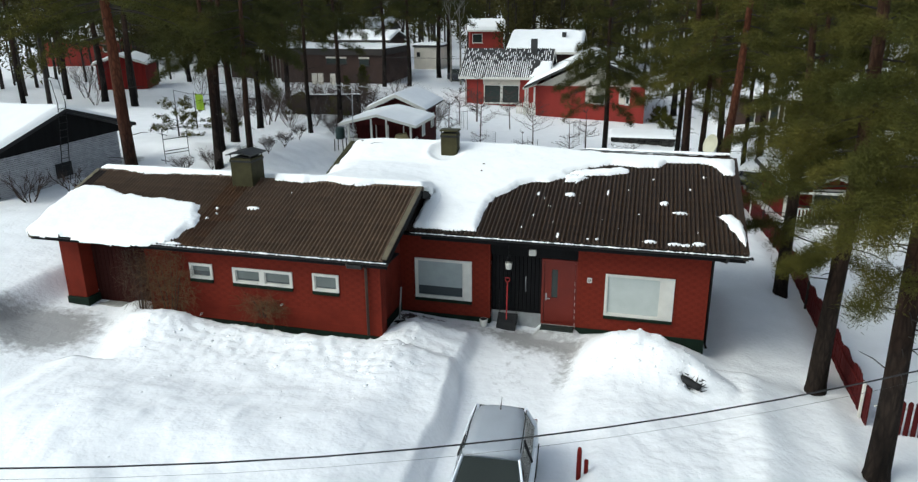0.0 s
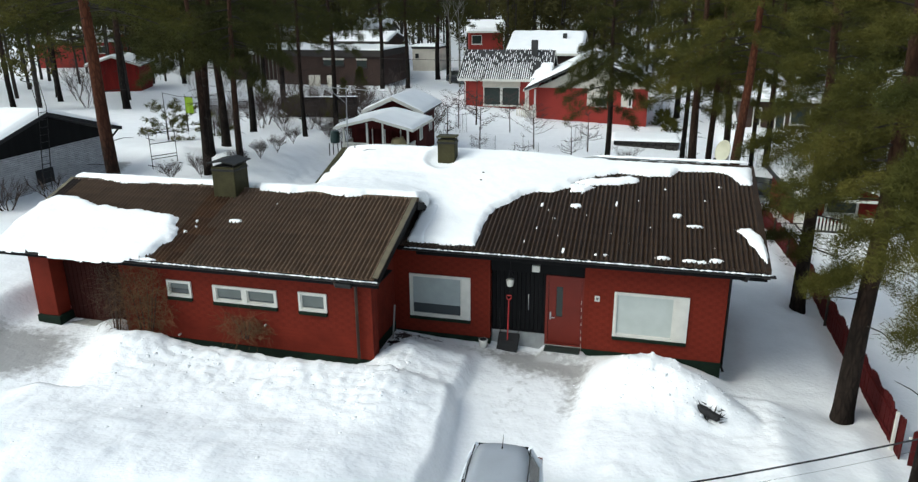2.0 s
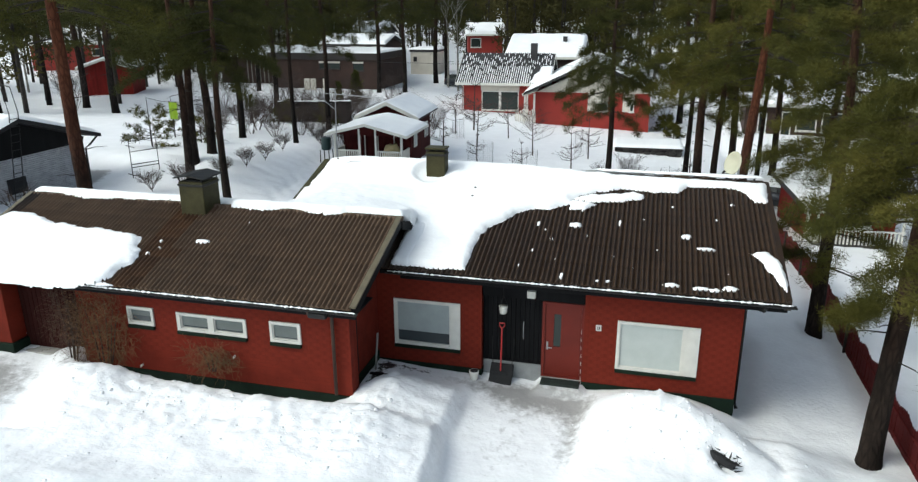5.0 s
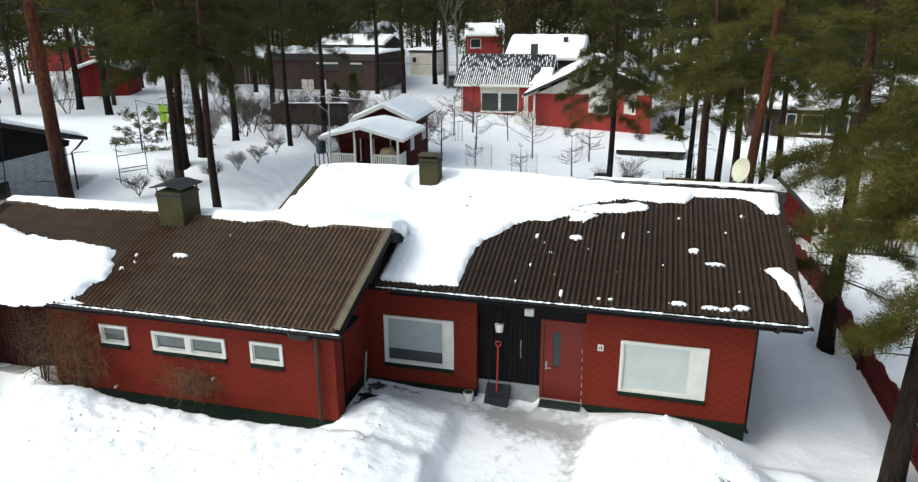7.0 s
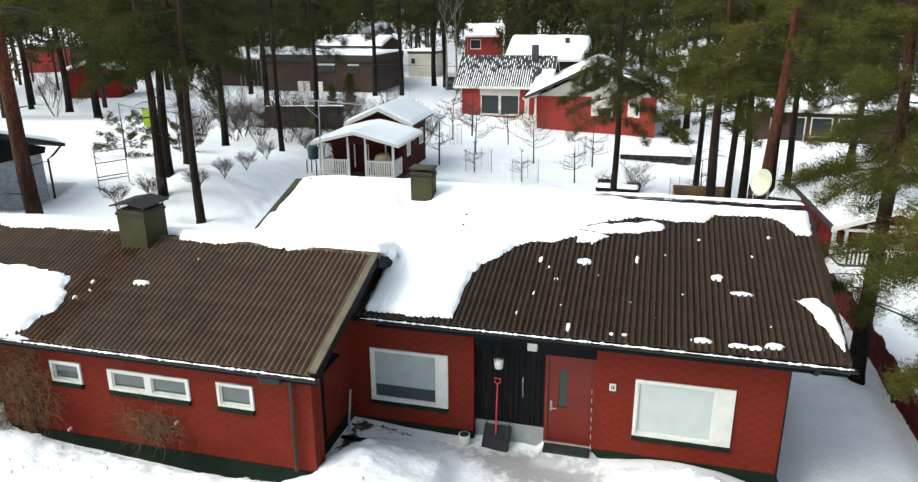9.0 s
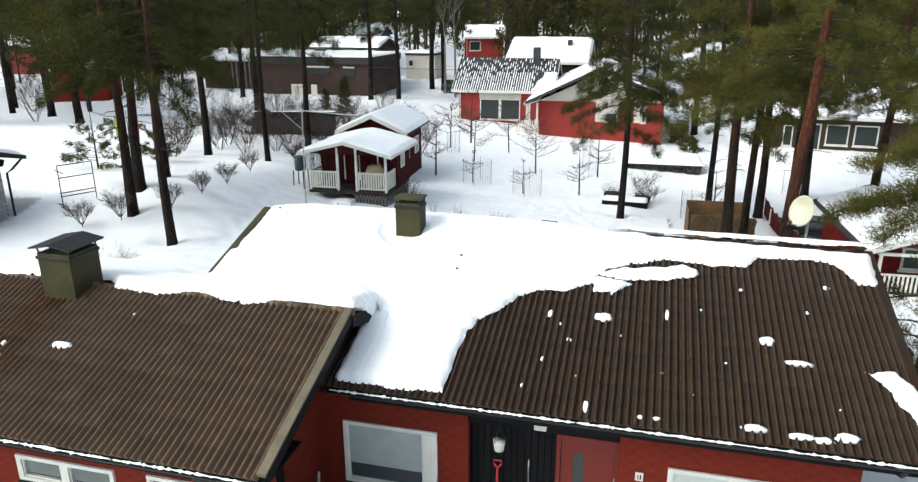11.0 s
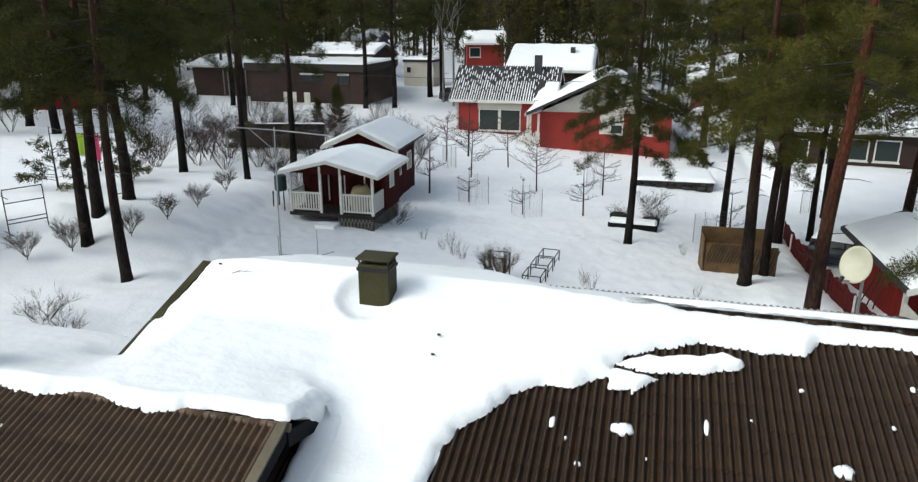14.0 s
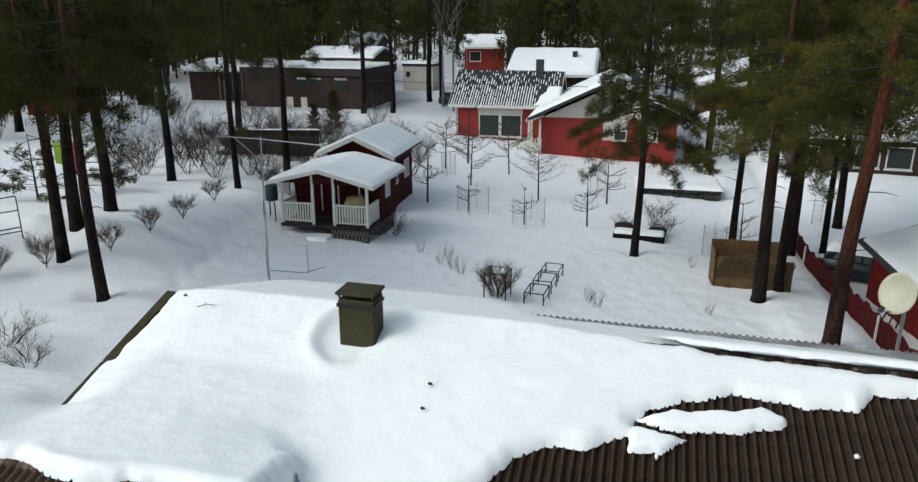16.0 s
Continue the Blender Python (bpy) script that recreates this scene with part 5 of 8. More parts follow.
def forest(name, label, spots, seed):
    """A far wood as one mass: thin trunks and brushes of coarse needles."""
    rng = np.random.default_rng(seed)
    cen, axs = [], []
    wood = bmesh.new()
    for x, y, h, low in spots:
        z = float(base_height(np.array([x]), np.array([y]))[0])
        tube([(x, y, z - 0.5), (x + rng.uniform(-0.4, 0.4), y, z + h * 0.8)], [rng.uniform(0.12, 0.22), 0.06], 5, wood, False)
        for i in range(46):
            k = rng.uniform(0, 1) ** 0.8
            zz = z + h * (low + (1 - low) * k)
            r = 2.4 * (1 - k) ** 0.6 * rng.uniform(0.2, 1) ** 0.5
            a = rng.uniform(0, 6.28)
            cen.append((x + r * math.cos(a), y + r * math.sin(a), zz))
            axs.append((math.cos(a) * 0.5, math.sin(a) * 0.5, 0.2))
    root = thing(name, label, "forest", kind="stuff")
    part("trunks", wood, BARK_GREY, root)
    part("boughs", blades_mesh("boughs", tufts(np.array(cen), np.array(axs), rng, 18, 0.55, 0.17, 0.28), NEEDLE_FAR), NEEDLE_FAR, root)


frng = np.random.default_rng(5)
spots = []
for i in range(620):
    y = frng.uniform(92, 200)
    x = frng.uniform(-1.0, 0.65) * (y * 0.9 + 15)
    spots.append((x, y, frng.uniform(13, 19), frng.uniform(0.0, 0.16)))
forest("far_forest", "dark pine forest beyond the houses", spots, 6)
spots = []
for i in range(110):
    side = frng.uniform(0, 1)
    if side < 0.6:
        x, y = frng.uniform(-85, -42), frng.uniform(25, 90)
    else:
        x, y = frng.uniform(18, 60), frng.uniform(25, 90)
    spots.append((x, y, frng.uniform(14, 18), frng.uniform(0.30, 0.48) if -42 < x < 40 else frng.uniform(0.08, 0.30)))
for i in range(150):
    y = frng.uniform(70, 95)
    x = frng.choice((frng.uniform(-75, -36), frng.uniform(-17, 45)))
    spots.append((x, y, frng.uniform(13, 17), frng.uniform(0.02, 0.20) if x > -6 else frng.uniform(0.10, 0.35)))
forest("side_forest", "pines standing among the far plots", spots, 7)


def bare_shrub(seed, height, stems, spread, mat, name, label, category, trunk=0.0, group="", r0=0.012, levels=3, kids=4, wild=0.8):
    """A leafless shrub or small tree of forking twigs."""
    rng = random.Random(seed)
    bm = bmesh.new()
    root = thing(name, label, category, group=group)

    def grow(p, d, ln, r, level):
        mid = p + d * ln * 0.5 + Vector((rng.uniform(-1, 1), rng.uniform(-1, 1), 0)) * ln * 0.11
        end = p + d * ln + Vector((0, 0, 0.04 * ln))
        tube([p, mid, end], [r, r * 0.8, r * 0.55], 4 if level < 2 else 3, bm, False)
        if level >= levels:
            return
        for k in range(kids):
            f = rng.uniform(0.35, 1.0)
            q = p.lerp(end, f)
            nd = (d + Vector((rng.uniform(-1, 1), rng.uniform(-1, 1), rng.uniform(-0.25, 0.7))) * wild).normalized()
            grow(q, nd, ln * rng.uniform(0.45, 0.7), r * 0.55, level + 1)
    if trunk:
        tube([(0, 0, -0.2), (0.02, 0.01, trunk * 0.6), (0.0, 0.03, trunk)], [r0 * 2.4, r0 * 2.0, r0 * 1.7], 6, bm, False)
    for s in range(stems):
        a = s * math.tau / stems + rng.uniform(-0.4, 0.4)
        d = Vector((math.cos(a) * spread, math.sin(a) * spread, 1)).normalized()
        o = Vector((math.cos(a) * 0.04, math.sin(a) * 0.04, trunk - (0.12 if not trunk else 0.05)))
        grow(o, d, height * rng.uniform(0.4, 0.55), r0, 1)
    tagged(part("twig_wood", bm, mat, root), kind="stuff")
    return root


def orchard_tree(seed, height, reach, name, label, limbs=16):
    """A bare young fruit tree: one upright stem with level, forking twigs."""
    rng = random.Random(seed)
    root = thing(name, label, "tree")
    stem, twigs = bmesh.new(), bmesh.new()
    lean = Vector((rng.uniform(-0.08, 0.08), rng.uniform(-0.08, 0.08), 0))
    tube([(0, 0, -0.2), lean * 0.5 + Vector((0, 0, height * 0.4)), lean + Vector((0, 0, height * 0.8)), lean * 1.2 + Vector((0, 0, height))], [0.045, 0.036, 0.018, 0.005], 6, stem, False)
    for i in range(limbs):
        k = rng.uniform(0.30, 0.95)
        a = i * 2.4 + rng.uniform(-0.4, 0.4)
        ln = reach * (1.15 - 0.75 * k) * rng.uniform(0.7, 1.15)
        p = lean * k + Vector((0, 0, height * k))
        d = Vector((math.cos(a), math.sin(a), rng.uniform(0.05, 0.45))).normalized()
        mid, end = p + d * ln * 0.5, p + d * ln + Vector((0, 0, 0.12 * ln))
        tube([p, mid, end], [0.014, 0.010, 0.004], 4, twigs, False)
        for j in range(7):
            q = p.lerp(mid, 0.3 + j * 0.1).lerp(end, j / 7)
            e = (d + Vector((rng.uniform(-1, 1), rng.uniform(-1, 1), rng.uniform(-0.3, 0.9))) * 0.9).normalized() * ln * rng.uniform(0.2, 0.45)
            tube([q, q + e * 0.55 + Vector((0, 0, rng.uniform(-0.03, 0.05))), q + e], [0.007, 0.005, 0.002], 3, twigs, False)
            for m in range(2):
                g = q + e * rng.uniform(0.3, 0.9)
                h = Vector((rng.uniform(-1, 1), rng.uniform(-1, 1), rng.uniform(-0.2, 1))).normalized() * ln * 0.16
                tube([g, g + h], [0.005, 0.002], 3, twigs, False)
    part("stem", stem, TWIG, root)
    tagged(part("twig_wood", twigs, TWIG, root), kind="stuff")
    return root


def scatter(src, spots, group):
    for i, (x, y, s, a) in enumerate(spots):
        m = pose(x, y, ground_at(x, y) - 0.05, 0, 0, a) @ Matrix.Diagonal((s, s, s, 1))
        if i == 0:
            src.matrix_basis = m
            tagged(src, group=group)
        else:
            tagged(copy_thing(src, m), group=group)


hedge = bare_shrub(21, 1.1, 12, 0.55, TWIG, "bare_shrub", "round leafless garden shrub standing in snow", "shrub", trunk=0.22, r0=0.009, levels=4, kids=5, wild=1.1)
scatter(hedge, [(-16.35, 11.15, 1.0, 0), (-15.5, 12.8, 0.9, 70), (-15.42, 14.6, 0.9, 140), (-15.65, 16.7, 0.9, 200), (-16.25, 19.55, 0.9, 260), (-16.1, 23.7, 1.0, 20), (-15.4, 25.5, 1.0, 100),
                (-18.64, 30.4, 1.2, 160), (-20.4, 29.3, 1.2, 230), (-14.85, 28.9, 1.0, 10), (-20.3, 19.1, 1.0, 300), (-17.1, 10.2, 0.9, 55), (-22.4, 27.5, 1.4, 310), (-24.5, 29.0, 1.4, 12), (-21.5, 25.0, 1.2, 77),
                (-13.3, 31.0, 1.2, 120), (-26.0, 34.0, 1.5, 200), (-23.0, 36.0, 1.5, 30), (-19.8, 37.0, 1.5, 90), (-17.0, 39.0, 1.6, 150)], "leafless shrubs along the garden")
wide = bare_shrub(22, 1.35, 9, 0.9, TWIG, "bare_shrub", "low spreading leafless shrub in snow", "shrub", r0=0.010, levels=4, kids=4, wild=1.0)
scatter(wide, [(-13.6, 7.1, 1.0, 0), (-12.4, 6.4, 0.9, 100), (-9.6, 21.6, 1.25, 50), (0.9, 30.5, 1.3, 0), (1.2, 28.3, 1.2, 90)], "spreading shrubs in the garden")
apple = orchard_tree(23, 2.9, 1.9, "apple_tree", "small bare fruit tree in the snowy garden", 22)
scatter(apple, [(-9.0, 32.65, 1.0, 0), (-5.05, 31.3, 1.0, 80), (-7.6, 36.5, 1.05, 160), (-11.4, 36.0, 1.0, 300)], "bare fruit trees")
sapling = orchard_tree(24, 2.4, 0.95, "young_tree", "slender bare young tree in the garden", 13)
scatter(sapling, [(-10.07, 28.1, 1.25, 0), (-2.2, 27.5, 0.85, 100), (-1.6, 32.0, 0.9, 200), (-7.83, 27.45, 0.6, 30), (-4.93, 26.3, 0.6, 60), (-10.5, 38.0, 1.2, 0), (4.3, 26.0, 0.8, 100)], "bare young trees")
thicket = bare_shrub(31, 2.6, 13, 0.55, TWIG, "bare_shrub", "dense brown leafless thicket under the pines", "shrub", r0=0.014, levels=4, kids=4, wild=1.15)
scatter(thicket, [(-19.2, 24.2, 1.0, 0), (-18.2, 25.6, 0.9, 60), (-16.6, 24.6, 0.8, 130), (-15.2, 24.0, 0.8, 200), (-20.6, 26.8, 1.1, 250), (-18.9, 28.2, 1.1, 300), (-16.2, 28.6, 1.0, 20), (-14.4, 30.4, 1.1, 90), (-12.6, 33.2, 1.0, 170), (-22.6, 30.6, 1.2, 220), (-22.4, 23.4, 1.0, 40), (-23.8, 25.6, 1.1, 15), (-21.2, 21.0, 0.9, 140), (-17.6, 30.0, 1.0, 280), (-19.6, 33.4, 1.0, 33), (-17.2, 33.8, 0.9, 71), (-15.6, 32.0, 0.8, 99), (-14.6, 34.6, 0.9, 210), (-16.4, 36.6, 1.0, 12), (-18.8, 36.0, 1.1, 45), (-21.0, 35.0, 1.1, 160), (-13.2, 36.8, 0.9, 300), (-15.2, 39.2, 1.0, 80), (-20.2, 39.5, 1.1, 190), (-23.4, 38.4, 1.2, 250)], "thicket under the pines")
russet = bare_shrub(32, 1.45, 30, 0.55, TWIG_BROWN, "bare_shrub", "dense russet bush inside a metal frame", "shrub", r0=0.010, levels=4, kids=4)
scatter(russet, [(-3.95, 15.7, 1.1, 0)], "russet bush")
tubbed = bare_shrub(33, 1.15, 12, 0.6, TWIG, "bare_shrub", "twiggy leafless bush growing in a tub", "shrub", r0=0.009, levels=4, kids=4)
scatter(tubbed, [(-0.55, 27.6, 1.0, 0), (0.95, 27.5, 1.0, 120)], "bushes in tubs")
weeds = bare_shrub(25, 1.25, 11, 0.28, TWIG, "dry_stalks", "thin dry stalks poking out of the snow", "plant", r0=0.005, levels=2, kids=3)
scatter(weeds, [(-6.0, 17.9, 1.0, 0), (-5.6, 17.5, 0.9, 80), (-6.6, 18.4, 0.8, 10), (-0.9, 16.2, 0.9, 60), (-1.2, 16.5, 0.7, 160), (2.2, 24.1, 0.4, 0), (2.3, 14.9, 0.5, 0), (2.46, 17.1, 0.7, 30), (2.24, 22.9, 0.7, 110), (-1.2, 16.9, 0.8, 200), (-7.7, 19.6, 0.8, 70), (-6.5, 19.2, 0.9, 150)], "dry stalks in the snow")
birch = bare_shrub(26, 9.0, 1, 0.02, BIRCH, "birch_tree", "tall leafless birch with white bark", "tree", trunk=5.0, r0=0.05, levels=3, kids=5)
scatter(birch, [(-19.0, 62.0, 1.0, 0), (-17.4, 60.0, 1.0, 90), (2.5, 80.0, 1.3, 0), (-60.0, 48.0, 1.0, 30)], "birches")


def wall_climber(label, cx, cz, rx, rz, count, mat, seed, foot):
    """A tangle of thin leafless shoots trained against the annex wall."""
    rng = random.Random(seed)
    root = thing("climbing_shrub", label, "shrub", (cx, AY - 0.10, cz))
    stems, shoots = bmesh.new(), bmesh.new()
    for i in range(5):
        x = rng.uniform(-0.5, 0.5) * rx
        pts = [(x * 0.4, -0.05, foot - cz), (x * 0.7, 0.0, (foot - cz) * 0.45), (x, 0.02, 0.1 * rz), (x * 1.5, 0.0, rz * rng.uniform(0.4, 0.95))]
        tube(pts, [0.018, 0.014, 0.010, 0.004], 5, stems, False)
    for i in range(count):
        a, k = rng.uniform(0, 6.28), rng.uniform(0, 1) ** 0.6
        p = Vector((rx * k * math.cos(a), rng.uniform(-0.16, 0.05), rz * k * math.sin(a)))
        d = Vector((rng.uniform(-1, 1), rng.uniform(-0.3, 0.3), rng.uniform(-0.6, 1)))
        pts = [p]
        for j in range(4):
            d = (d + Vector((rng.uniform(-1, 1), rng.uniform(-0.6, 0.3), rng.uniform(-1, 0.8))) * 0.7).normalized()
            p = p + d * rng.uniform(0.06, 0.15)
            p.y = min(p.y, 0.07)
            pts.append(p)
        tube(pts, [0.0042, 0.0038, 0.0032, 0.0025, 0.0015], 3, shoots, False)
    part("stem", stems, TWIG, root)
    tagged(part("twig_wood", shoots, mat, root), kind="stuff")


wall_climber("leafless russet climber trained up the annex wall", -8.95, 1.62, 0.72, 0.90, 620, TWIG_RED, 27, 0.75)
wall_climber("small leafless russet climber below the annex windows", -6.35, 1.22, 0.62, 0.30, 240, TWIG_RED, 28, 0.95)
wall_climber("brown leafless shrub at the garage corner", -9.75, 1.60, 0.45, 1.0, 320, TWIG_BROWN, 29, 0.75)
side_bush = bare_shrub(28, 2.0, 6, 0.6, TWIG, "bare_shrub", "dark bare shrub before the white brick house", "shrub", r0=0.03, kids=4)
scatter(side_bush, [(-17.3, 4.6, 1.0, 0), (-19.6, 4.4, 0.9, 90), (-21.0, 2.5, 1.0, 200)], "shrubs before the white house")
far_shrub = bare_shrub(29, 4.5, 6, 0.35, TWIG, "bare_bush", "tall leafless bush at the edge of a plot", "bush", r0=0.022, levels=4, kids=4, wild=1.05)
scatter(far_shrub, [(-21.3, 26.0, 0.9, 0), (-20.8, 24.4, 0.8, 70), (-25.0, 39.0, 0.9, 33), (-28.0, 43.0, 1.0, 66), (-22.0, 43.0, 0.9, 99), (-18.6, 44.0, 0.8, 122), (-31.0, 47.0, 1.0, 5), (-38.5, 44.0, 1.0, 140), (-41.0, 33.0, 1.1, 200), (-48.0, 40.0, 1.3, 10), (-33.0, 41.0, 1.0, 90), (-21.0, 49.0, 0.9, 180), (12.0, 44.0, 0.8, 0), (3.2, 47.5, 0.6, 0)], "leafless bushes between the plots")


def evergreen(seed, height, width, sparse, label, name="evergreen_shrub"):
    """A low evergreen: forking stems with brushes of needles and open gaps."""
    rng = np.random.default_rng(seed)
    root = thing(name, label, "shrub")
    wood = bmesh.new()
    cen, axs = [], []
    for i in range(int(26 * sparse)):
        a, k = rng.uniform(0, 6.28), rng.uniform(0.05, 0.95)
        r = width * (1 - k) ** 0.5 * rng.uniform(0.6, 1.1)
        p0 = Vector((0.03 * math.cos(a), 0.03 * math.sin(a), height * k * 0.75))
        p1 = Vector((r * math.cos(a), r * math.sin(a), height * k * 0.95 + rng.uniform(-0.05, 0.1)))
        tube([p0, p0.lerp(p1, 0.5) + Vector((0, 0, 0.06)), p1], [0.014, 0.009, 0.004], 3, wood, False)
        for j in range(9):
            f = 0.35 + 0.65 * j / 8
            cen.append(p0.lerp(p1, f) + Vector(rng.uniform(-0.10, 0.10, 3)))
            axs.append((p1 - p0).normalized())
    tube([(0, 0, -0.3), (0, 0, height * 0.85)], [0.05, 0.012], 6, wood, False)
    tagged(part("branch_wood", wood, BARK_GREY, root), kind="stuff")
    part("needles", blades_mesh("needles", tufts(np.array([tuple(c) for c in cen]), np.array([tuple(a) for a in axs]), rng, 16, 0.17, 0.032), NEEDLE), NEEDLE, root)
    return root


fir = evergreen(35, 3.3, 0.75, 2.2, "narrow dark conifer standing between the plots", "young_conifer")
scatter(fir, [(-23.2, 46.5, 1.0, 0), (-24.4, 45.4, 0.7, 90)], "young conifers between the plots")
young = evergreen(31, 2.9, 1.6, 0.6, "young pine with sparse drooping boughs in the snow", "young_pine")
scatter(young, [(-21.6, 16.4, 1.0, 0), (-20.6, 19.0, 0.8, 130), (-23.6, 21.0, 0.9, 40)], "young pines between the trunks")
low_green = evergreen(32, 1.25, 0.9, 0.9, "low dark evergreen shrub weighed down with snow")
scatter(low_green, [(-21.9, 30.9, 1.3, 0), (-19.0, 31.0, 0.9, 200), (3.3, 45.6, 0.9, 60), (3.9, 43.0, 0.8, 200)], "evergreen shrubs between the plots")


# ---- neighbouring buildings ----
def snow_cap(parent, x0, x1, y0, y1, ridge_axis, z_eave, rise, depth, seed, slope_only=0):
    """A pillow of snow over a gable or flat roof, as its own thing."""
    step = max(0.12, (x1 - x0) / 60)
    x, y = np.meshgrid(np.linspace(x0, x1, max(8, int((x1 - x0) / step))), np.linspace(y0, y1, max(8, int((y1 - y0) / step))))
    e = np.minimum.reduce([x - x0, x1 - x, y - y0, y1 - y])
    cx_, cy_ = (x0 + x1) / 2, (y0 + y1) / 2
    roof = z_eave + rise * (1 - (np.abs(x - cx_) / ((x1 - x0) / 2) if ridge_axis == "y" else np.abs(y - cy_) / ((y1 - y0) / 2)))
    z = roof + depth * np.sqrt(np.clip(e / 0.22, 0, 1)) * (1 + 0.12 * fbm(x * 1.2, y * 1.2, seed, 3)) - np.where(e <= 0, 0.02, 0)
    if rise:
        soft = np.abs(x - cx_) if ridge_axis == "y" else np.abs(y - cy_)
        z = z - 0.35 * rise / ((x1 - x0) / 2 if ridge_axis == "y" else (y1 - y0) / 2) * np.clip(0.8 - soft, 0, 1) ** 2
    ids = np.arange(x.size).reshape(x.shape)
    q = np.stack([ids[:-1, :-1], ids[:-1, 1:], ids[1:, 1:], ids[1:, :-1]], -1).reshape(-1, 4)
    ob = new("roof_snow", raw("roof_snow", np.stack([x, y, z], -1).reshape(-1, 3).tolist(), q.tolist(), ROOF_SNOW, True))
    ob.matrix_basis = parent.matrix_basis.copy()
    return tagged(ob, "smooth white snow lying on a neighbouring roof", "snow", kind="stuff")


def pane_window(parent, x0, x1, z0, z1, y, bars=1, frame_mat=None, pane_mat=None):
    w = part("window", wall_with_holes(x0, x1, y - 0.05, y + 0.05, z0, z1, [(x0 + 0.08 + i * (x1 - x0 - 0.08) / bars, x0 + (i + 1) * (x1 - x0 - 0.08) / bars, z0 + 0.08, z1 - 0.08) for i in range(bars)]), frame_mat or WHITE_PAINT, parent)
    part("pane", box(x0 + 0.04, x1 - 0.04, y + 0.0, y + 0.02, z0 + 0.04, z1 - 0.04), pane_mat or PANE_FAR, w)
    part("sill", box(x0 - 0.05, x1 + 0.05, y - 0.12, y + 0.04, z0 - 0.06, z0, 0.005), frame_mat or WHITE_PAINT, w)
    return w


def gable_house(name, label, category, at, turn, w, d, h, axis, rise, over, wall_mat, roof_mat, gable_mat, windows=(), snow=0.25, seed=1.0, sink=0.8, fascia=None, side=(), snow_in=0.0, porch=0.0, window_mat=None):
    """Walls w wide and d deep with the front on local y = 0, and a pitched or flat roof."""
    b = thing(name, label, category, at, turn)
    t = 0.2
    holes = [(a - w / 2, c - w / 2, e, f) for a, c, e, f in windows]
    part("wall", wall_with_holes(-w / 2, w / 2, 0, t, -sink, h, [(x0 + 0.05, x1 - 0.05, z0 + 0.05, z1 - 0.05) for x0, x1, z0, z1 in holes]), wall_mat, b)
    part("wall", box(-w / 2, w / 2, d - t, d, -sink, h), wall_mat, b)
    part("wall", box(-w / 2, -w / 2 + t, t, d - t, -sink, h), wall_mat, b)
    right = part("wall", box(w / 2 - t, w / 2, t, d - t, -sink, h), wall_mat, b)
    for x0, x1, z0, z1 in holes:
        pane_window(b, x0, x1, z0, z1, 0.0, max(1, round((x1 - x0) / 1.1)), window_mat)
    for y0, y1, z0, z1 in side:
        f = part("window", box(w / 2 - 0.02, w / 2 + 0.04, y0, y1, z0, z1, 0.01), WHITE_PAINT, b)
        part("pane", box(w / 2 + 0.03, w / 2 + 0.046, y0 + 0.08, y1 - 0.08, z0 + 0.08, z1 - 0.08), PANE_FAR, f)
    th = 0.14
    if axis == "y":
        for ya, yb in ((0.02, t - 0.02), (d - t + 0.02, d - 0.02)):
            part("gable", prism([(-w / 2, h), (w / 2, h), (0, h + rise * w / (w + 2 * over) - 0.04)], ya, yb), gable_mat, b)
        for s in (-1, 1):
            part("roof", prism([(0, h + rise), (s * (w / 2 + over), h), (s * (w / 2 + over), h - th), (0, h + rise - th)], -over - porch, d + over), roof_mat, b)
            part("fascia", prism([(0, h + rise + 0.03), (s * (w / 2 + over + 0.03), h + 0.03), (s * (w / 2 + over + 0.03), h - th - 0.03), (0, h + rise - th - 0.03)], -over - porch - 0.04, -over - porch + 0.002), fascia or WHITE_PAINT, b)
    elif axis == "x" and rise:
        for xa, xb in ((-w / 2 + 0.02, -w / 2 + t - 0.02), (w / 2 - t + 0.02, w / 2 - 0.02)):
            part("gable", prism([(0, h), (d, h), (d / 2, h + rise * d / (d + 2 * over) - 0.04)], xa, xb, "x"), gable_mat, b)
        for s in (-1, 1):
            part("roof", prism([(d / 2, h + rise), (d / 2 + s * (d / 2 + over), h), (d / 2 + s * (d / 2 + over), h - th), (d / 2, h + rise - th)], -w / 2 - over, w / 2 + over, "x"), roof_mat, b)
        part("fascia", box(-w / 2 - over, w / 2 + over, -over - 0.03, -over + 0.002, h - th - 0.06, h + 0.02), fascia or WHITE_PAINT, b)
        for s in (-1, 1):
            for k in (-1, 1):
                xe = k * (w / 2 + over)
                part("fascia", prism([(d / 2, h + rise + 0.03), (d / 2 + s * (d / 2 + over), h + 0.03), (d / 2 + s * (d / 2 + over), h - th - 0.03), (d / 2, h + rise - th - 0.03)], min(xe, xe + k * 0.03), max(xe, xe + k * 0.03), "x"), fascia or WHITE_PAINT, b)
    else:
        part("roof", box(-w / 2 - over, w / 2 + over, -over, d + over, h, h + 0.3, 0.02), roof_mat, b)
    if snow:
        snow_cap(b, -w / 2 - over - 0.03, w / 2 + over + 0.03, -over - 0.03 + snow_in, d + over + 0.03, axis, h + (0.3 if not rise else 0.0), rise, snow, seed)
    return b


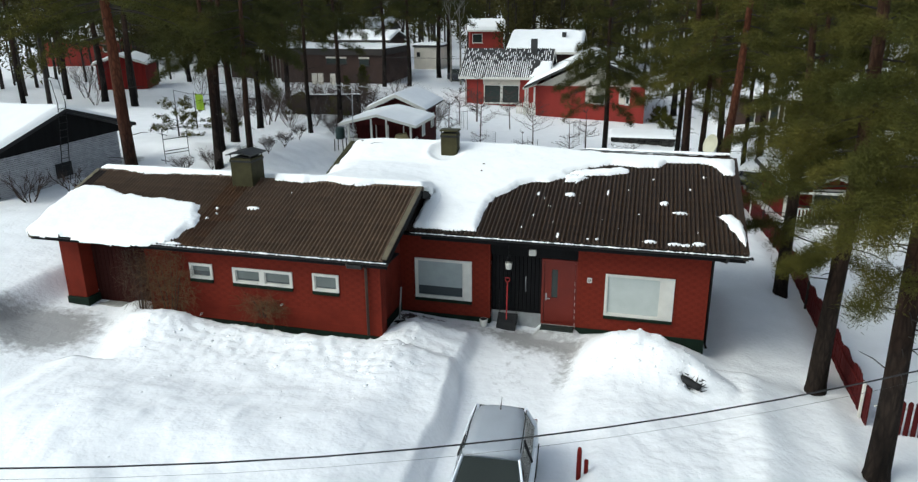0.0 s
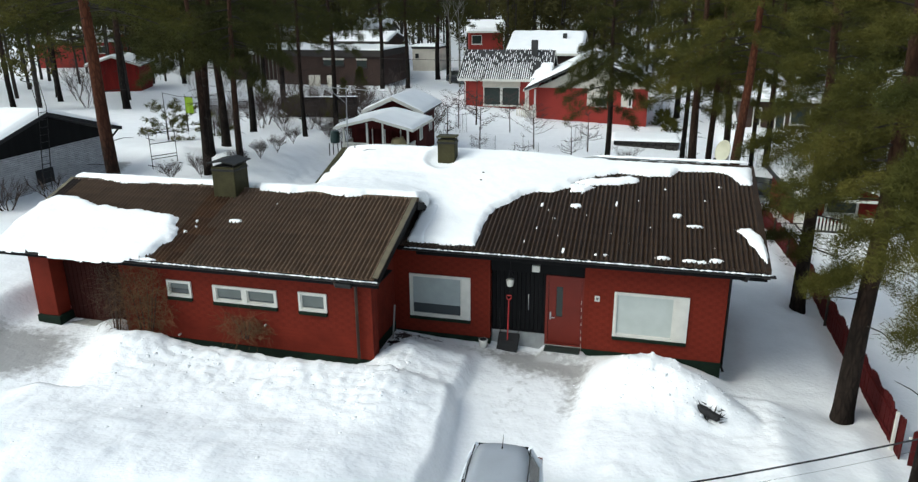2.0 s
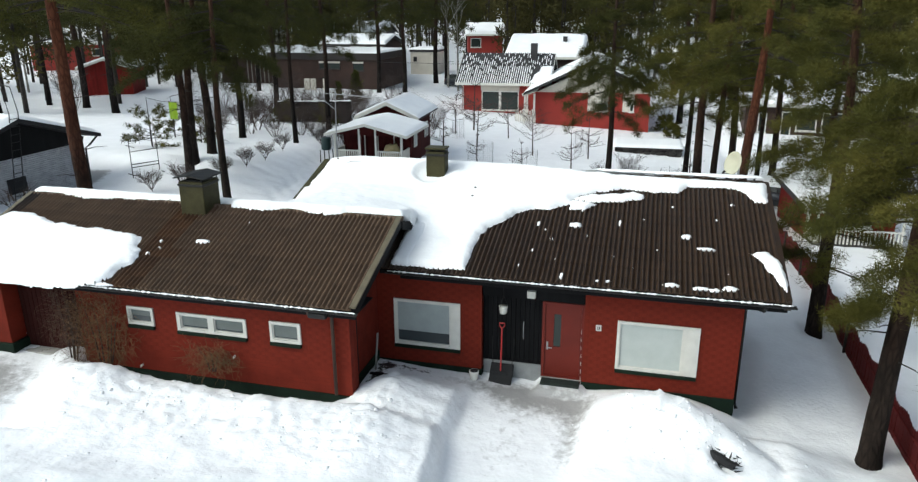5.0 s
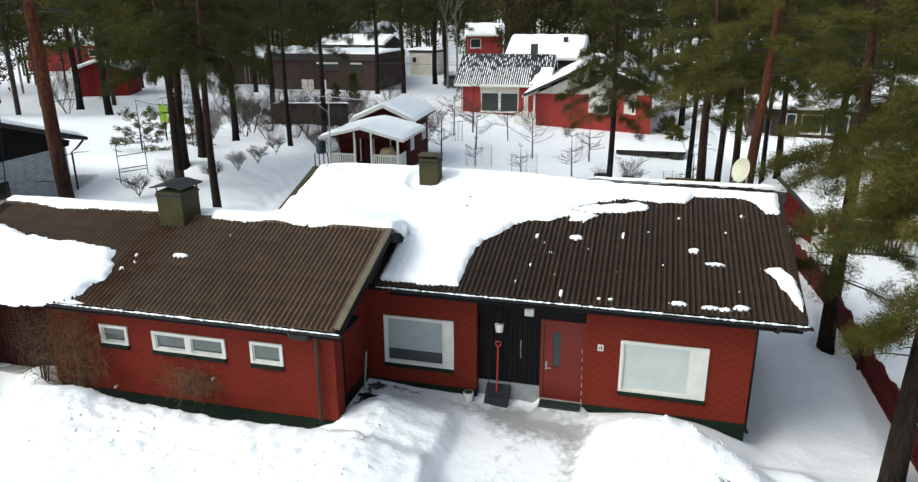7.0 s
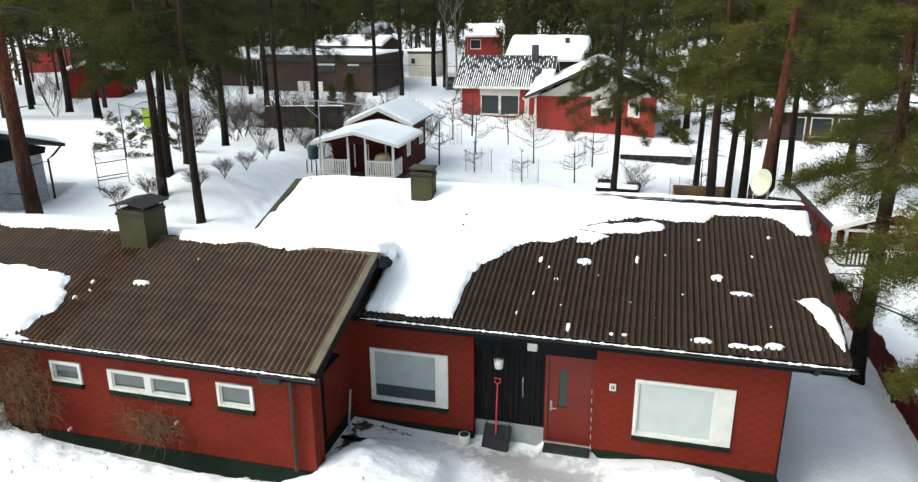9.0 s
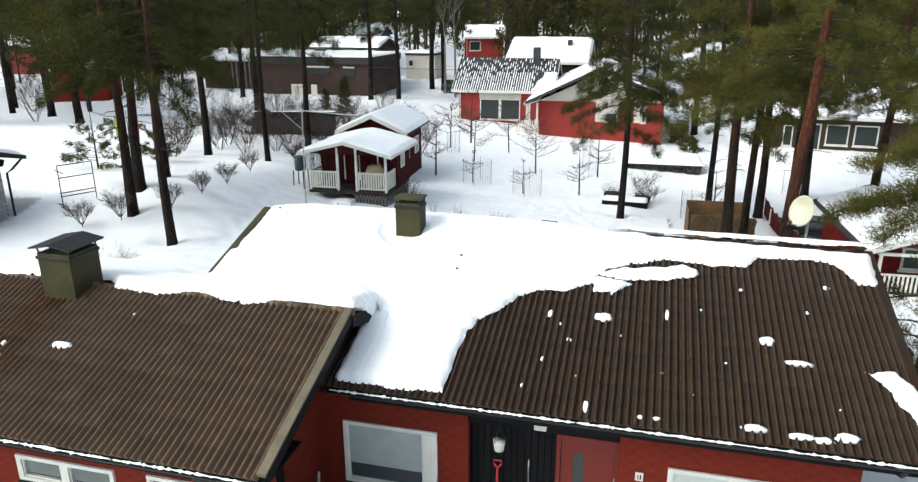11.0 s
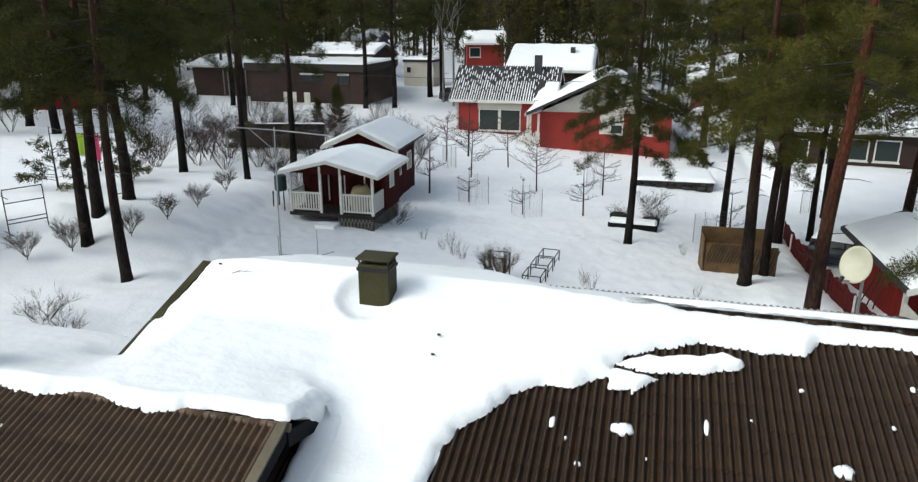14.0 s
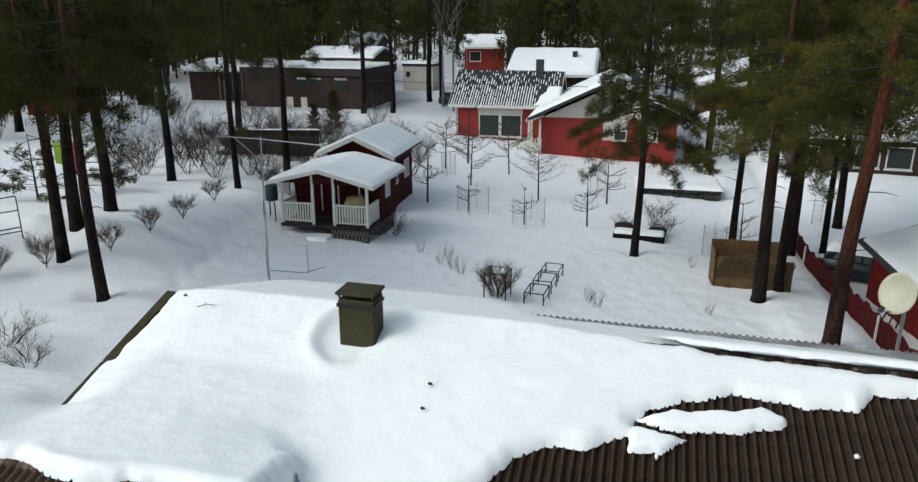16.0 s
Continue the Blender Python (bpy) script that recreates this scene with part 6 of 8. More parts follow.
# sauna cottage with a porch
hut = thing("garden_cottage", "dark red boarded garden cottage with a white-railed porch", "cottage", (-11.66, 19.71, 0.25), 1)
HW, HD, HE, HR = 3.64, 3.42, 1.70, 0.53
for xa, xb, ya, yb in ((-HW / 2, HW / 2, 1.4, 1.52), (-HW / 2, HW / 2, HD - 0.12, HD), (-HW / 2, -HW / 2 + 0.12, 1.52, HD - 0.12), (HW / 2 - 0.12, HW / 2, 1.52, HD - 0.12)):
    part("wall", box(xa, xb, ya, yb, 0.0, HE - 0.04), DARK_RED, hut)
for i in range(19):
    y = 1.52 + i * 0.098
    part("board", box(HW / 2 - 0.01, HW / 2 + 0.018, y, y + 0.086, -0.02, HE - 0.06, 0.004), DARK_RED, hut)
for i in range(28):
    x = -HW / 2 + 0.02 + i * 0.132
    part("board", box(x, x + 0.121, 1.375, 1.41, 0.02, HE - 0.02, 0.004), DARK_RED, hut)
for y in (1.43, HD - 0.06, 0.12):
    part("gable", prism([(-HW / 2, HE - 0.06), (HW / 2, HE - 0.06), (0, HE + HR - 0.12)], y - 0.03, y + 0.03), DARK_RED, hut)
for s in (-1, 1):
    part("roof", prism([(0, HE + HR), (s * (HW / 2 + 0.32), HE), (s * (HW / 2 + 0.32), HE - 0.10), (0, HE + HR - 0.10)], -0.25, HD + 0.3), SLATE, hut)
    part("barge_board", prism([(0, HE + HR + 0.04), (s * (HW / 2 + 0.36), HE + 0.03), (s * (HW / 2 + 0.36), HE - 0.11), (0, HE + HR - 0.10)], -0.29, -0.25), WHITE_PAINT, hut, "white barge board")
    part("eave_board", box(min(s * (HW / 2 + 0.32), s * (HW / 2 + 0.35)), max(s * (HW / 2 + 0.32), s * (HW / 2 + 0.35)), -0.25, HD + 0.3, HE - 0.11, HE + 0.02), WHITE_PAINT, hut)
part("deck", box(-HW / 2 - 0.02, HW / 2 + 0.02, 0.05, 1.4, -0.12, 0.02, 0.01), BARK_GREY, hut, "dark weathered porch deck")
part("floor", box(-HW / 2, HW / 2, 1.52, HD - 0.12, -0.12, 0.02), DARK_RED, hut)
part("base", box(-HW / 2 + 0.1, HW / 2 - 0.1, 1.5, HD - 0.1, -1.0, -0.12), STONE, hut)
for x in (-HW / 2 + 0.05, -0.45, 0.42, HW / 2 - 0.05):
    part("post", box(x - 0.05, x + 0.05, 0.08, 0.18, 0.0, HE - 0.06 + 0.40 * (1 - abs(x) / (HW / 2)), 0.008), WHITE_PAINT, hut)
for xa, xb in ((-HW / 2 + 0.1, -0.5), (0.47, HW / 2 - 0.1)):
    rail = part("railing", box(xa, xb, 0.09, 0.17, 0.80, 0.87, 0.008), WHITE_PAINT, hut)
    part("rail", box(xa, xb, 0.10, 0.16, 0.12, 0.18, 0.006), WHITE_PAINT, rail)
    n = int((xb - xa) / 0.105)
    for i in range(n):
        x = xa + (i + 0.5) * (xb - xa) / n
        part("baluster", box(x - 0.026, x + 0.026, 0.10, 0.14, 0.10, 0.82), WHITE_PAINT, rail)
rail = part("railing", box(HW / 2 - 0.08, HW / 2, 0.18, 1.36, 0.80, 0.87, 0.008), WHITE_PAINT, hut)
for i in range(11):
    y = 0.25 + i * 0.11
    part("baluster", box(HW / 2 - 0.06, HW / 2 - 0.02, y, y + 0.055, 0.08, 0.82), WHITE_PAINT, rail)
rail = part("railing", box(-HW / 2, -HW / 2 + 0.08, 0.18, 1.36, 0.80, 0.87, 0.008), WHITE_PAINT, hut)
for i in range(11):
    y = 0.25 + i * 0.11
    part("baluster", box(-HW / 2 + 0.02, -HW / 2 + 0.06, y, y + 0.055, 0.08, 0.82), WHITE_PAINT, rail)
for x0, x1, y in ((0.30, HW / 2 - 0.02, 0.04),):
    lat = part("lattice", box(x0, x1, y, y + 0.03, -0.58, -0.54), STONE, hut)
    part("panel", box(x0, x1, y + 0.05, y + 0.07, -0.62, -0.12), STONE, lat)
    for i in range(int((x1 - x0) / 0.15)):
        part("slat", tube([(x0 + i * 0.15, y, -0.62), (x0 + i * 0.15 + 0.16, y, -0.12)], 0.018, 4), LATH, lat)
        part("slat", tube([(x0 + i * 0.15 + 0.16, y + 0.01, -0.62), (x0 + i * 0.15, y + 0.01, -0.12)], 0.018, 4), LATH, lat)
for i in range(20):
    y = 0.1 + i * 0.16
    part("slat", tube([(HW / 2 - 0.02, y, -0.75), (HW / 2 - 0.02, y + 0.2, -0.12)], 0.016, 4), LATH, hut)
part("door", box(-0.36, 0.36, 1.34, 1.378, 0.03, 1.62, 0.01), DARK_RED, hut)
for x in (-0.62, 0.10, 0.98):
    part("trim_board", box(x - 0.03, x + 0.03, 1.335, 1.374, 0.25, 1.60, 0.004), WHITE_PAINT, hut)
for y0, y1 in ((2.0, 2.55),):
    f = part("window", box(HW / 2 + 0.01, HW / 2 + 0.05, y0, y1, 0.75, 1.5, 0.008), WHITE_PAINT, hut)
    part("pane", box(HW / 2 + 0.045, HW / 2 + 0.056, y0 + 0.08, y1 - 0.08, 0.83, 1.42), BLIND, f)
part("step", box(-0.5, 0.35, -0.55, 0.05, -0.6, -0.30, 0.03), ROOF_SNOW, hut)
snow_cap(hut, -HW / 2 - 0.33, HW / 2 + 0.33, -0.25, HD + 0.31, "y", HE + 0.03, HR, 0.11, 2.0)
cov = thing("covered_grill", "grill under a cream canvas cover on the porch", "grill", (-10.62, 20.38, 0.27))
bm = bmesh.new()
bmesh.ops.create_icosphere(bm, subdivisions=3, radius=0.42)
for v in bm.verts:
    f = v.co.z / 0.42
    wide = 1.12 if f < -0.2 else 1.12 - 0.25 * max(0.0, f)
    v.co = Vector((v.co.x * wide, v.co.y * 0.9, (min(1.0, max(-1.0, f * 1.35)) * 0.55 + 0.55) + 0.06 * (v.co.x > 0.2))) * (1 + 0.08 * noise.noise(v.co * 5))
part("cover", bm, CANVAS, cov, smooth=True)
part("frame", box(-0.3, 0.3, -0.2, 0.2, 0.0, 0.12), DARK_METAL, cov)
tub = thing("water_barrel", "dark teal plastic barrel on a stand beside the cottage", "barrel", (-14.25, 20.5, ground_at(-14.25, 20.5)))
part("drum", tube([(0, 0, 0.75), (0, 0, 0.8), (0, 0, 1.35), (0, 0, 1.4)], [0.22, 0.25, 0.25, 0.21], 14), TEAL, tub, smooth=True)
for sx in (-1, 1):
    for sy in (-1, 1):
        part("leg", tube([(sx * 0.26, sy * 0.26, -0.2), (sx * 0.24, sy * 0.24, 0.76)], 0.03, 6), BARK_GREY, tub)

shed = gable_house("garden_shed", "dark red shed with white trim and a thick cap of snow", "shed", (-12.55, 25.39, -0.48), 3, 2.9, 4.07, 2.5, "y", 0.85, 0.42, DARK_RED, SLATE, DARK_RED, snow=0.13, seed=3.0, sink=0.6, side=((0.6, 1.5, 0.9, 1.8), (2.6, 3.4, 0.9, 1.8)))

# neighbour's red house with a cream gable
nb = gable_house("neighbour_house", "red brick house with a cream boarded gable and snowy roof", "house", (-2.41, 44.4, -1.35), 3, 8.86, 9.0, 2.85, "y", 2.55, 0.9, FAR_RED, SLATE, CREAM,
                 windows=((4.78, 5.66, 1.42, 2.12), (7.30, 7.66, 1.42, 2.12)), snow=0.16, seed=4.0, snow_in=0.4, fascia=SLATE)
for xa, xb, za, zb in ((-0.35, 1.25, 2.12, 2.86), (-0.35, 0.33, 1.42, 2.12), (2.35, 3.25, 2.12, 2.86), (2.35, 2.85, 1.42, 2.12)):
    part("cream_panel", box(xa, xb, -0.03, -0.004, za, zb), CREAM, nb)
part("ladder", wall_with_holes(-1.6, -1.15, -0.10, -0.06, 0.2, 2.0, [(-1.54, -1.21, 0.3 + i * 0.3, 0.54 + i * 0.3) for i in range(5)]), FAR_RED, nb)
for i in range(9):
    part("picket", box(-6.1 + i * 0.19, -5.98 + i * 0.19, 0.1, 0.15, 0.2, 1.35 + 0.1 * (i % 2)), WHITE_PAINT, nb)
for x, y in ((-5.35, -0.5), (-5.35, 1.2), (-4.6, -0.5)):
    part("porch_post", box(x, x + 0.14, y, y + 0.14, 0.0, 2.75), WHITE_PAINT, nb)
for i in range(4):
    part("porch_rafter", tube([(-5.45, -0.8 + i * 0.6, 2.62), (-4.35, -0.8 + i * 0.6, 3.0)], 0.05, 4), WHITE_PAINT, nb)
part("gutter", tube([(-5.42, -0.95, 2.74), (-5.42, 4.0, 2.74)], 0.06, 6), WHITE_PAINT, nb)
wing = gable_house("neighbour_wing", "red house wing with a cream window band and dark ribbed roof", "house", (-10.25, 47.9, -0.95), 2, 7.2, 6.2, 2.75, "x", 2.25, 0.5, FAR_RED, SLATE, CREAM,
                   windows=((1.72, 3.30, 0.40, 2.05), (3.36, 4.95, 0.40, 2.05)), snow=0.0)
part("cream_panel", box(-1.95, 1.4, -0.035, -0.004, 2.06, 2.74), CREAM, wing)
part("white_post", box(-0.30, -0.18, -0.08, -0.02, 0.35, 2.06), WHITE_PAINT, wing)
part("downpipe", tube([(-3.55, -0.4, 2.6), (-3.5, -0.08, 2.4), (-3.5, -0.08, 0.0)], 0.05, 6), WHITE_PAINT, wing)
streaks = bmesh.new()
for i in range(42):
    x = -4.02 + i * 0.188
    part("roof_rib", prism([(-0.5, 2.76), (3.1, 5.01), (3.1, 5.07), (-0.5, 2.82)], x, x + 0.075, "x"), SLATE, wing)
    f = 0.0
    while f < 0.97:
        n = min(0.97, f + random.uniform(0.05, 0.30) * (1.25 - f))
        if x < 2.2 or f > 0.35:
            prism([(-0.5 + 3.6 * f, 2.77 + 2.25 * f), (-0.5 + 3.6 * n, 2.77 + 2.25 * n), (-0.5 + 3.6 * n, 2.82 + 2.25 * n), (-0.5 + 3.6 * f, 2.83 + 2.25 * f)], x + 0.078, x + 0.078 + random.uniform(0.045, 0.085), "x", streaks)
        f = n + random.uniform(0.02, 0.18) * (0.35 + 1.9 * f)
tagged(part("snow_streak", streaks, ROOF_SNOW, wing, "broken streaks of snow between the roof ribs"), kind="stuff")
xx, yy = np.meshgrid(np.linspace(2.2, 4.1, 26), np.linspace(-0.52, 1.5, 26))
ee = np.minimum.reduce([xx - 2.2 - 0.5 * (yy + 0.5) + 0.12 * fbm(xx * 3, yy * 3, 1.0, 2), 4.1 - xx, yy + 0.52, 1.5 - yy])
zz = 2.76 + 0.625 * (yy + 0.5) + np.where(ee > 0, 0.02 + 0.13 * np.sqrt(np.clip(ee / 0.2, 0, 1)), -0.1)
ii = np.arange(xx.size).reshape(xx.shape)
wq = np.stack([ii[:-1, :-1], ii[:-1, 1:], ii[1:, 1:], ii[1:, :-1]], -1).reshape(-1, 4)
ws = new("roof_snow", raw("roof_snow", np.stack([xx, yy, zz], -1).reshape(-1, 3).tolist(), wq.tolist(), ROOF_SNOW, True))
ws.matrix_basis = wing.matrix_basis.copy()
tagged(ws, "patch of snow left on the dark ribbed roof", "snow", kind="stuff")
part("chimney", box(2.0, 2.55, 2.3, 2.85, 3.6, 5.9, 0.02), SLATE, wing)
part("chimney", box(1.35, 1.95, 3.0, 3.5, 6.0 - 2.6, 5.75, 0.02), SLATE, nb)
wide_roof = gable_house("neighbour_house", "low house under a broad sheet of snow", "house", (-8.1, 57.0, -1.2), 2, 6.6, 9, 4.6, "x", 1.7, 0.5, BROWN_WALL, SLATE, BROWN_WALL, snow=0.4, seed=6.0)
part("vent", box(1.6, 2.0, 2.0, 2.4, 4.5, 6.4), SLATE, wide_roof)

# flat-roofed brown house
brown = gable_house("brown_house", "flat-roofed dark brown brick house with snow on its roof", "house", (-31.3, 57.5, -0.15), 0, 12.0, 8.4, 3.3, "x", 0.0, 0.25, BROWN_WALL, DARK_FASCIA, BROWN_WALL,
                    windows=((5.5, 7.9, 2.0, 2.75), (9.3, 10.5, 1.85, 2.75)), snow=0.22, seed=7.0, window_mat=DARK_FASCIA)
for xa, xb in ((-0.5, 1.9), (3.3, 4.5)):
    part("window_blind", box(xa, xb, -0.07, -0.052, 2.62, 2.80), CREAM, brown)
part("fascia_band", box(-6.28, 6.28, -0.29, -0.03, 3.0, 3.66, 0.02), DARK_FASCIA, brown)
part("fascia_band", box(6.02, 6.29, -0.02, 8.6, 3.0, 3.66, 0.02), DARK_FASCIA, brown)
for x in (-1.6, -0.9, 0.5):
    part("pale_screen", box(x, x + 0.62, -1.5, -1.42, -0.3, 1.15, 0.03), CREAM, brown)
upper = gable_house("brown_house", "raised brown house with a snow-covered roof and pale eave band", "house", (-31.6, 66.5, -0.3), 0, 7.4, 6.0, 4.25, "x", 0.85, 0.4, BROWN_WALL, SLATE, BROWN_WALL, windows=((0.6, 2.2, 3.65, 4.05), (3.4, 5.2, 3.65, 4.05)), snow=0.3, seed=8.0, fascia=DARK_FASCIA)
part("vent_box", box(-2.6, -1.5, -2.2, -1.4, 3.2, 4.2, 0.02), SLATE, upper)
part("pale_panel", box(2.3, 3.6, -0.05, -0.004, 3.5, 4.1), CREAM, upper)
gable_house("far_house", "far house with a snow-covered roof", "house", (-35.7, 82.0, 0.2), 0, 4.4, 4.5, 4.6, "x", 1.2, 0.4, GREY_MORTAR, SLATE, GREY_MORTAR, snow=0.35, seed=9.0)
garage = gable_house("pale_garage", "pale flat-roofed garage at the end of the lane", "garage", (-26.0, 76.0, -0.3), 0, 3.6, 4.0, 2.9, "x", 0.0, 0.1, CREAM, SLATE, CREAM, snow=0.2, seed=31.0)
part("dark_hatch", box(-1.4, -0.95, -0.06, -0.004, 1.7, 2.3), BLACK_FELT, garage)
porch = gable_house("pale_house", "low house with a pale columned porch under snow", "house", (-41.6, 61.0, -0.15), 6, 7.6, 9.0, 3.1, "x", 0.6, 0.5, BROWN_WALL, SLATE, BROWN_WALL, snow=0.3, seed=10.0)
for i in range(8):
    part("column", box(-0.4 + i * 0.48, -0.31 + i * 0.48, -0.6, -0.5, -0.4, 3.1), LATH, porch)
gable_house("far_house", "far red house with snow on its roof", "house", (-19.8, 84.0, 0.2), 16, 4.6, 5.0, 4.3, "x", 1.2, 0.4, FAR_RED, SLATE, FAR_RED, windows=((0.3, 1.7, 2.6, 3.8),), snow=0.4, seed=11.0)
gable_house("far_house", "far house with a snow-covered roof", "house", (-10.0, 92.0, 0.3), -4, 9.0, 8.0, 4.4, "x", 1.5, 0.5, CREAM, SLATE, CREAM, snow=0.45, seed=12.0)
gable_house("far_house", "far brick house with snow on its roof", "house", (7.0, 63.0, -0.6), -6, 6.0, 8.0, 3.0, "x", 1.0, 0.4, RUST_BRICK, SLATE, RUST_BRICK, snow=0.4, seed=13.0, sink=2.0)
gable_house("far_house", "far house with a snow-covered roof", "house", (12.0, 74.0, -0.8), 5, 12.0, 9.0, 3.8, "x", 1.6, 0.5, CREAM, SLATE, CREAM, snow=0.4, seed=14.0)
gable_house("brown_house", "dark brown house with white windows under snow", "house", (15.0, 42.0, -1.7), -4, 12.5, 8.0, 3.0, "x", 1.7, 0.6, BROWN_WALL, SLATE, BROWN_WALL,
            windows=((0.9, 1.5, 0.9, 2.3), (2.45, 3.15, 0.4, 2.45), (3.45, 4.8, 1.1, 2.45), (5.1, 6.5, 1.1, 2.45)), snow=0.3, seed=15.0)
# left plots
gable_house("red_shed", "small red shed with white corner boards and snowy roof", "shed", (-49.9, 47.5, -0.25), 24, 4.7, 5.0, 2.7, "y", 0.9, 0.3, RED_WOOD, SLATE, RED_WOOD, snow=0.2, seed=16.0)
gable_house("red_house", "long red house under snow behind the shed", "house", (-76.0, 72.0, 0.35), 22, 10.0, 8.0, 3.1, "x", 1.2, 0.5, FAR_RED, SLATE, FAR_RED, windows=((8.0, 9.2, 1.4, 2.4),), snow=0.4, seed=17.0)
gable_house("far_house", "far house with a snow-covered roof", "house", (-86.0, 86.0, 0.6), 14, 14.0, 9.0, 3.6, "x", 1.4, 0.5, BROWN_WALL, SLATE, BROWN_WALL, snow=0.4, seed=18.0)
gable_house("far_house", "far house with a snow-covered roof", "house", (-52.0, 88.0, 0.6), 4, 14.0, 9.0, 3.8, "x", 1.2, 0.5, CREAM, SLATE, CREAM, snow=0.4, seed=19.0)

# white brick house beside the annex
WX = -20.8
white = thing("white_brick_house", "white brick house with a black gable and snowy roof", "house", (WX, 7.6, 0.0))
part("wall", box(-11.0, -0.02, -3.4, 3.3, 0.2, 2.78), GREY_MORTAR, white)
verts, faces = [], []
cube_f = [(0, 1, 2, 3), (7, 6, 5, 4), (0, 4, 5, 1), (1, 5, 6, 2), (2, 6, 7, 3), (3, 7, 4, 0)]
for r in range(32):
    for q in range(30):
        y0 = -3.4 + q * 0.226 + (0.113 if r % 2 else 0)
        y1, z0 = min(y0 + 0.204, 3.3), 0.3 + r * 0.0765
        if y0 > 3.25:
            continue
        k = len(verts)
        a, b_ = -0.02, random.uniform(0.004, 0.012)
        verts += [(a, y0, z0), (a, y1, z0), (a, y1, z0 + 0.060), (a, y0, z0 + 0.060), (b_, y0, z0), (b_, y1, z0), (b_, y1, z0 + 0.060), (b_, y0, z0 + 0.060)]
        faces += [tuple(i + k for i in f) for f in cube_f]
tagged(part("bricks", raw("bricks", verts, faces, WHITE_BRICK), WHITE_BRICK, white), kind="stuff")
part("gable", prism([(-3.5, 2.74), (3.4, 2.74), (3.5, 2.95), (0.1, 4.02), (-3.6, 2.95)], -0.05, 0.06, "x"), BLACK_WOOD, white, "black boarded gable")
for s in (-1, 1):
    part("roof", prism([(0.1, 4.18), (0.1 + s * 3.95, 3.02), (0.1 + s * 3.95, 2.88), (0.1, 4.04)], -11.2, 0.45, "x"), BLACK_FELT, white)
part("vent_hatch", box(-0.01, 0.05, -0.55, 0.30, 1.42, 2.0, 0.01), BLACK_FELT, white)
part("downpipe", tube([(0.3, 3.95, 2.9), (0.2, 3.6, 2.6), (0.15, 3.4, 2.5), (0.15, 3.4, 0.9)], 0.04, 6), DARK_METAL, white)
lad = part("roof_ladder", tube([(0.3, -0.6, 1.2), (0.4, -0.25, 4.4), (0.2, -0.2, 5.3), (-0.2, -0.2, 5.4)], 0.018, 6), DARK_METAL, white)
part("stile", tube([(0.3, -0.2, 1.2), (0.4, 0.15, 4.4), (0.2, 0.2, 5.3), (-0.2, 0.2, 5.4)], 0.018, 6), DARK_METAL, lad)
for i in range(11):
    z = 1.4 + i * 0.28
    y = -0.6 + 0.35 * (z - 1.2) / 3.2
    part("rung", tube([(0.3 + 0.1 * (z - 1.2) / 3.2, y, z), (0.3 + 0.1 * (z - 1.2) / 3.2, y + 0.4, z)], 0.012, 4), DARK_METAL, lad)
xx, yy = np.meshgrid(np.linspace(-11.2, 0.42, 60), np.linspace(-3.8, 4.0, 50))
ee = np.minimum.reduce([xx + 11.2, 0.42 - xx, yy + 3.8, 4.0 - yy])
zz = 4.18 - np.abs(yy - 0.1) * 0.2937 + 0.16 * np.sqrt(np.clip(ee / 0.2, 0, 1)) * (1 + 0.1 * fbm(xx, yy, 3.0, 3))
ii = np.arange(xx.size).reshape(xx.shape)
wq = np.stack([ii[:-1, :-1], ii[:-1, 1:], ii[1:, 1:], ii[1:, :-1]], -1).reshape(-1, 4)
ws = new("roof_snow", raw("roof_snow", np.stack([xx, yy, zz], -1).reshape(-1, 3).tolist(), wq.tolist(), ROOF_SNOW, True))
ws.matrix_basis = white.matrix_basis.copy()
tagged(ws, "even white snow on the roof of the white brick house", "snow", kind="stuff")

# cottage beyond the fence
cot = gable_house("fence_cottage", "small red cottage with a grey snow-dusted roof and white-railed porch", "cottage", (10.10, 17.1, -1.05), 2.6, 3.3, 5.2, 1.45, "y", 0.75, 0.42, RED_WOOD, SLATE, RED_WOOD, windows=((1.1, 2.4, 0.5, 1.3),), snow=0.0, porch=0.75)
snow_cap(cot, -2.01, 2.01, -1.12, 5.56, "y", 1.472, 0.728, 0.10, 21.0)
for x in (-1.58, 1.52):
    part("post", box(x, x + 0.09, -1.08, -0.99, 0.0, 1.42, 0.006), WHITE_PAINT, cot)
part("corner_board", box(-1.69, -1.55, -0.03, 0.06, -0.2, 1.43, 0.004), WHITE_PAINT, cot)
part("beam", box(-1.65, 1.65, -1.1, -1.02, 1.30, 1.40, 0.006), WHITE_PAINT, cot)
part("deck", box(-1.65, 1.65, -1.1, 0.0, -0.05, 0.08), STONE, cot)
rail = part("railing", box(-1.65, 1.65, -1.1, -1.04, 0.62, 0.68), WHITE_PAINT, cot)
for i in range(24):
    x = -1.63 + i * 0.138
    part("baluster", box(x, x + 0.06, -1.09, -1.05, 0.06, 0.64), WHITE_PAINT, rail)
for i in range(9):
    part("side_baluster", box(-1.65, -1.61, -1.04 + i * 0.115, -0.96 + i * 0.115, 0.06, 0.66), WHITE_PAINT, rail)
for i in range(3):
    part("leaning_pole", tube([(-2.05 - 0.1 * i, 1.2 + 0.3 * i, -0.1), (-1.69, 1.5 + 0.22 * i, 1.3)], 0.025, 5), BARK_GREY, cot)

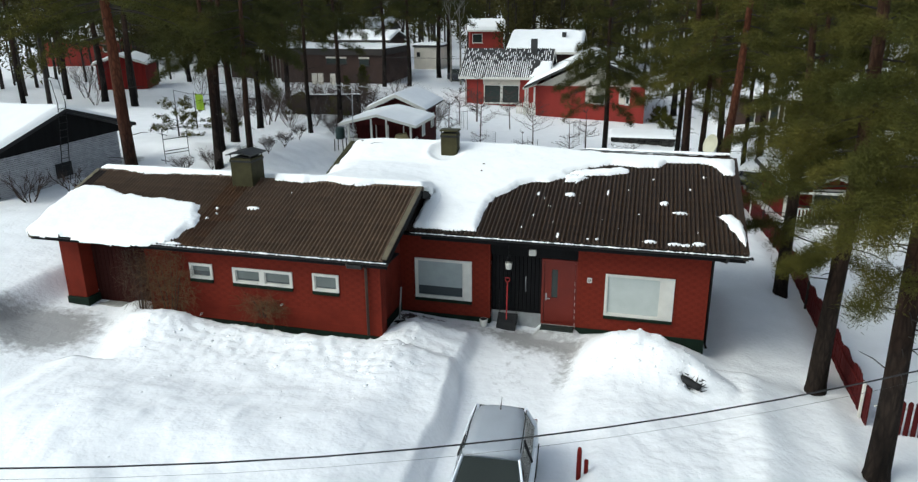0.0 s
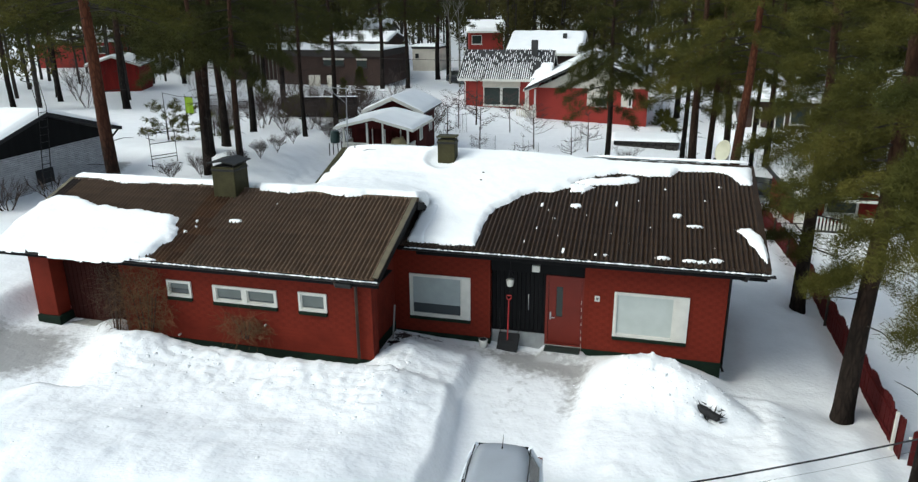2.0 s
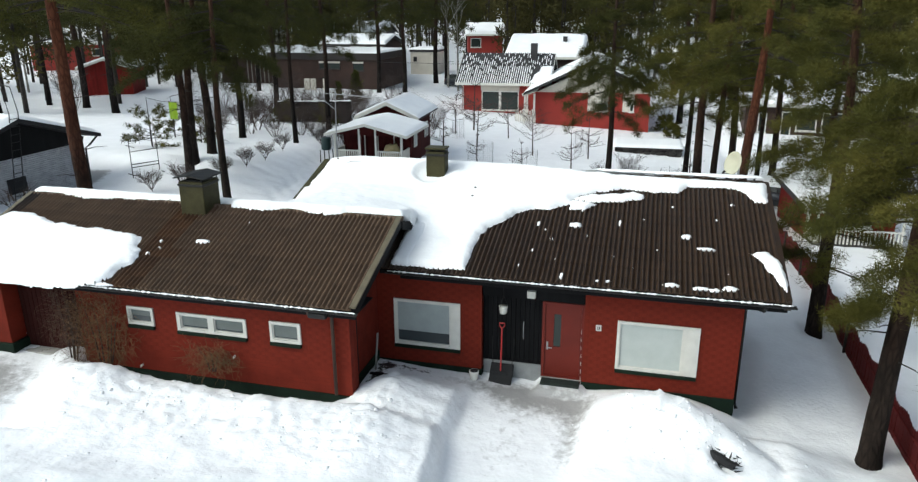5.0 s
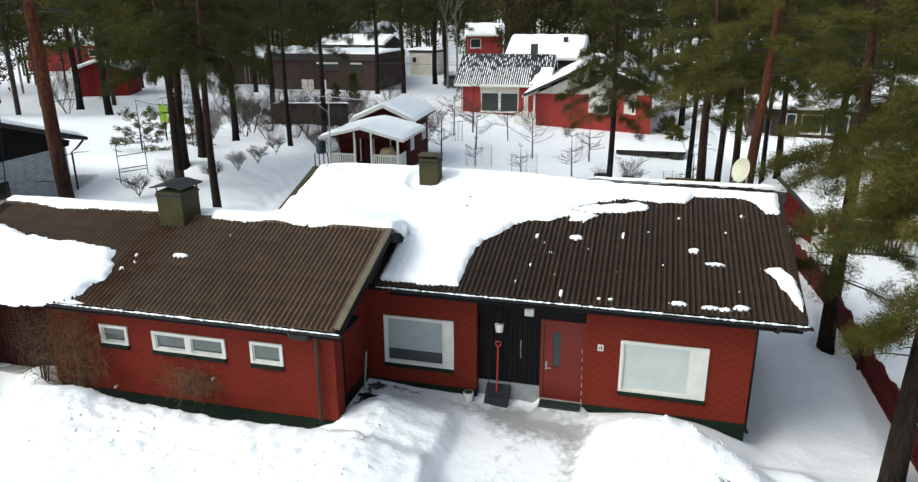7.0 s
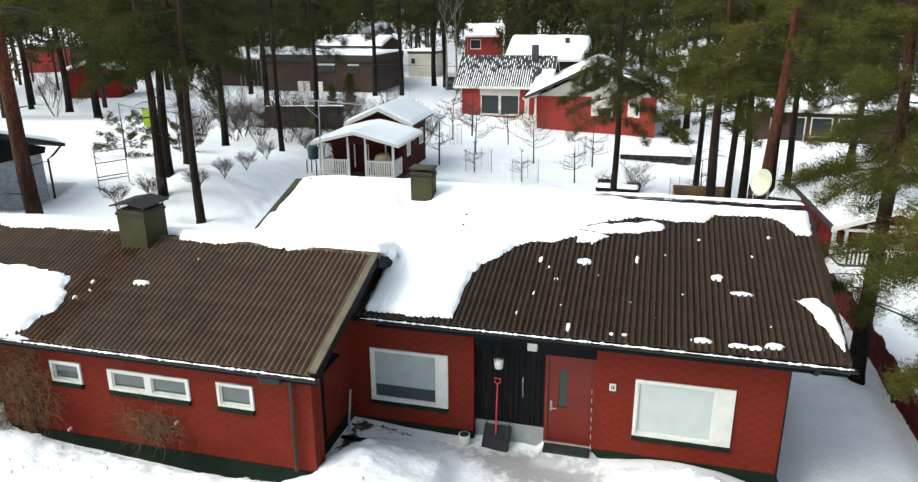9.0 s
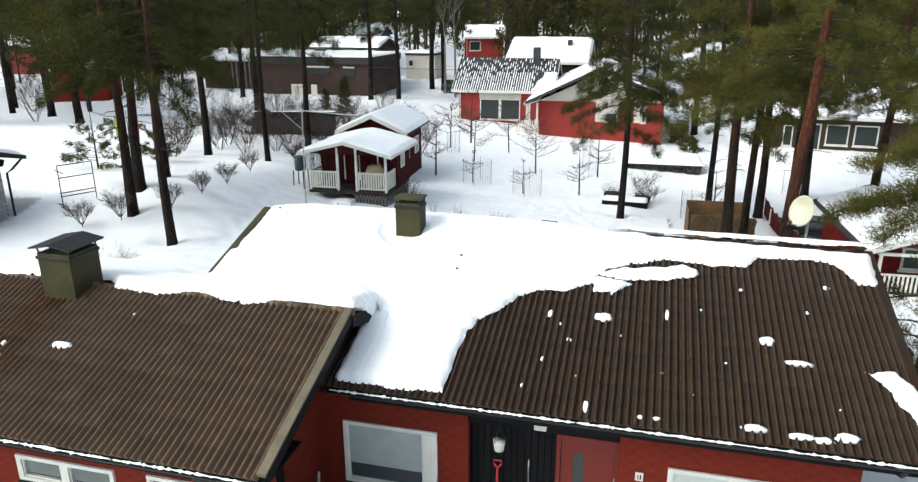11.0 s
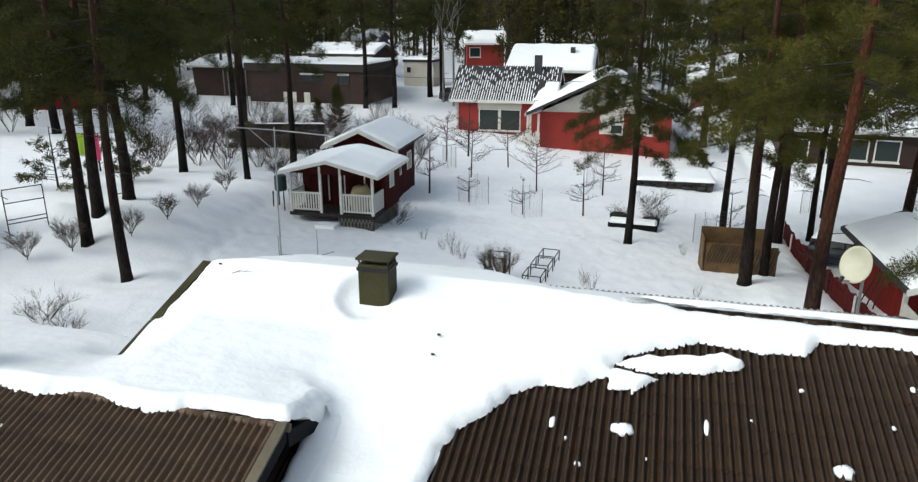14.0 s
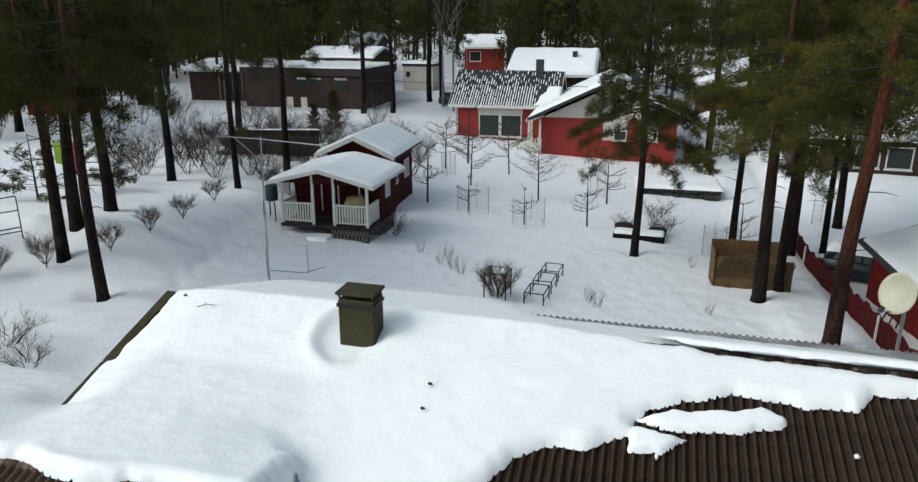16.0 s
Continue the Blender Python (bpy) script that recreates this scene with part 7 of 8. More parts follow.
# dark board fence under the pines behind the garden
screen = thing("board_fence", "near-black board fence capped with snow under pines", "fence", (-19.9, 32.1, ground_at(-19.9, 32.1)), 14)
for i in range(36):
    part("board", box(-2.94 + i * 0.14, -2.81 + i * 0.14, -0.012, 0.012, -0.3, 1.45 + 0.02 * (i % 3), 0.004), BLACK_WOOD, screen)
for z in (0.3, 1.15):
    part("rail", box(-2.94, 2.1, 0.012, 0.05, z, z + 0.07), BLACK_WOOD, screen)
snow_cap(screen, -2.98, 2.14, -0.07, 0.09, "flat", 1.46, 0.0, 0.07, 44.0)

# ---- fence ----
fence = thing("fence", "red-painted picket fence with scalloped top and pale posts", "fence", (7.15, 0, 0))
pk = mesh_of("picket", prism([(-0.048, 0.0), (0.048, 0.0), (0.048, 0.90), (0.0, 0.945), (-0.048, 0.90)], -0.011, 0.011, "x"), FENCE_RED_SHADED)
for i in range(270):
    y = -1.55 + i * 0.108
    x = -0.06 * max(0, y - 14) * 0.5
    p = part("picket", pk, FENCE_RED_SHADED, fence)
    p.matrix_basis = pose(x + random.uniform(-0.008, 0.008), y, ground_at(7.15 + x, y) - 0.12 + 0.05 * math.cos(i * math.tau / 9), random.uniform(-1, 1), 0, 0)
for i in range(10):
    y = -1.3 + i * 3.0
    x = -0.06 * max(0, y - 14) * 0.5
    g0 = ground_at(7.15, y)
    part("post", box(x - 0.09, x - 0.03, y - 0.03, y + 0.03, g0 - 0.3, g0 + 0.88, 0.006), BARK_GREY if i % 3 else WHITE_PAINT, fence)
    if i < 9:
        for k in (0.15, 0.62):
            g1 = ground_at(7.15, y + 3.0)
            x2 = -0.06 * max(0, y + 3 - 14) * 0.5
            part("rail", tube([(x - 0.03, y, g0 + k), (x2 - 0.03, y + 3.0, g1 + k)], 0.026, 4), FENCE_RED_SHADED, fence)
gate = thing("fence", "red picket fence closing the plot beside the street", "fence", (7.2, -1.75, ground_at(8, -1.75)))
for i in range(42):
    part("picket", pk, FENCE_RED_SHADED, gate).matrix_basis = pose(0.1 + i * 0.14, 0, -0.15, 0, 0, 90)
part("rail", tube([(0, 0.03, 0.6), (6.0, 0.03, 0.55)], 0.025, 4), WHITE_PAINT, gate)


# ---- cars ----
def car(label, at, turn, paint):
    """A small hatchback, nose towards local -y."""
    c = thing("car", label, "car", at, turn)
    body = bmesh.new()
    W = 0.81
    rows = []
    for y, zt, w in ((-2.0, 0.58, 0.66), (-1.88, 0.74, 0.74), (-1.2, 0.86, 0.79), (-0.85, 0.92, W), (0.2, 0.94, W), (1.2, 0.95, W), (1.75, 0.93, 0.78), (1.9, 0.60, 0.75)):
        rows.append([body.verts.new(p) for p in ((-w, y, 0.24), (-w - 0.02, y, 0.5), (-w * 0.97, y, zt - 0.03), (-w * 0.88, y, zt), (0, y, zt + 0.015), (w * 0.88, y, zt), (w * 0.97, y, zt - 0.03), (w + 0.02, y, 0.5), (w, y, 0.24))])
    for r0, r1 in zip(rows, rows[1:]):
        for i in range(8):
            body.faces.new((r0[i], r0[i + 1], r1[i + 1], r1[i]))
        body.faces.new((r0[8], r0[0], r1[0], r1[8]))
    body.faces.new(rows[0])
    body.faces.new(rows[-1][::-1])
    bmesh.ops.recalc_face_normals(body, faces=body.faces[:])
    shell = part("body", body, paint, c, smooth=True)
    def cabin(y, z, w):
        return [(-w, y, z), (w, y, z)]
    glass_z0, top = 0.93, 1.40
    roof = bmesh.new()
    rr = []
    for y, z, w in ((-0.28, top - 0.045, 0.53), (-0.1, top - 0.01, 0.56), (0.5, top + 0.015, 0.56), (1.1, top, 0.51), (1.36, top - 0.03, 0.45), (1.45, top - 0.07, 0.40)):
        rr.append([roof.verts.new(p) for p in ((-w - 0.035, y, z - 0.05), (-w, y, z - 0.012), (-w * 0.6, y, z + 0.012), (0, y, z + 0.02), (w * 0.6, y, z + 0.012), (w, y, z - 0.012), (w + 0.035, y, z - 0.05))])
    for r0, r1 in zip(rr, rr[1:]):
        for i in range(6):
            roof.faces.new((r0[i], r0[i + 1], r1[i + 1], r1[i]))
    bmesh.ops.solidify(roof, geom=roof.faces[:], thickness=0.03)
    part("roof", roof, paint, c, smooth=True)
    def pane(name, pts):
        bm = bmesh.new()
        f = bm.faces.new([bm.verts.new(p) for p in pts])
        bmesh.ops.solidify(bm, geom=[f], thickness=0.015)
        return part(name, bm, CAR_GLASS, c)
    pane("windscreen", ((-0.70, -0.98, 0.93), (0.70, -0.98, 0.93), (0.53, -0.28, 1.345), (-0.53, -0.28, 1.345)))
    pane("rear_window", ((0.64, 1.72, 0.95), (-0.64, 1.72, 0.95), (-0.50, 1.42, 1.345), (0.50, 1.42, 1.345)))
    for s in (-1, 1):
        pane("side_window", ((s * 0.74, -0.80, 0.95), (s * 0.76, 0.28, 0.96), (s * 0.585, 0.28, 1.36), (s * 0.57, -0.22, 1.335)))
        pane("side_window", ((s * 0.76, 0.36, 0.96), (s * 0.73, 1.40, 0.96), (s * 0.55, 1.22, 1.345), (s * 0.585, 0.36, 1.36)))
        part("pillar", tube([(s * 0.75, -0.93, 0.93), (s * 0.56, -0.26, 1.35)], 0.028, 5), paint, c)
        part("pillar", tube([(s * 0.77, 0.32, 0.94), (s * 0.60, 0.32, 1.36)], 0.026, 5), BLACK_FELT, c)
        part("pillar", tube([(s * 0.72, 1.52, 0.94), (s * 0.53, 1.36, 1.35)], 0.05, 5), paint, c)
        part("roof_rail", tube([(s * 0.565, -0.1, 1.385), (s * 0.565, 0.6, 1.41), (s * 0.55, 1.3, 1.375)], 0.012, 5), BLACK_FELT, c)
        m = part("mirror", box(min(s * 0.80, s * 0.98), max(s * 0.80, s * 0.98), -0.80, -0.70, 0.93, 1.06, 0.025), BLACK_FELT, c)
        part("headlight", box(min(s * 0.40, s * 0.68), max(s * 0.40, s * 0.68), -1.99, -1.90, 0.56, 0.70, 0.02), GREY_METAL, c)
        part("tail_light", box(min(s * 0.58, s * 0.76), max(s * 0.58, s * 0.76), 1.80, 1.89, 0.60, 0.86, 0.02), RED_DOOR, c)
        part("side_strip", box(min(s * 0.815, s * 0.842), max(s * 0.815, s * 0.842), -1.4, 1.5, 0.50, 0.56, 0.004), BLACK_FELT, c)
        for y in (-1.22, 1.22):
            t = part("wheel", tube([(s * 0.62, y, 0.29), (s * 0.64, y, 0.29), (s * 0.80, y, 0.29), (s * 0.82, y, 0.29)], [0.25, 0.285, 0.285, 0.25], 18), RUBBER, c)
            part("rim", tube([(s * 0.80, y, 0.29), (s * 0.83, y, 0.29)], [0.18, 0.16], 14), GREY_METAL, t)
    part("front_bumper", box(-0.74, 0.74, -2.06, -1.93, 0.30, 0.52, 0.04), paint, c)
    part("rear_bumper", box(-0.74, 0.74, 1.86, 1.97, 0.30, 0.52, 0.04), paint, c)
    c.scale = (0.81, 0.92, 0.95)
    part("antenna", tube([(0.0, 1.20, 1.40), (0.0, 1.22, 1.43), (0.0, 1.42, 1.54)], [0.022, 0.012, 0.004], 6), BLACK_FELT, c)
    return c


car("silver hatchback parked on the swept drive", (0.18, -6.74, 0.0), 4.5, SILVER)
DARK_PAINT = material("dark_car_paint", (0.02, 0.025, 0.035), 0.35, 0.3, vary=0.1)
dc = car("dark car under snow beyond the fence", (8.9, 24.5, ground_at(8.9, 24.5)), 70, DARK_PAINT)
snow_pad = snow_cap(dc, -0.7, 0.7, -1.0, 1.7, "flat", 1.25, 0.0, 0.30, 30.0)
car("dark car parked before the far houses", (-18.0, 63.0, ground_at(-18, 63)), 60, DARK_PAINT)


# ---- yard clutter ----
def gz(x, y, up=0.0):
    return (x, y, ground_at(x, y) + up)


shovel = thing("snow_pusher", "black snow pusher with a bent steel handle leaning at the porch", "shovel", (-0.86, -0.02, 0.24))
shovel.scale = (0.8, 0.75, 0.8)
part("scoop", slab(-0.30, 0.30, -0.32, 0.0, 0.20, 0.42, 0.03), RUBBER, shovel)
part("side", prism([(-0.32, 0.0), (0.20, 0.42), (0.20, 0.30), (-0.2, 0.0)], -0.31, -0.285, "x"), RUBBER, shovel)
part("side", prism([(-0.32, 0.0), (0.20, 0.42), (0.20, 0.30), (-0.2, 0.0)], 0.285, 0.31, "x"), RUBBER, shovel)
part("handle", tube([(-0.26, 0.16, 0.38), (-0.30, 0.26, 1.15), (-0.22, 0.30, 1.32), (0.22, 0.30, 1.32), (0.30, 0.26, 1.15), (0.26, 0.16, 0.38)], 0.013, 6), DARK_METAL, shovel)
spade = thing("snow_shovel", "snow shovel with a bright red handle leaning on the porch wall", "shovel", (-0.88, 0.0, 0.42))
part("shaft", tube([(0, 0.0, 0.0), (0, 0.10, 1.02)], 0.016, 8), ORANGE, spade, "bright red plastic shaft")
part("grip", tube([(0, 0.10, 1.00), (-0.055, 0.105, 1.06), (-0.055, 0.11, 1.12), (0.055, 0.11, 1.12), (0.055, 0.105, 1.06), (0, 0.10, 1.00)], 0.014, 6), ORANGE, spade)
part("blade", box(-0.16, 0.16, -0.09, -0.06, -0.24, 0.06, 0.01), RUBBER, spade)
basket = thing("hanging_pot", "white flower pot hanging on chains from the eave", "flower pot", (-0.82, -0.10, 1.86))
part("pot", tube([(0, 0, 0.0), (0, 0, 0.01), (0, 0, 0.15), (0, 0, 0.17)], [0.05, 0.07, 0.09, 0.094], 14), WHITE_PAINT, basket, smooth=True)
for k in range(3):
    a = k * 2.094
    part("chain", tube([(0.11 * math.cos(a), 0.11 * math.sin(a), 0.16), (0, 0, 0.42)], 0.006, 4), DARK_METAL, basket)
part("hook", tube([(0, 0, 0.42), (0, 0, 0.78)], 0.006, 4), DARK_METAL, basket)
bucket = thing("bucket", "small white bucket standing by the porch", "bucket", (-1.42, -0.22, ground_at(-1.42, -0.22)))
part("pail", tube([(0, 0, 0), (0, 0, 0.02), (0, 0, 0.2), (0, 0, 0.21)], [0.07, 0.085, 0.11, 0.105], 14), WHITE_PAINT, bucket, smooth=True)
part("soil", tube([(0, 0, 0.19), (0, 0, 0.212)], 0.09, 12), BLACK_FELT, bucket)
mat_ = thing("door_mat", "dark rubber door mat before the red door", "mat", (0.42, -0.13, 0.395))
part("pad", box(-0.41, 0.41, -0.12, 0.16, -0.02, 0.018, 0.008), MAT_GREEN, mat_)
for i in range(7):
    part("rib", box(-0.39, 0.39, -0.105 + i * 0.036, -0.09 + i * 0.036, 0.018, 0.024), MAT_GREEN, mat_)
part("porch_lamp", box(-0.34, -0.16, -0.03, 0.062, 2.22, 2.38, 0.012), WHITE_PAINT, house, "white plastic porch lamp")
num = part("number_plate", box(1.10, 1.21, -0.02, 0.002, 1.64, 1.77, 0.004), WHITE_PAINT, house, "small white plate with dark bars")
part("bar", box(1.130, 1.145, -0.024, -0.019, 1.67, 1.74), BLACK_FELT, num)
part("bar", box(1.160, 1.182, -0.024, -0.019, 1.67, 1.74), BLACK_FELT, num)
stick = thing("snow_stick", "thin red and white striped marker stick leaning by the door", "stick", (0.84, -0.04, ground_at(0.84, -0.05)))
for i in range(14):
    part("band", tube([(-0.002 * i, 0.0, 0.09 * i), (-0.002 * (i + 1), 0.0, 0.09 * (i + 1))], 0.0045, 6), WHITE_PAINT if i % 2 else RED_WOOD, stick)
part("coat_hook", tube([(-0.42, 0.16, 1.2), (-0.42, 0.12, 1.5), (-0.42, 0.16, 1.6)], 0.012, 5), GREY_METAL, house)
pole = thing("pole", "thin grey pole leaning in the corner by the annex", "pole", (-3.56, -0.55, ground_at(-3.56, -0.55)))
part("shaft", tube([(0, 0, -0.05), (0.05, 0.08, 0.85)], 0.022, 6), GREY_CONCRETE, pole)
plank = thing("plank", "dark plank lying in the melted corner", "plank", (-3.2, -0.74, ground_at(-3.2, -0.74) + 0.03))
part("board", box(-0.42, 0.42, -0.05, 0.05, -0.02, 0.02, 0.004), BLACK_WOOD, plank)
post = thing("marker_post", "pair of short red-painted posts in the snow beside the drive", "post", gz(1.50, -5.72))
part("post", tube([(0, 0, -0.3), (0, 0, 0.55), (0, 0, 0.62)], [0.042, 0.042, 0.03], 8), RED_WOOD, post)
part("post", tube([(0.12, 0.1, -0.3), (0.12, 0.1, 0.32)], [0.038, 0.038], 8), RED_WOOD, post)
log = thing("spruce_branch", "dark fallen bough half buried in the snow heap", "branch", gz(3.45, -2.15, 0.08))
bm = tube([(-0.35, 0.32, 0.10), (-0.05, 0.05, 0.05), (0.25, -0.15, 0.02)], [0.05, 0.10, 0.07], 6)
part("wood", bm, BLACK_FELT, log)
part("needles", blades_mesh("needles", tufts(np.array([(-0.2, 0.2, 0.1), (0, 0, 0.08), (0.15, -0.1, 0.06), (0.25, -0.15, 0.05), (-0.3, 0.3, 0.1)]), np.tile((0.4, -0.3, 0.1), (5, 1)), np.random.default_rng(3), 16, 0.16, 0.04), BLACK_FELT), BLACK_FELT, log)

dish = thing("satellite_dish", "cream satellite dish on a steel pole behind the house", "satellite dish", (4.30, 7.27, ground_at(4.30, 7.27)), -58)
bm = bmesh.new()
rings = []
for k in range(7):
    r = 0.33 * k / 6
    rings.append([bm.verts.new((r * math.cos(a), -0.11 * (k / 6) ** 2 + 0.28 * r * math.sin(a), 4.06 + r * math.sin(a) * 0.97)) for a in np.linspace(0, math.tau, 25)[:-1]])
for r0, r1 in zip(rings, rings[1:]):
    for i in range(24):
        j = (i + 1) % 24
        if r0 is rings[0]:
            bm.faces.new((r0[i], r1[i], r1[j]))
        else:
            bm.faces.new((r0[i], r1[i], r1[j], r0[j]))
bmesh.ops.remove_doubles(bm, verts=bm.verts[:], dist=0.0005)
bmesh.ops.solidify(bm, geom=bm.faces[:], thickness=0.012)
part("reflector", bm, DISH, dish, "shallow cream reflector", smooth=True)
part("pole", tube([(0, 0.12, -0.3), (0, 0.12, 4.05)], 0.028, 8), STEEL, dish)
part("arm", tube([(0, -0.13, 3.75), (0, -0.40, 3.80)], 0.014, 6), STEEL, dish)
part("receiver", tube([(0, -0.40, 3.78), (0, -0.34, 3.86)], 0.035, 8), DARK_METAL, dish)

mast = thing("aerial_mast", "thin steel mast with a long cross bar behind the house", "mast", (-10.54, 13.47, ground_at(-10.54, 13.47)))
part("pole", tube([(0, 0, -0.3), (0.05, 0, 2.2), (0.10, 0.02, 4.5)], [0.03, 0.026, 0.02], 8), STEEL, mast)
part("crossbar", tube([(-1.15, 0.0, 4.45), (0.1, 0.02, 4.42), (2.0, 0.1, 4.30)], 0.017, 6), STEEL, mast)
part("brace", tube([(-0.75, 0.0, 4.44), (0.06, 0.0, 3.8)], 0.012, 5), STEEL, mast)
line_frame = thing("clothes_line", "low steel clothes-line frame in the snow", "frame", (-10.4, 14.2, ground_at(-10.4, 14.2)))
for p in (((-0.6, 0, -0.2), (-0.6, 0, 0.9)), ((0.35, 0.9, -0.2), (0.35, 0.9, 0.9)), ((-0.6, 0, 0.25), (0.5, 0.4, 0.12)), ((0.5, 0.4, 0.12), (0.9, 1.0, 0.15))):
    part("bar", tube(p, 0.018, 6), STEEL, line_frame)
rack = thing("carpet_rack", "steel carpet-beating rack standing in snow", "rack", (-18.52, 11.82, ground_at(-18.52, 11.82)), 62)
rack.scale = (0.58, 0.72, 0.80)
for x in (-1.0, 1.0):
    part("post", tube([(x, 0, -0.3), (x, 0, 1.75), (x * 0.93, 0, 1.82)], 0.03, 6), DARK_METAL, rack)
    part("foot", tube([(x, -0.6, 0.06), (x, 0.6, 0.02)], 0.025, 6), DARK_METAL, rack)
for z in (0.42, 0.58, 1.25, 1.8):
    part("bar", tube([(-1.0, 0, z), (1.0, 0, z)], 0.022, 6), DARK_METAL, rack)
part("bar", tube([(-1.0, -0.7, 1.55), (-1.0, 0.4, 1.55)], 0.018, 6), DARK_METAL, rack)
cord = thing("cord", "thin cord strung between the pines", "cord")
part("cord", tube([(-21.6, 16.4, 3.9), (-20.5, 16.1, 3.78), (-19.0, 15.55, 3.85), (-17.94, 15.5, 4.05)], 0.012, 4), DARK_METAL, cord)
for x, y, z, w, h, m_, lab in ((-19.75, 15.83, 3.02, 0.27, 0.78, LIME, "lime-green plastic sheet hung from a cord"), (-18.75, 15.52, 2.92, 0.19, 0.95, PINK, "pink plastic sheet hung from a cord")):
    sheet = thing("plastic_sheet", lab, "sheet", (x, y, z), -12)
    bm = bmesh.new()
    cols = [[bm.verts.new((-w + 2 * w * i / 6, 0.03 * math.sin(i * 1.7) * (1 - k / 3), h * k / 3)) for k in range(4)] for i in range(7)]
    for c0, c1 in zip(cols, cols[1:]):
        for k in range(3):
            bm.faces.new((c0[k], c1[k], c1[k + 1], c0[k + 1]))
    bmesh.ops.solidify(bm, geom=bm.faces[:], thickness=0.012)
    part("sheet", bm, m_, sheet)
    for sx in (-w * 0.8, w * 0.8):
        part("peg", box(sx - 0.015, sx + 0.015, -0.02, 0.02, h - 0.04, h + 0.05), PLY, sheet)

crate = thing("board_pen", "weathered plywood pen with diagonal slats", "pen", (4.15, 21.1, ground_at(4.15, 21.1)), 3)
for (x0, x1, y0, y1, h) in ((-1.25, 0.25, -0.25, -0.2, 1.15), (0.15, 1.2, -0.6, -0.55, 1.2), (-1.35, 1.1, 0.75, 0.8, 1.5), (-1.35, -1.3, -0.25, 0.75, 1.3)):
    part("panel", box(x0, x1, y0, y1, -0.25, h, 0.008), PLY, crate)
DARK_PLY = material("dark_slats", (0.050, 0.030, 0.013), 0.85, vary=0.4)
for i in range(13):
    x = -1.28 + i * 0.115
    part("slat", tube([(x, -0.27, 0.42), (x + 0.26, -0.27, 1.12)], 0.020, 4), DARK_PLY, crate)
for i in range(9):
    x = 0.15 + i * 0.11
    part("slat", tube([(x, -0.62, 0.25), (x + 0.20, -0.62, 1.12)], 0.020, 4), DARK_PLY, crate)
bench = thing("planter", "dark timber planter box with snow on top", "planter", (0.15, 26.6, ground_at(0.15, 26.6)), -3)
part("front_board", box(-1.1, 1.1, -0.35, -0.29, -0.1, 0.22, 0.01), BLACK_WOOD, bench)
part("back_board", box(-1.1, 1.1, 0.29, 0.35, -0.1, 0.22, 0.01), BLACK_WOOD, bench)
for s in (-1, 1):
    part("end_board", box(s * 1.07 - 0.03, s * 1.07 + 0.03, -0.29, 0.29, -0.1, 0.22, 0.01), BLACK_WOOD, bench)
part("snow_fill", box(-1.07, 1.07, -0.33, 0.33, 0.0, 0.36, 0.08), ROOF_SNOW, bench)
for i, (x, y) in enumerate(((-0.7, 1.0), (0.8, 0.9))):
    bx = thing("garden_tub", "dark tub holding a bare shrub", "tub", gz(0.15 + x, 26.6 + y), 10 * i)
    part("tub", tube([(0, 0, -0.1), (0, 0, 0.25), (0, 0, 0.3)], [0.36, 0.42, 0.40], 12), RUBBER, bx)
    part("soil", tube([(0, 0, 0.2), (0, 0, 0.27)], 0.39, 12), BLACK_FELT, bx)


def wire_frame(at, turn, w, d, h, label):
    f = thing("plant_support", label, "plant support", at, turn)
    for x in (-w / 2, w / 2):
        for y in (-d / 2, d / 2):
            part("leg", tube([(x, y, -0.2), (x, y, h)], 0.022, 5), DARK_METAL, f)
    for y in (-d / 2, d / 2):
        part("bar", tube([(-w / 2, y, h), (w / 2, y, h)], 0.018, 5), DARK_METAL, f)
    for x in (-w / 2, w / 2):
        part("bar", tube([(x, -d / 2, h), (x, d / 2, h)], 0.018, 5), DARK_METAL, f)
        part("bar", tube([(x, -d / 2, h * 0.4), (x, d / 2, h * 0.4)], 0.012, 5), DARK_METAL, f)
    return f


for x, y in ((-2.75, 15.9), (-2.70, 17.3), (-2.65, 18.7)):
    wire_frame(gz(x, y), -4, 0.60, 0.84, 0.40, "low dark metal garden frame in snow")
wire_frame(gz(-3.95, 15.7), -3, 0.68, 0.68, 0.86, "dark metal frame round a leafless bush")


def net_cage(at, r, h):
    c = thing("net_cage", "wire-mesh guard round a young tree", "guard")
    c.matrix_basis = pose(*at)
    n = 26
    for k in range(4):
        a = k * math.tau / 4
        part("stake", tube([(r * math.cos(a), r * math.sin(a), -0.2), (r * math.cos(a), r * math.sin(a), h)], 0.009, 5), BARK_GREY, c)
    bm = bmesh.new()
    for k in range(n):
        a = k * math.tau / n
        tube([(r * math.cos(a), r * math.sin(a), 0), (r * math.cos(a), r * math.sin(a), h * 0.95)], 0.0032, 3, bm, False)
    for j in range(10):
        z = h * (0.06 + 0.098 * j)
        tube([(r * math.cos(k * math.tau / n), r * math.sin(k * math.tau / n), z) for k in range(n + 1)], 0.003, 3, bm, False)
    part("mesh", bm, STEEL, c)


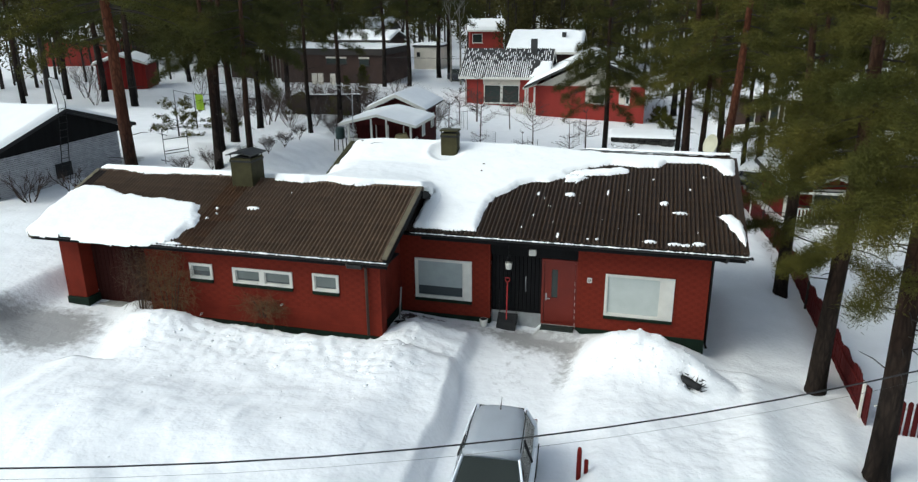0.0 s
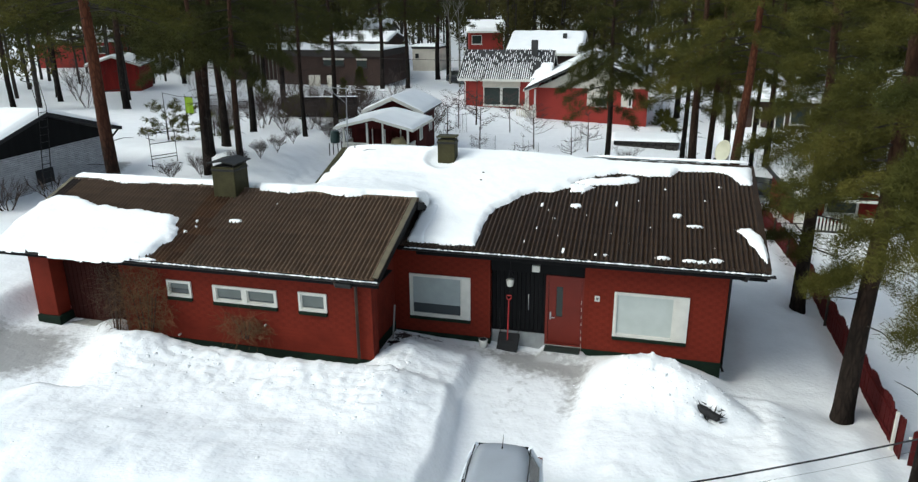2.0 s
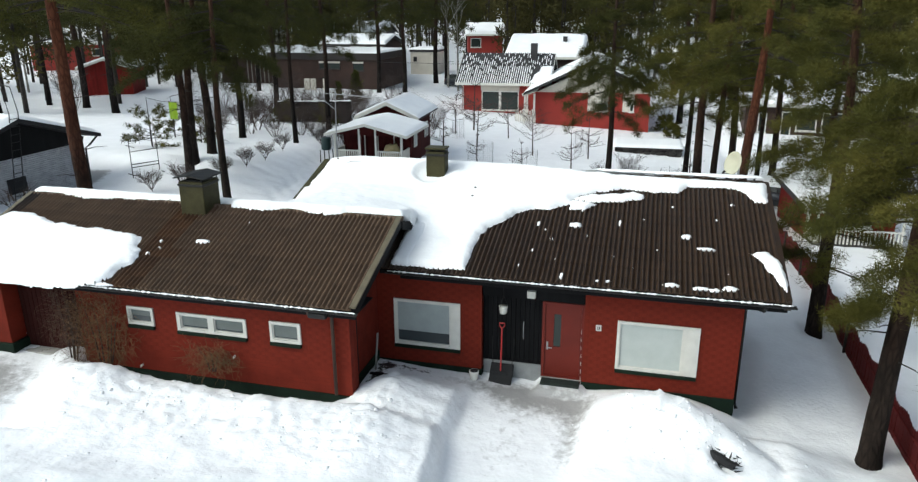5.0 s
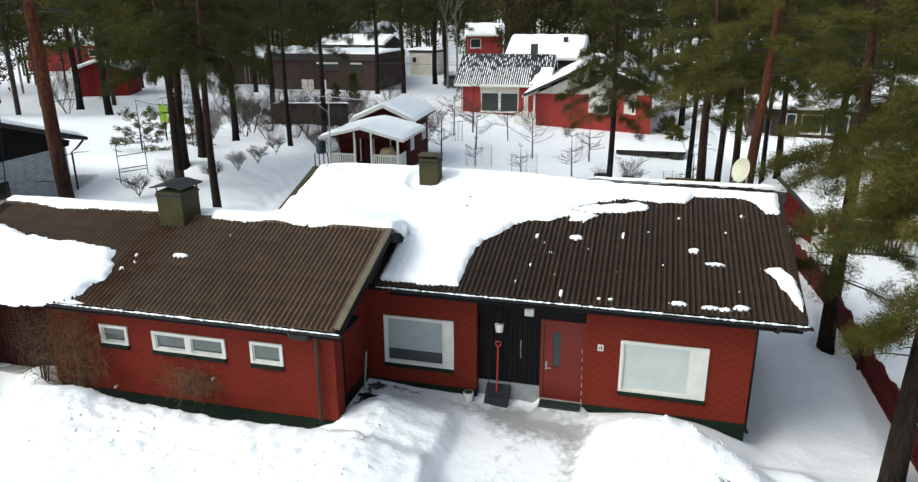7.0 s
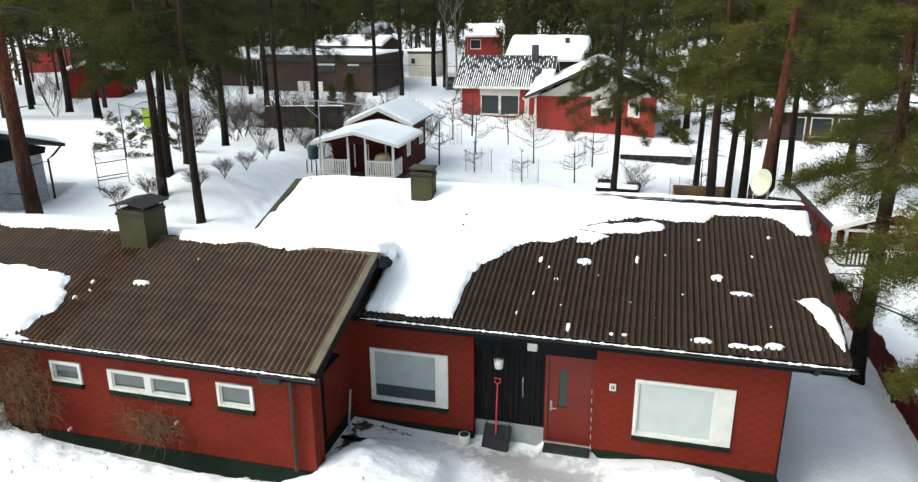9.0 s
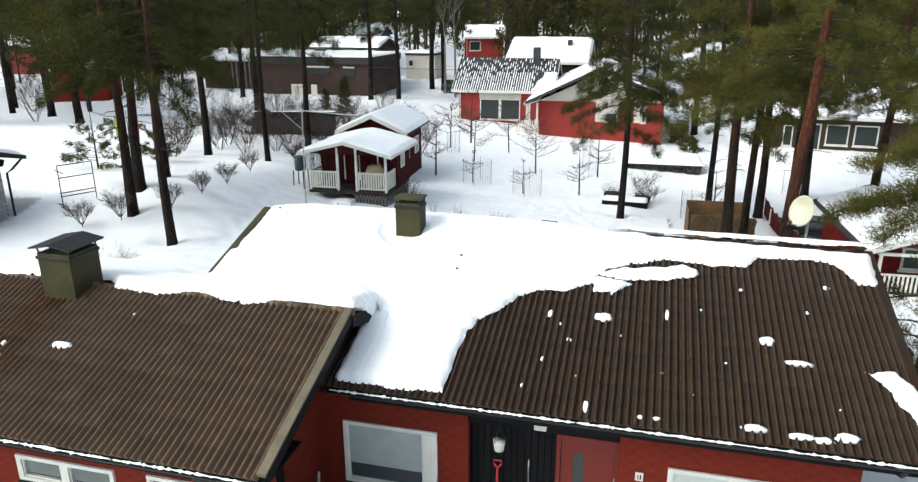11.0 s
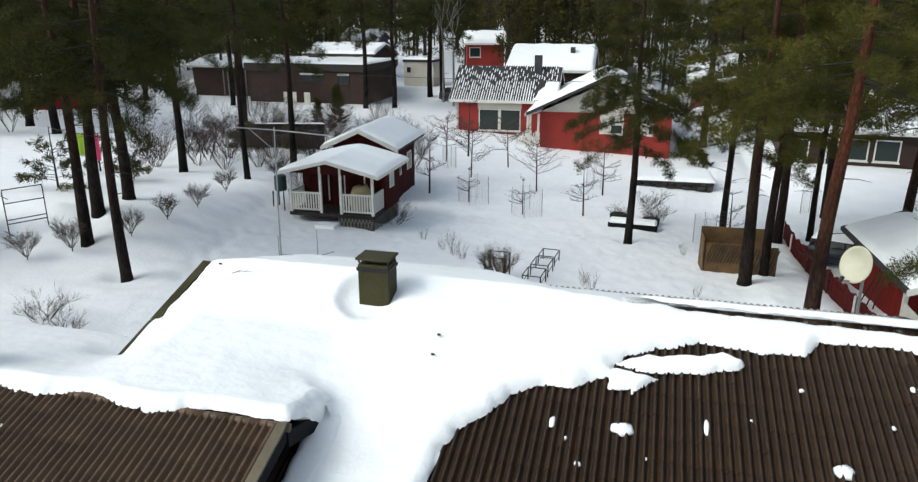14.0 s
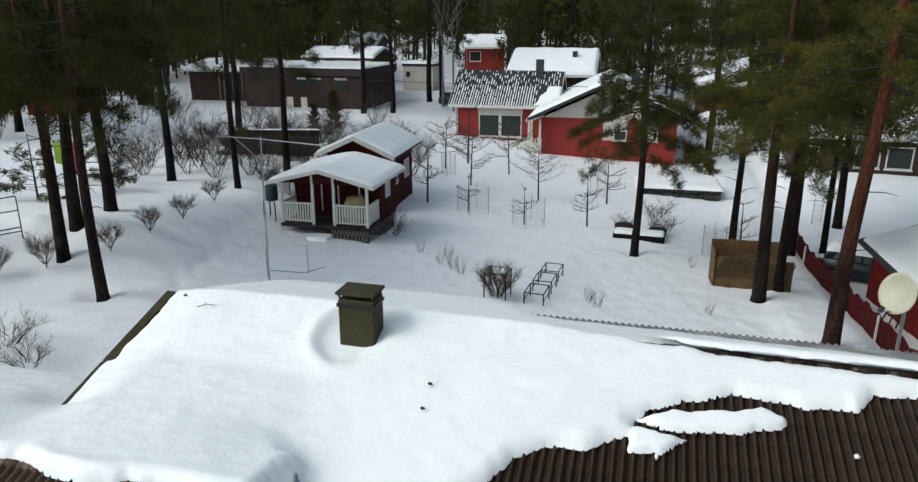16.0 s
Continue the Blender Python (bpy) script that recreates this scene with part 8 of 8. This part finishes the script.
for x, y, r, h in ((-7.6, 27.5, 0.75, 1.3), (-4.75, 26.4, 0.72, 1.3), (3.2, 25.4, 0.45, 1.35), (-2.2, 33.5, 0.4, 1.5), (8.9, 33.0, 0.5, 1.3), (-10.8, 34.6, 0.4, 1.3)):
    net_cage(gz(x, y), r, h)
bank = thing("stone_wall", "low dark stone garden wall under an overhang of snow", "wall", (2.0, 35.6, ground_at(2.0, 35.6)), 2)
part("core", box(-2.1, 2.2, 0.05, 0.6, -0.5, 0.55, 0.05), BLACK_FELT, bank)
for j in range(3):
    x = -2.15 + 0.1 * j
    while x < 2.2:
        w, h = random.uniform(0.25, 0.55), random.uniform(0.20, 0.27)
        stone = box(x, x + w - 0.03, -0.05 - random.uniform(0, 0.10), 0.09, -0.28 + j * 0.26, -0.28 + j * 0.26 + h, 0.05)
        for v in stone.verts:
            v.co += Vector((random.uniform(-0.02, 0.02), random.uniform(-0.02, 0.02), random.uniform(-0.02, 0.02)))
        part("stone", stone, STONE, bank)
        x += w
snow_cap(bank, -2.3, 2.4, -0.3, 2.6, "flat", 0.50, 0.0, 0.20, 40.0)

# overhead lines across the yard
line = thing("overhead_line", "black overhead cable sagging across the yard", "cable")
pts = [(x, -10 + 0.43 * (x + 0.14), 3.38 + 0.0143 * (x - 0.2) ** 2) for x in np.linspace(-22, 24, 47)]
part("cable", tube(pts, 0.010, 5), BLACK_FELT, line)
thin = thing("overhead_line", "thin grey wire strung below the cable", "cable")
part("wire", tube([(x + 0.05, y + 0.05, z - 0.16) for x, y, z in pts], 0.0022, 4), DARK_METAL, thin)
for p0, p1 in (((-60, 49, 4.6), (30, 43, 4.3)),):
    far = thing("overhead_line", "thin cable between the far plots", "cable")
    part("cable", tube([(p0[0] + (p1[0] - p0[0]) * f, p0[1] + (p1[1] - p0[1]) * f, p0[2] + (p1[2] - p0[2]) * f - 1.0 * math.sin(math.pi * f)) for f in np.linspace(0, 1, 15)], 0.015, 4), DARK_METAL, far)


# ---- bricks of the street front ----
brick_mesh = bpy.data.meshes.new("brick")
_b = box(0, 1, 0.0, 0.010, 0, 0.077)
_b.to_mesh(brick_mesh)
_b.free()
brick_mesh.materials.append(BRICK)


def lay_bricks(wall, x0, x1, z0, z1, y, holes, most=300):
    """Courses of painted bricks before a wall, cut at its openings; past the count they are one joined part."""
    course, length = 0.083, 0.282
    laid, verts, faces = 0, [], []
    r = 0
    z = z1 - 0.078
    while z > z0 - 0.02:
        spans = [(x0, x1)]
        for ha, hb, hc, hd in holes:
            if z + 0.076 > hc + 0.001 and z < hd - 0.001:
                spans = [q for a, b in spans for q in ((a, min(b, ha)), (max(a, hb), b)) if q[1] - q[0] > 0.03]
        for a, b in spans:
            x = x0 - (0.141 if r % 2 else 0)
            while x < b:
                xa, xb = max(a, x), min(b, x + length - 0.007)
                if xb - xa > 0.03:
                    if laid < most:
                        ob = part("brick", brick_mesh, BRICK, wall)
                        ob.matrix_basis = Matrix.Translation((xa, y + random.uniform(-0.002, -0.0005), z)) @ Matrix.Diagonal((xb - xa, 1, 1, 1))
                    else:
                        k = len(verts)
                        yf = y - random.uniform(0.0005, 0.002)
                        verts += [(xa, yf, z), (xb, yf, z), (xb, y + 0.01, z), (xa, y + 0.01, z), (xa, yf, z + 0.077), (xb, yf, z + 0.077), (xb, y + 0.01, z + 0.077), (xa, y + 0.01, z + 0.077)]
                        faces += [tuple(k + i for i in f) for f in ((0, 1, 5, 4), (1, 2, 6, 5), (3, 0, 4, 7), (4, 5, 6, 7), (3, 2, 1, 0))]
                    laid += 1
                x += length
        z -= course
        r += 1
    if verts:
        tagged(part("brick_rest", raw("brick_rest", verts, faces, BRICK_REST), BRICK_REST, wall), kind="stuff")


lay_bricks(front_l, -3.66, -1.315, 0.45, 2.61, 0.012, [(WIN_MAIN[0] - 0.012, WIN_MAIN[1] + 0.012, WIN_MAIN[2] - 0.13, WIN_MAIN[3] + 0.012)])
lay_bricks(front_r, 0.865, 3.905, 0.43, 2.61, 0.012, [(WIN_RIGHT[0] - 0.012, WIN_RIGHT[1] + 0.012, WIN_RIGHT[2] - 0.13, WIN_RIGHT[3] + 0.012)])
lay_bricks(annex_f, -9.475, -3.405, PZ + 0.01, 2.61, AY + 0.012, [(a - 0.012, b + 0.012, c - 0.13, d + 0.012) for a, b, c, d in WIN_ANNEX])


# the plan above counts in units of 1.17 m, set by the front door's height
for ob in list(scene.objects):
    if ob.parent is None and ob.type not in {"CAMERA", "LIGHT"}:
        ob.matrix_basis = Matrix.Scale(UNIT, 4) @ ob.matrix_basis
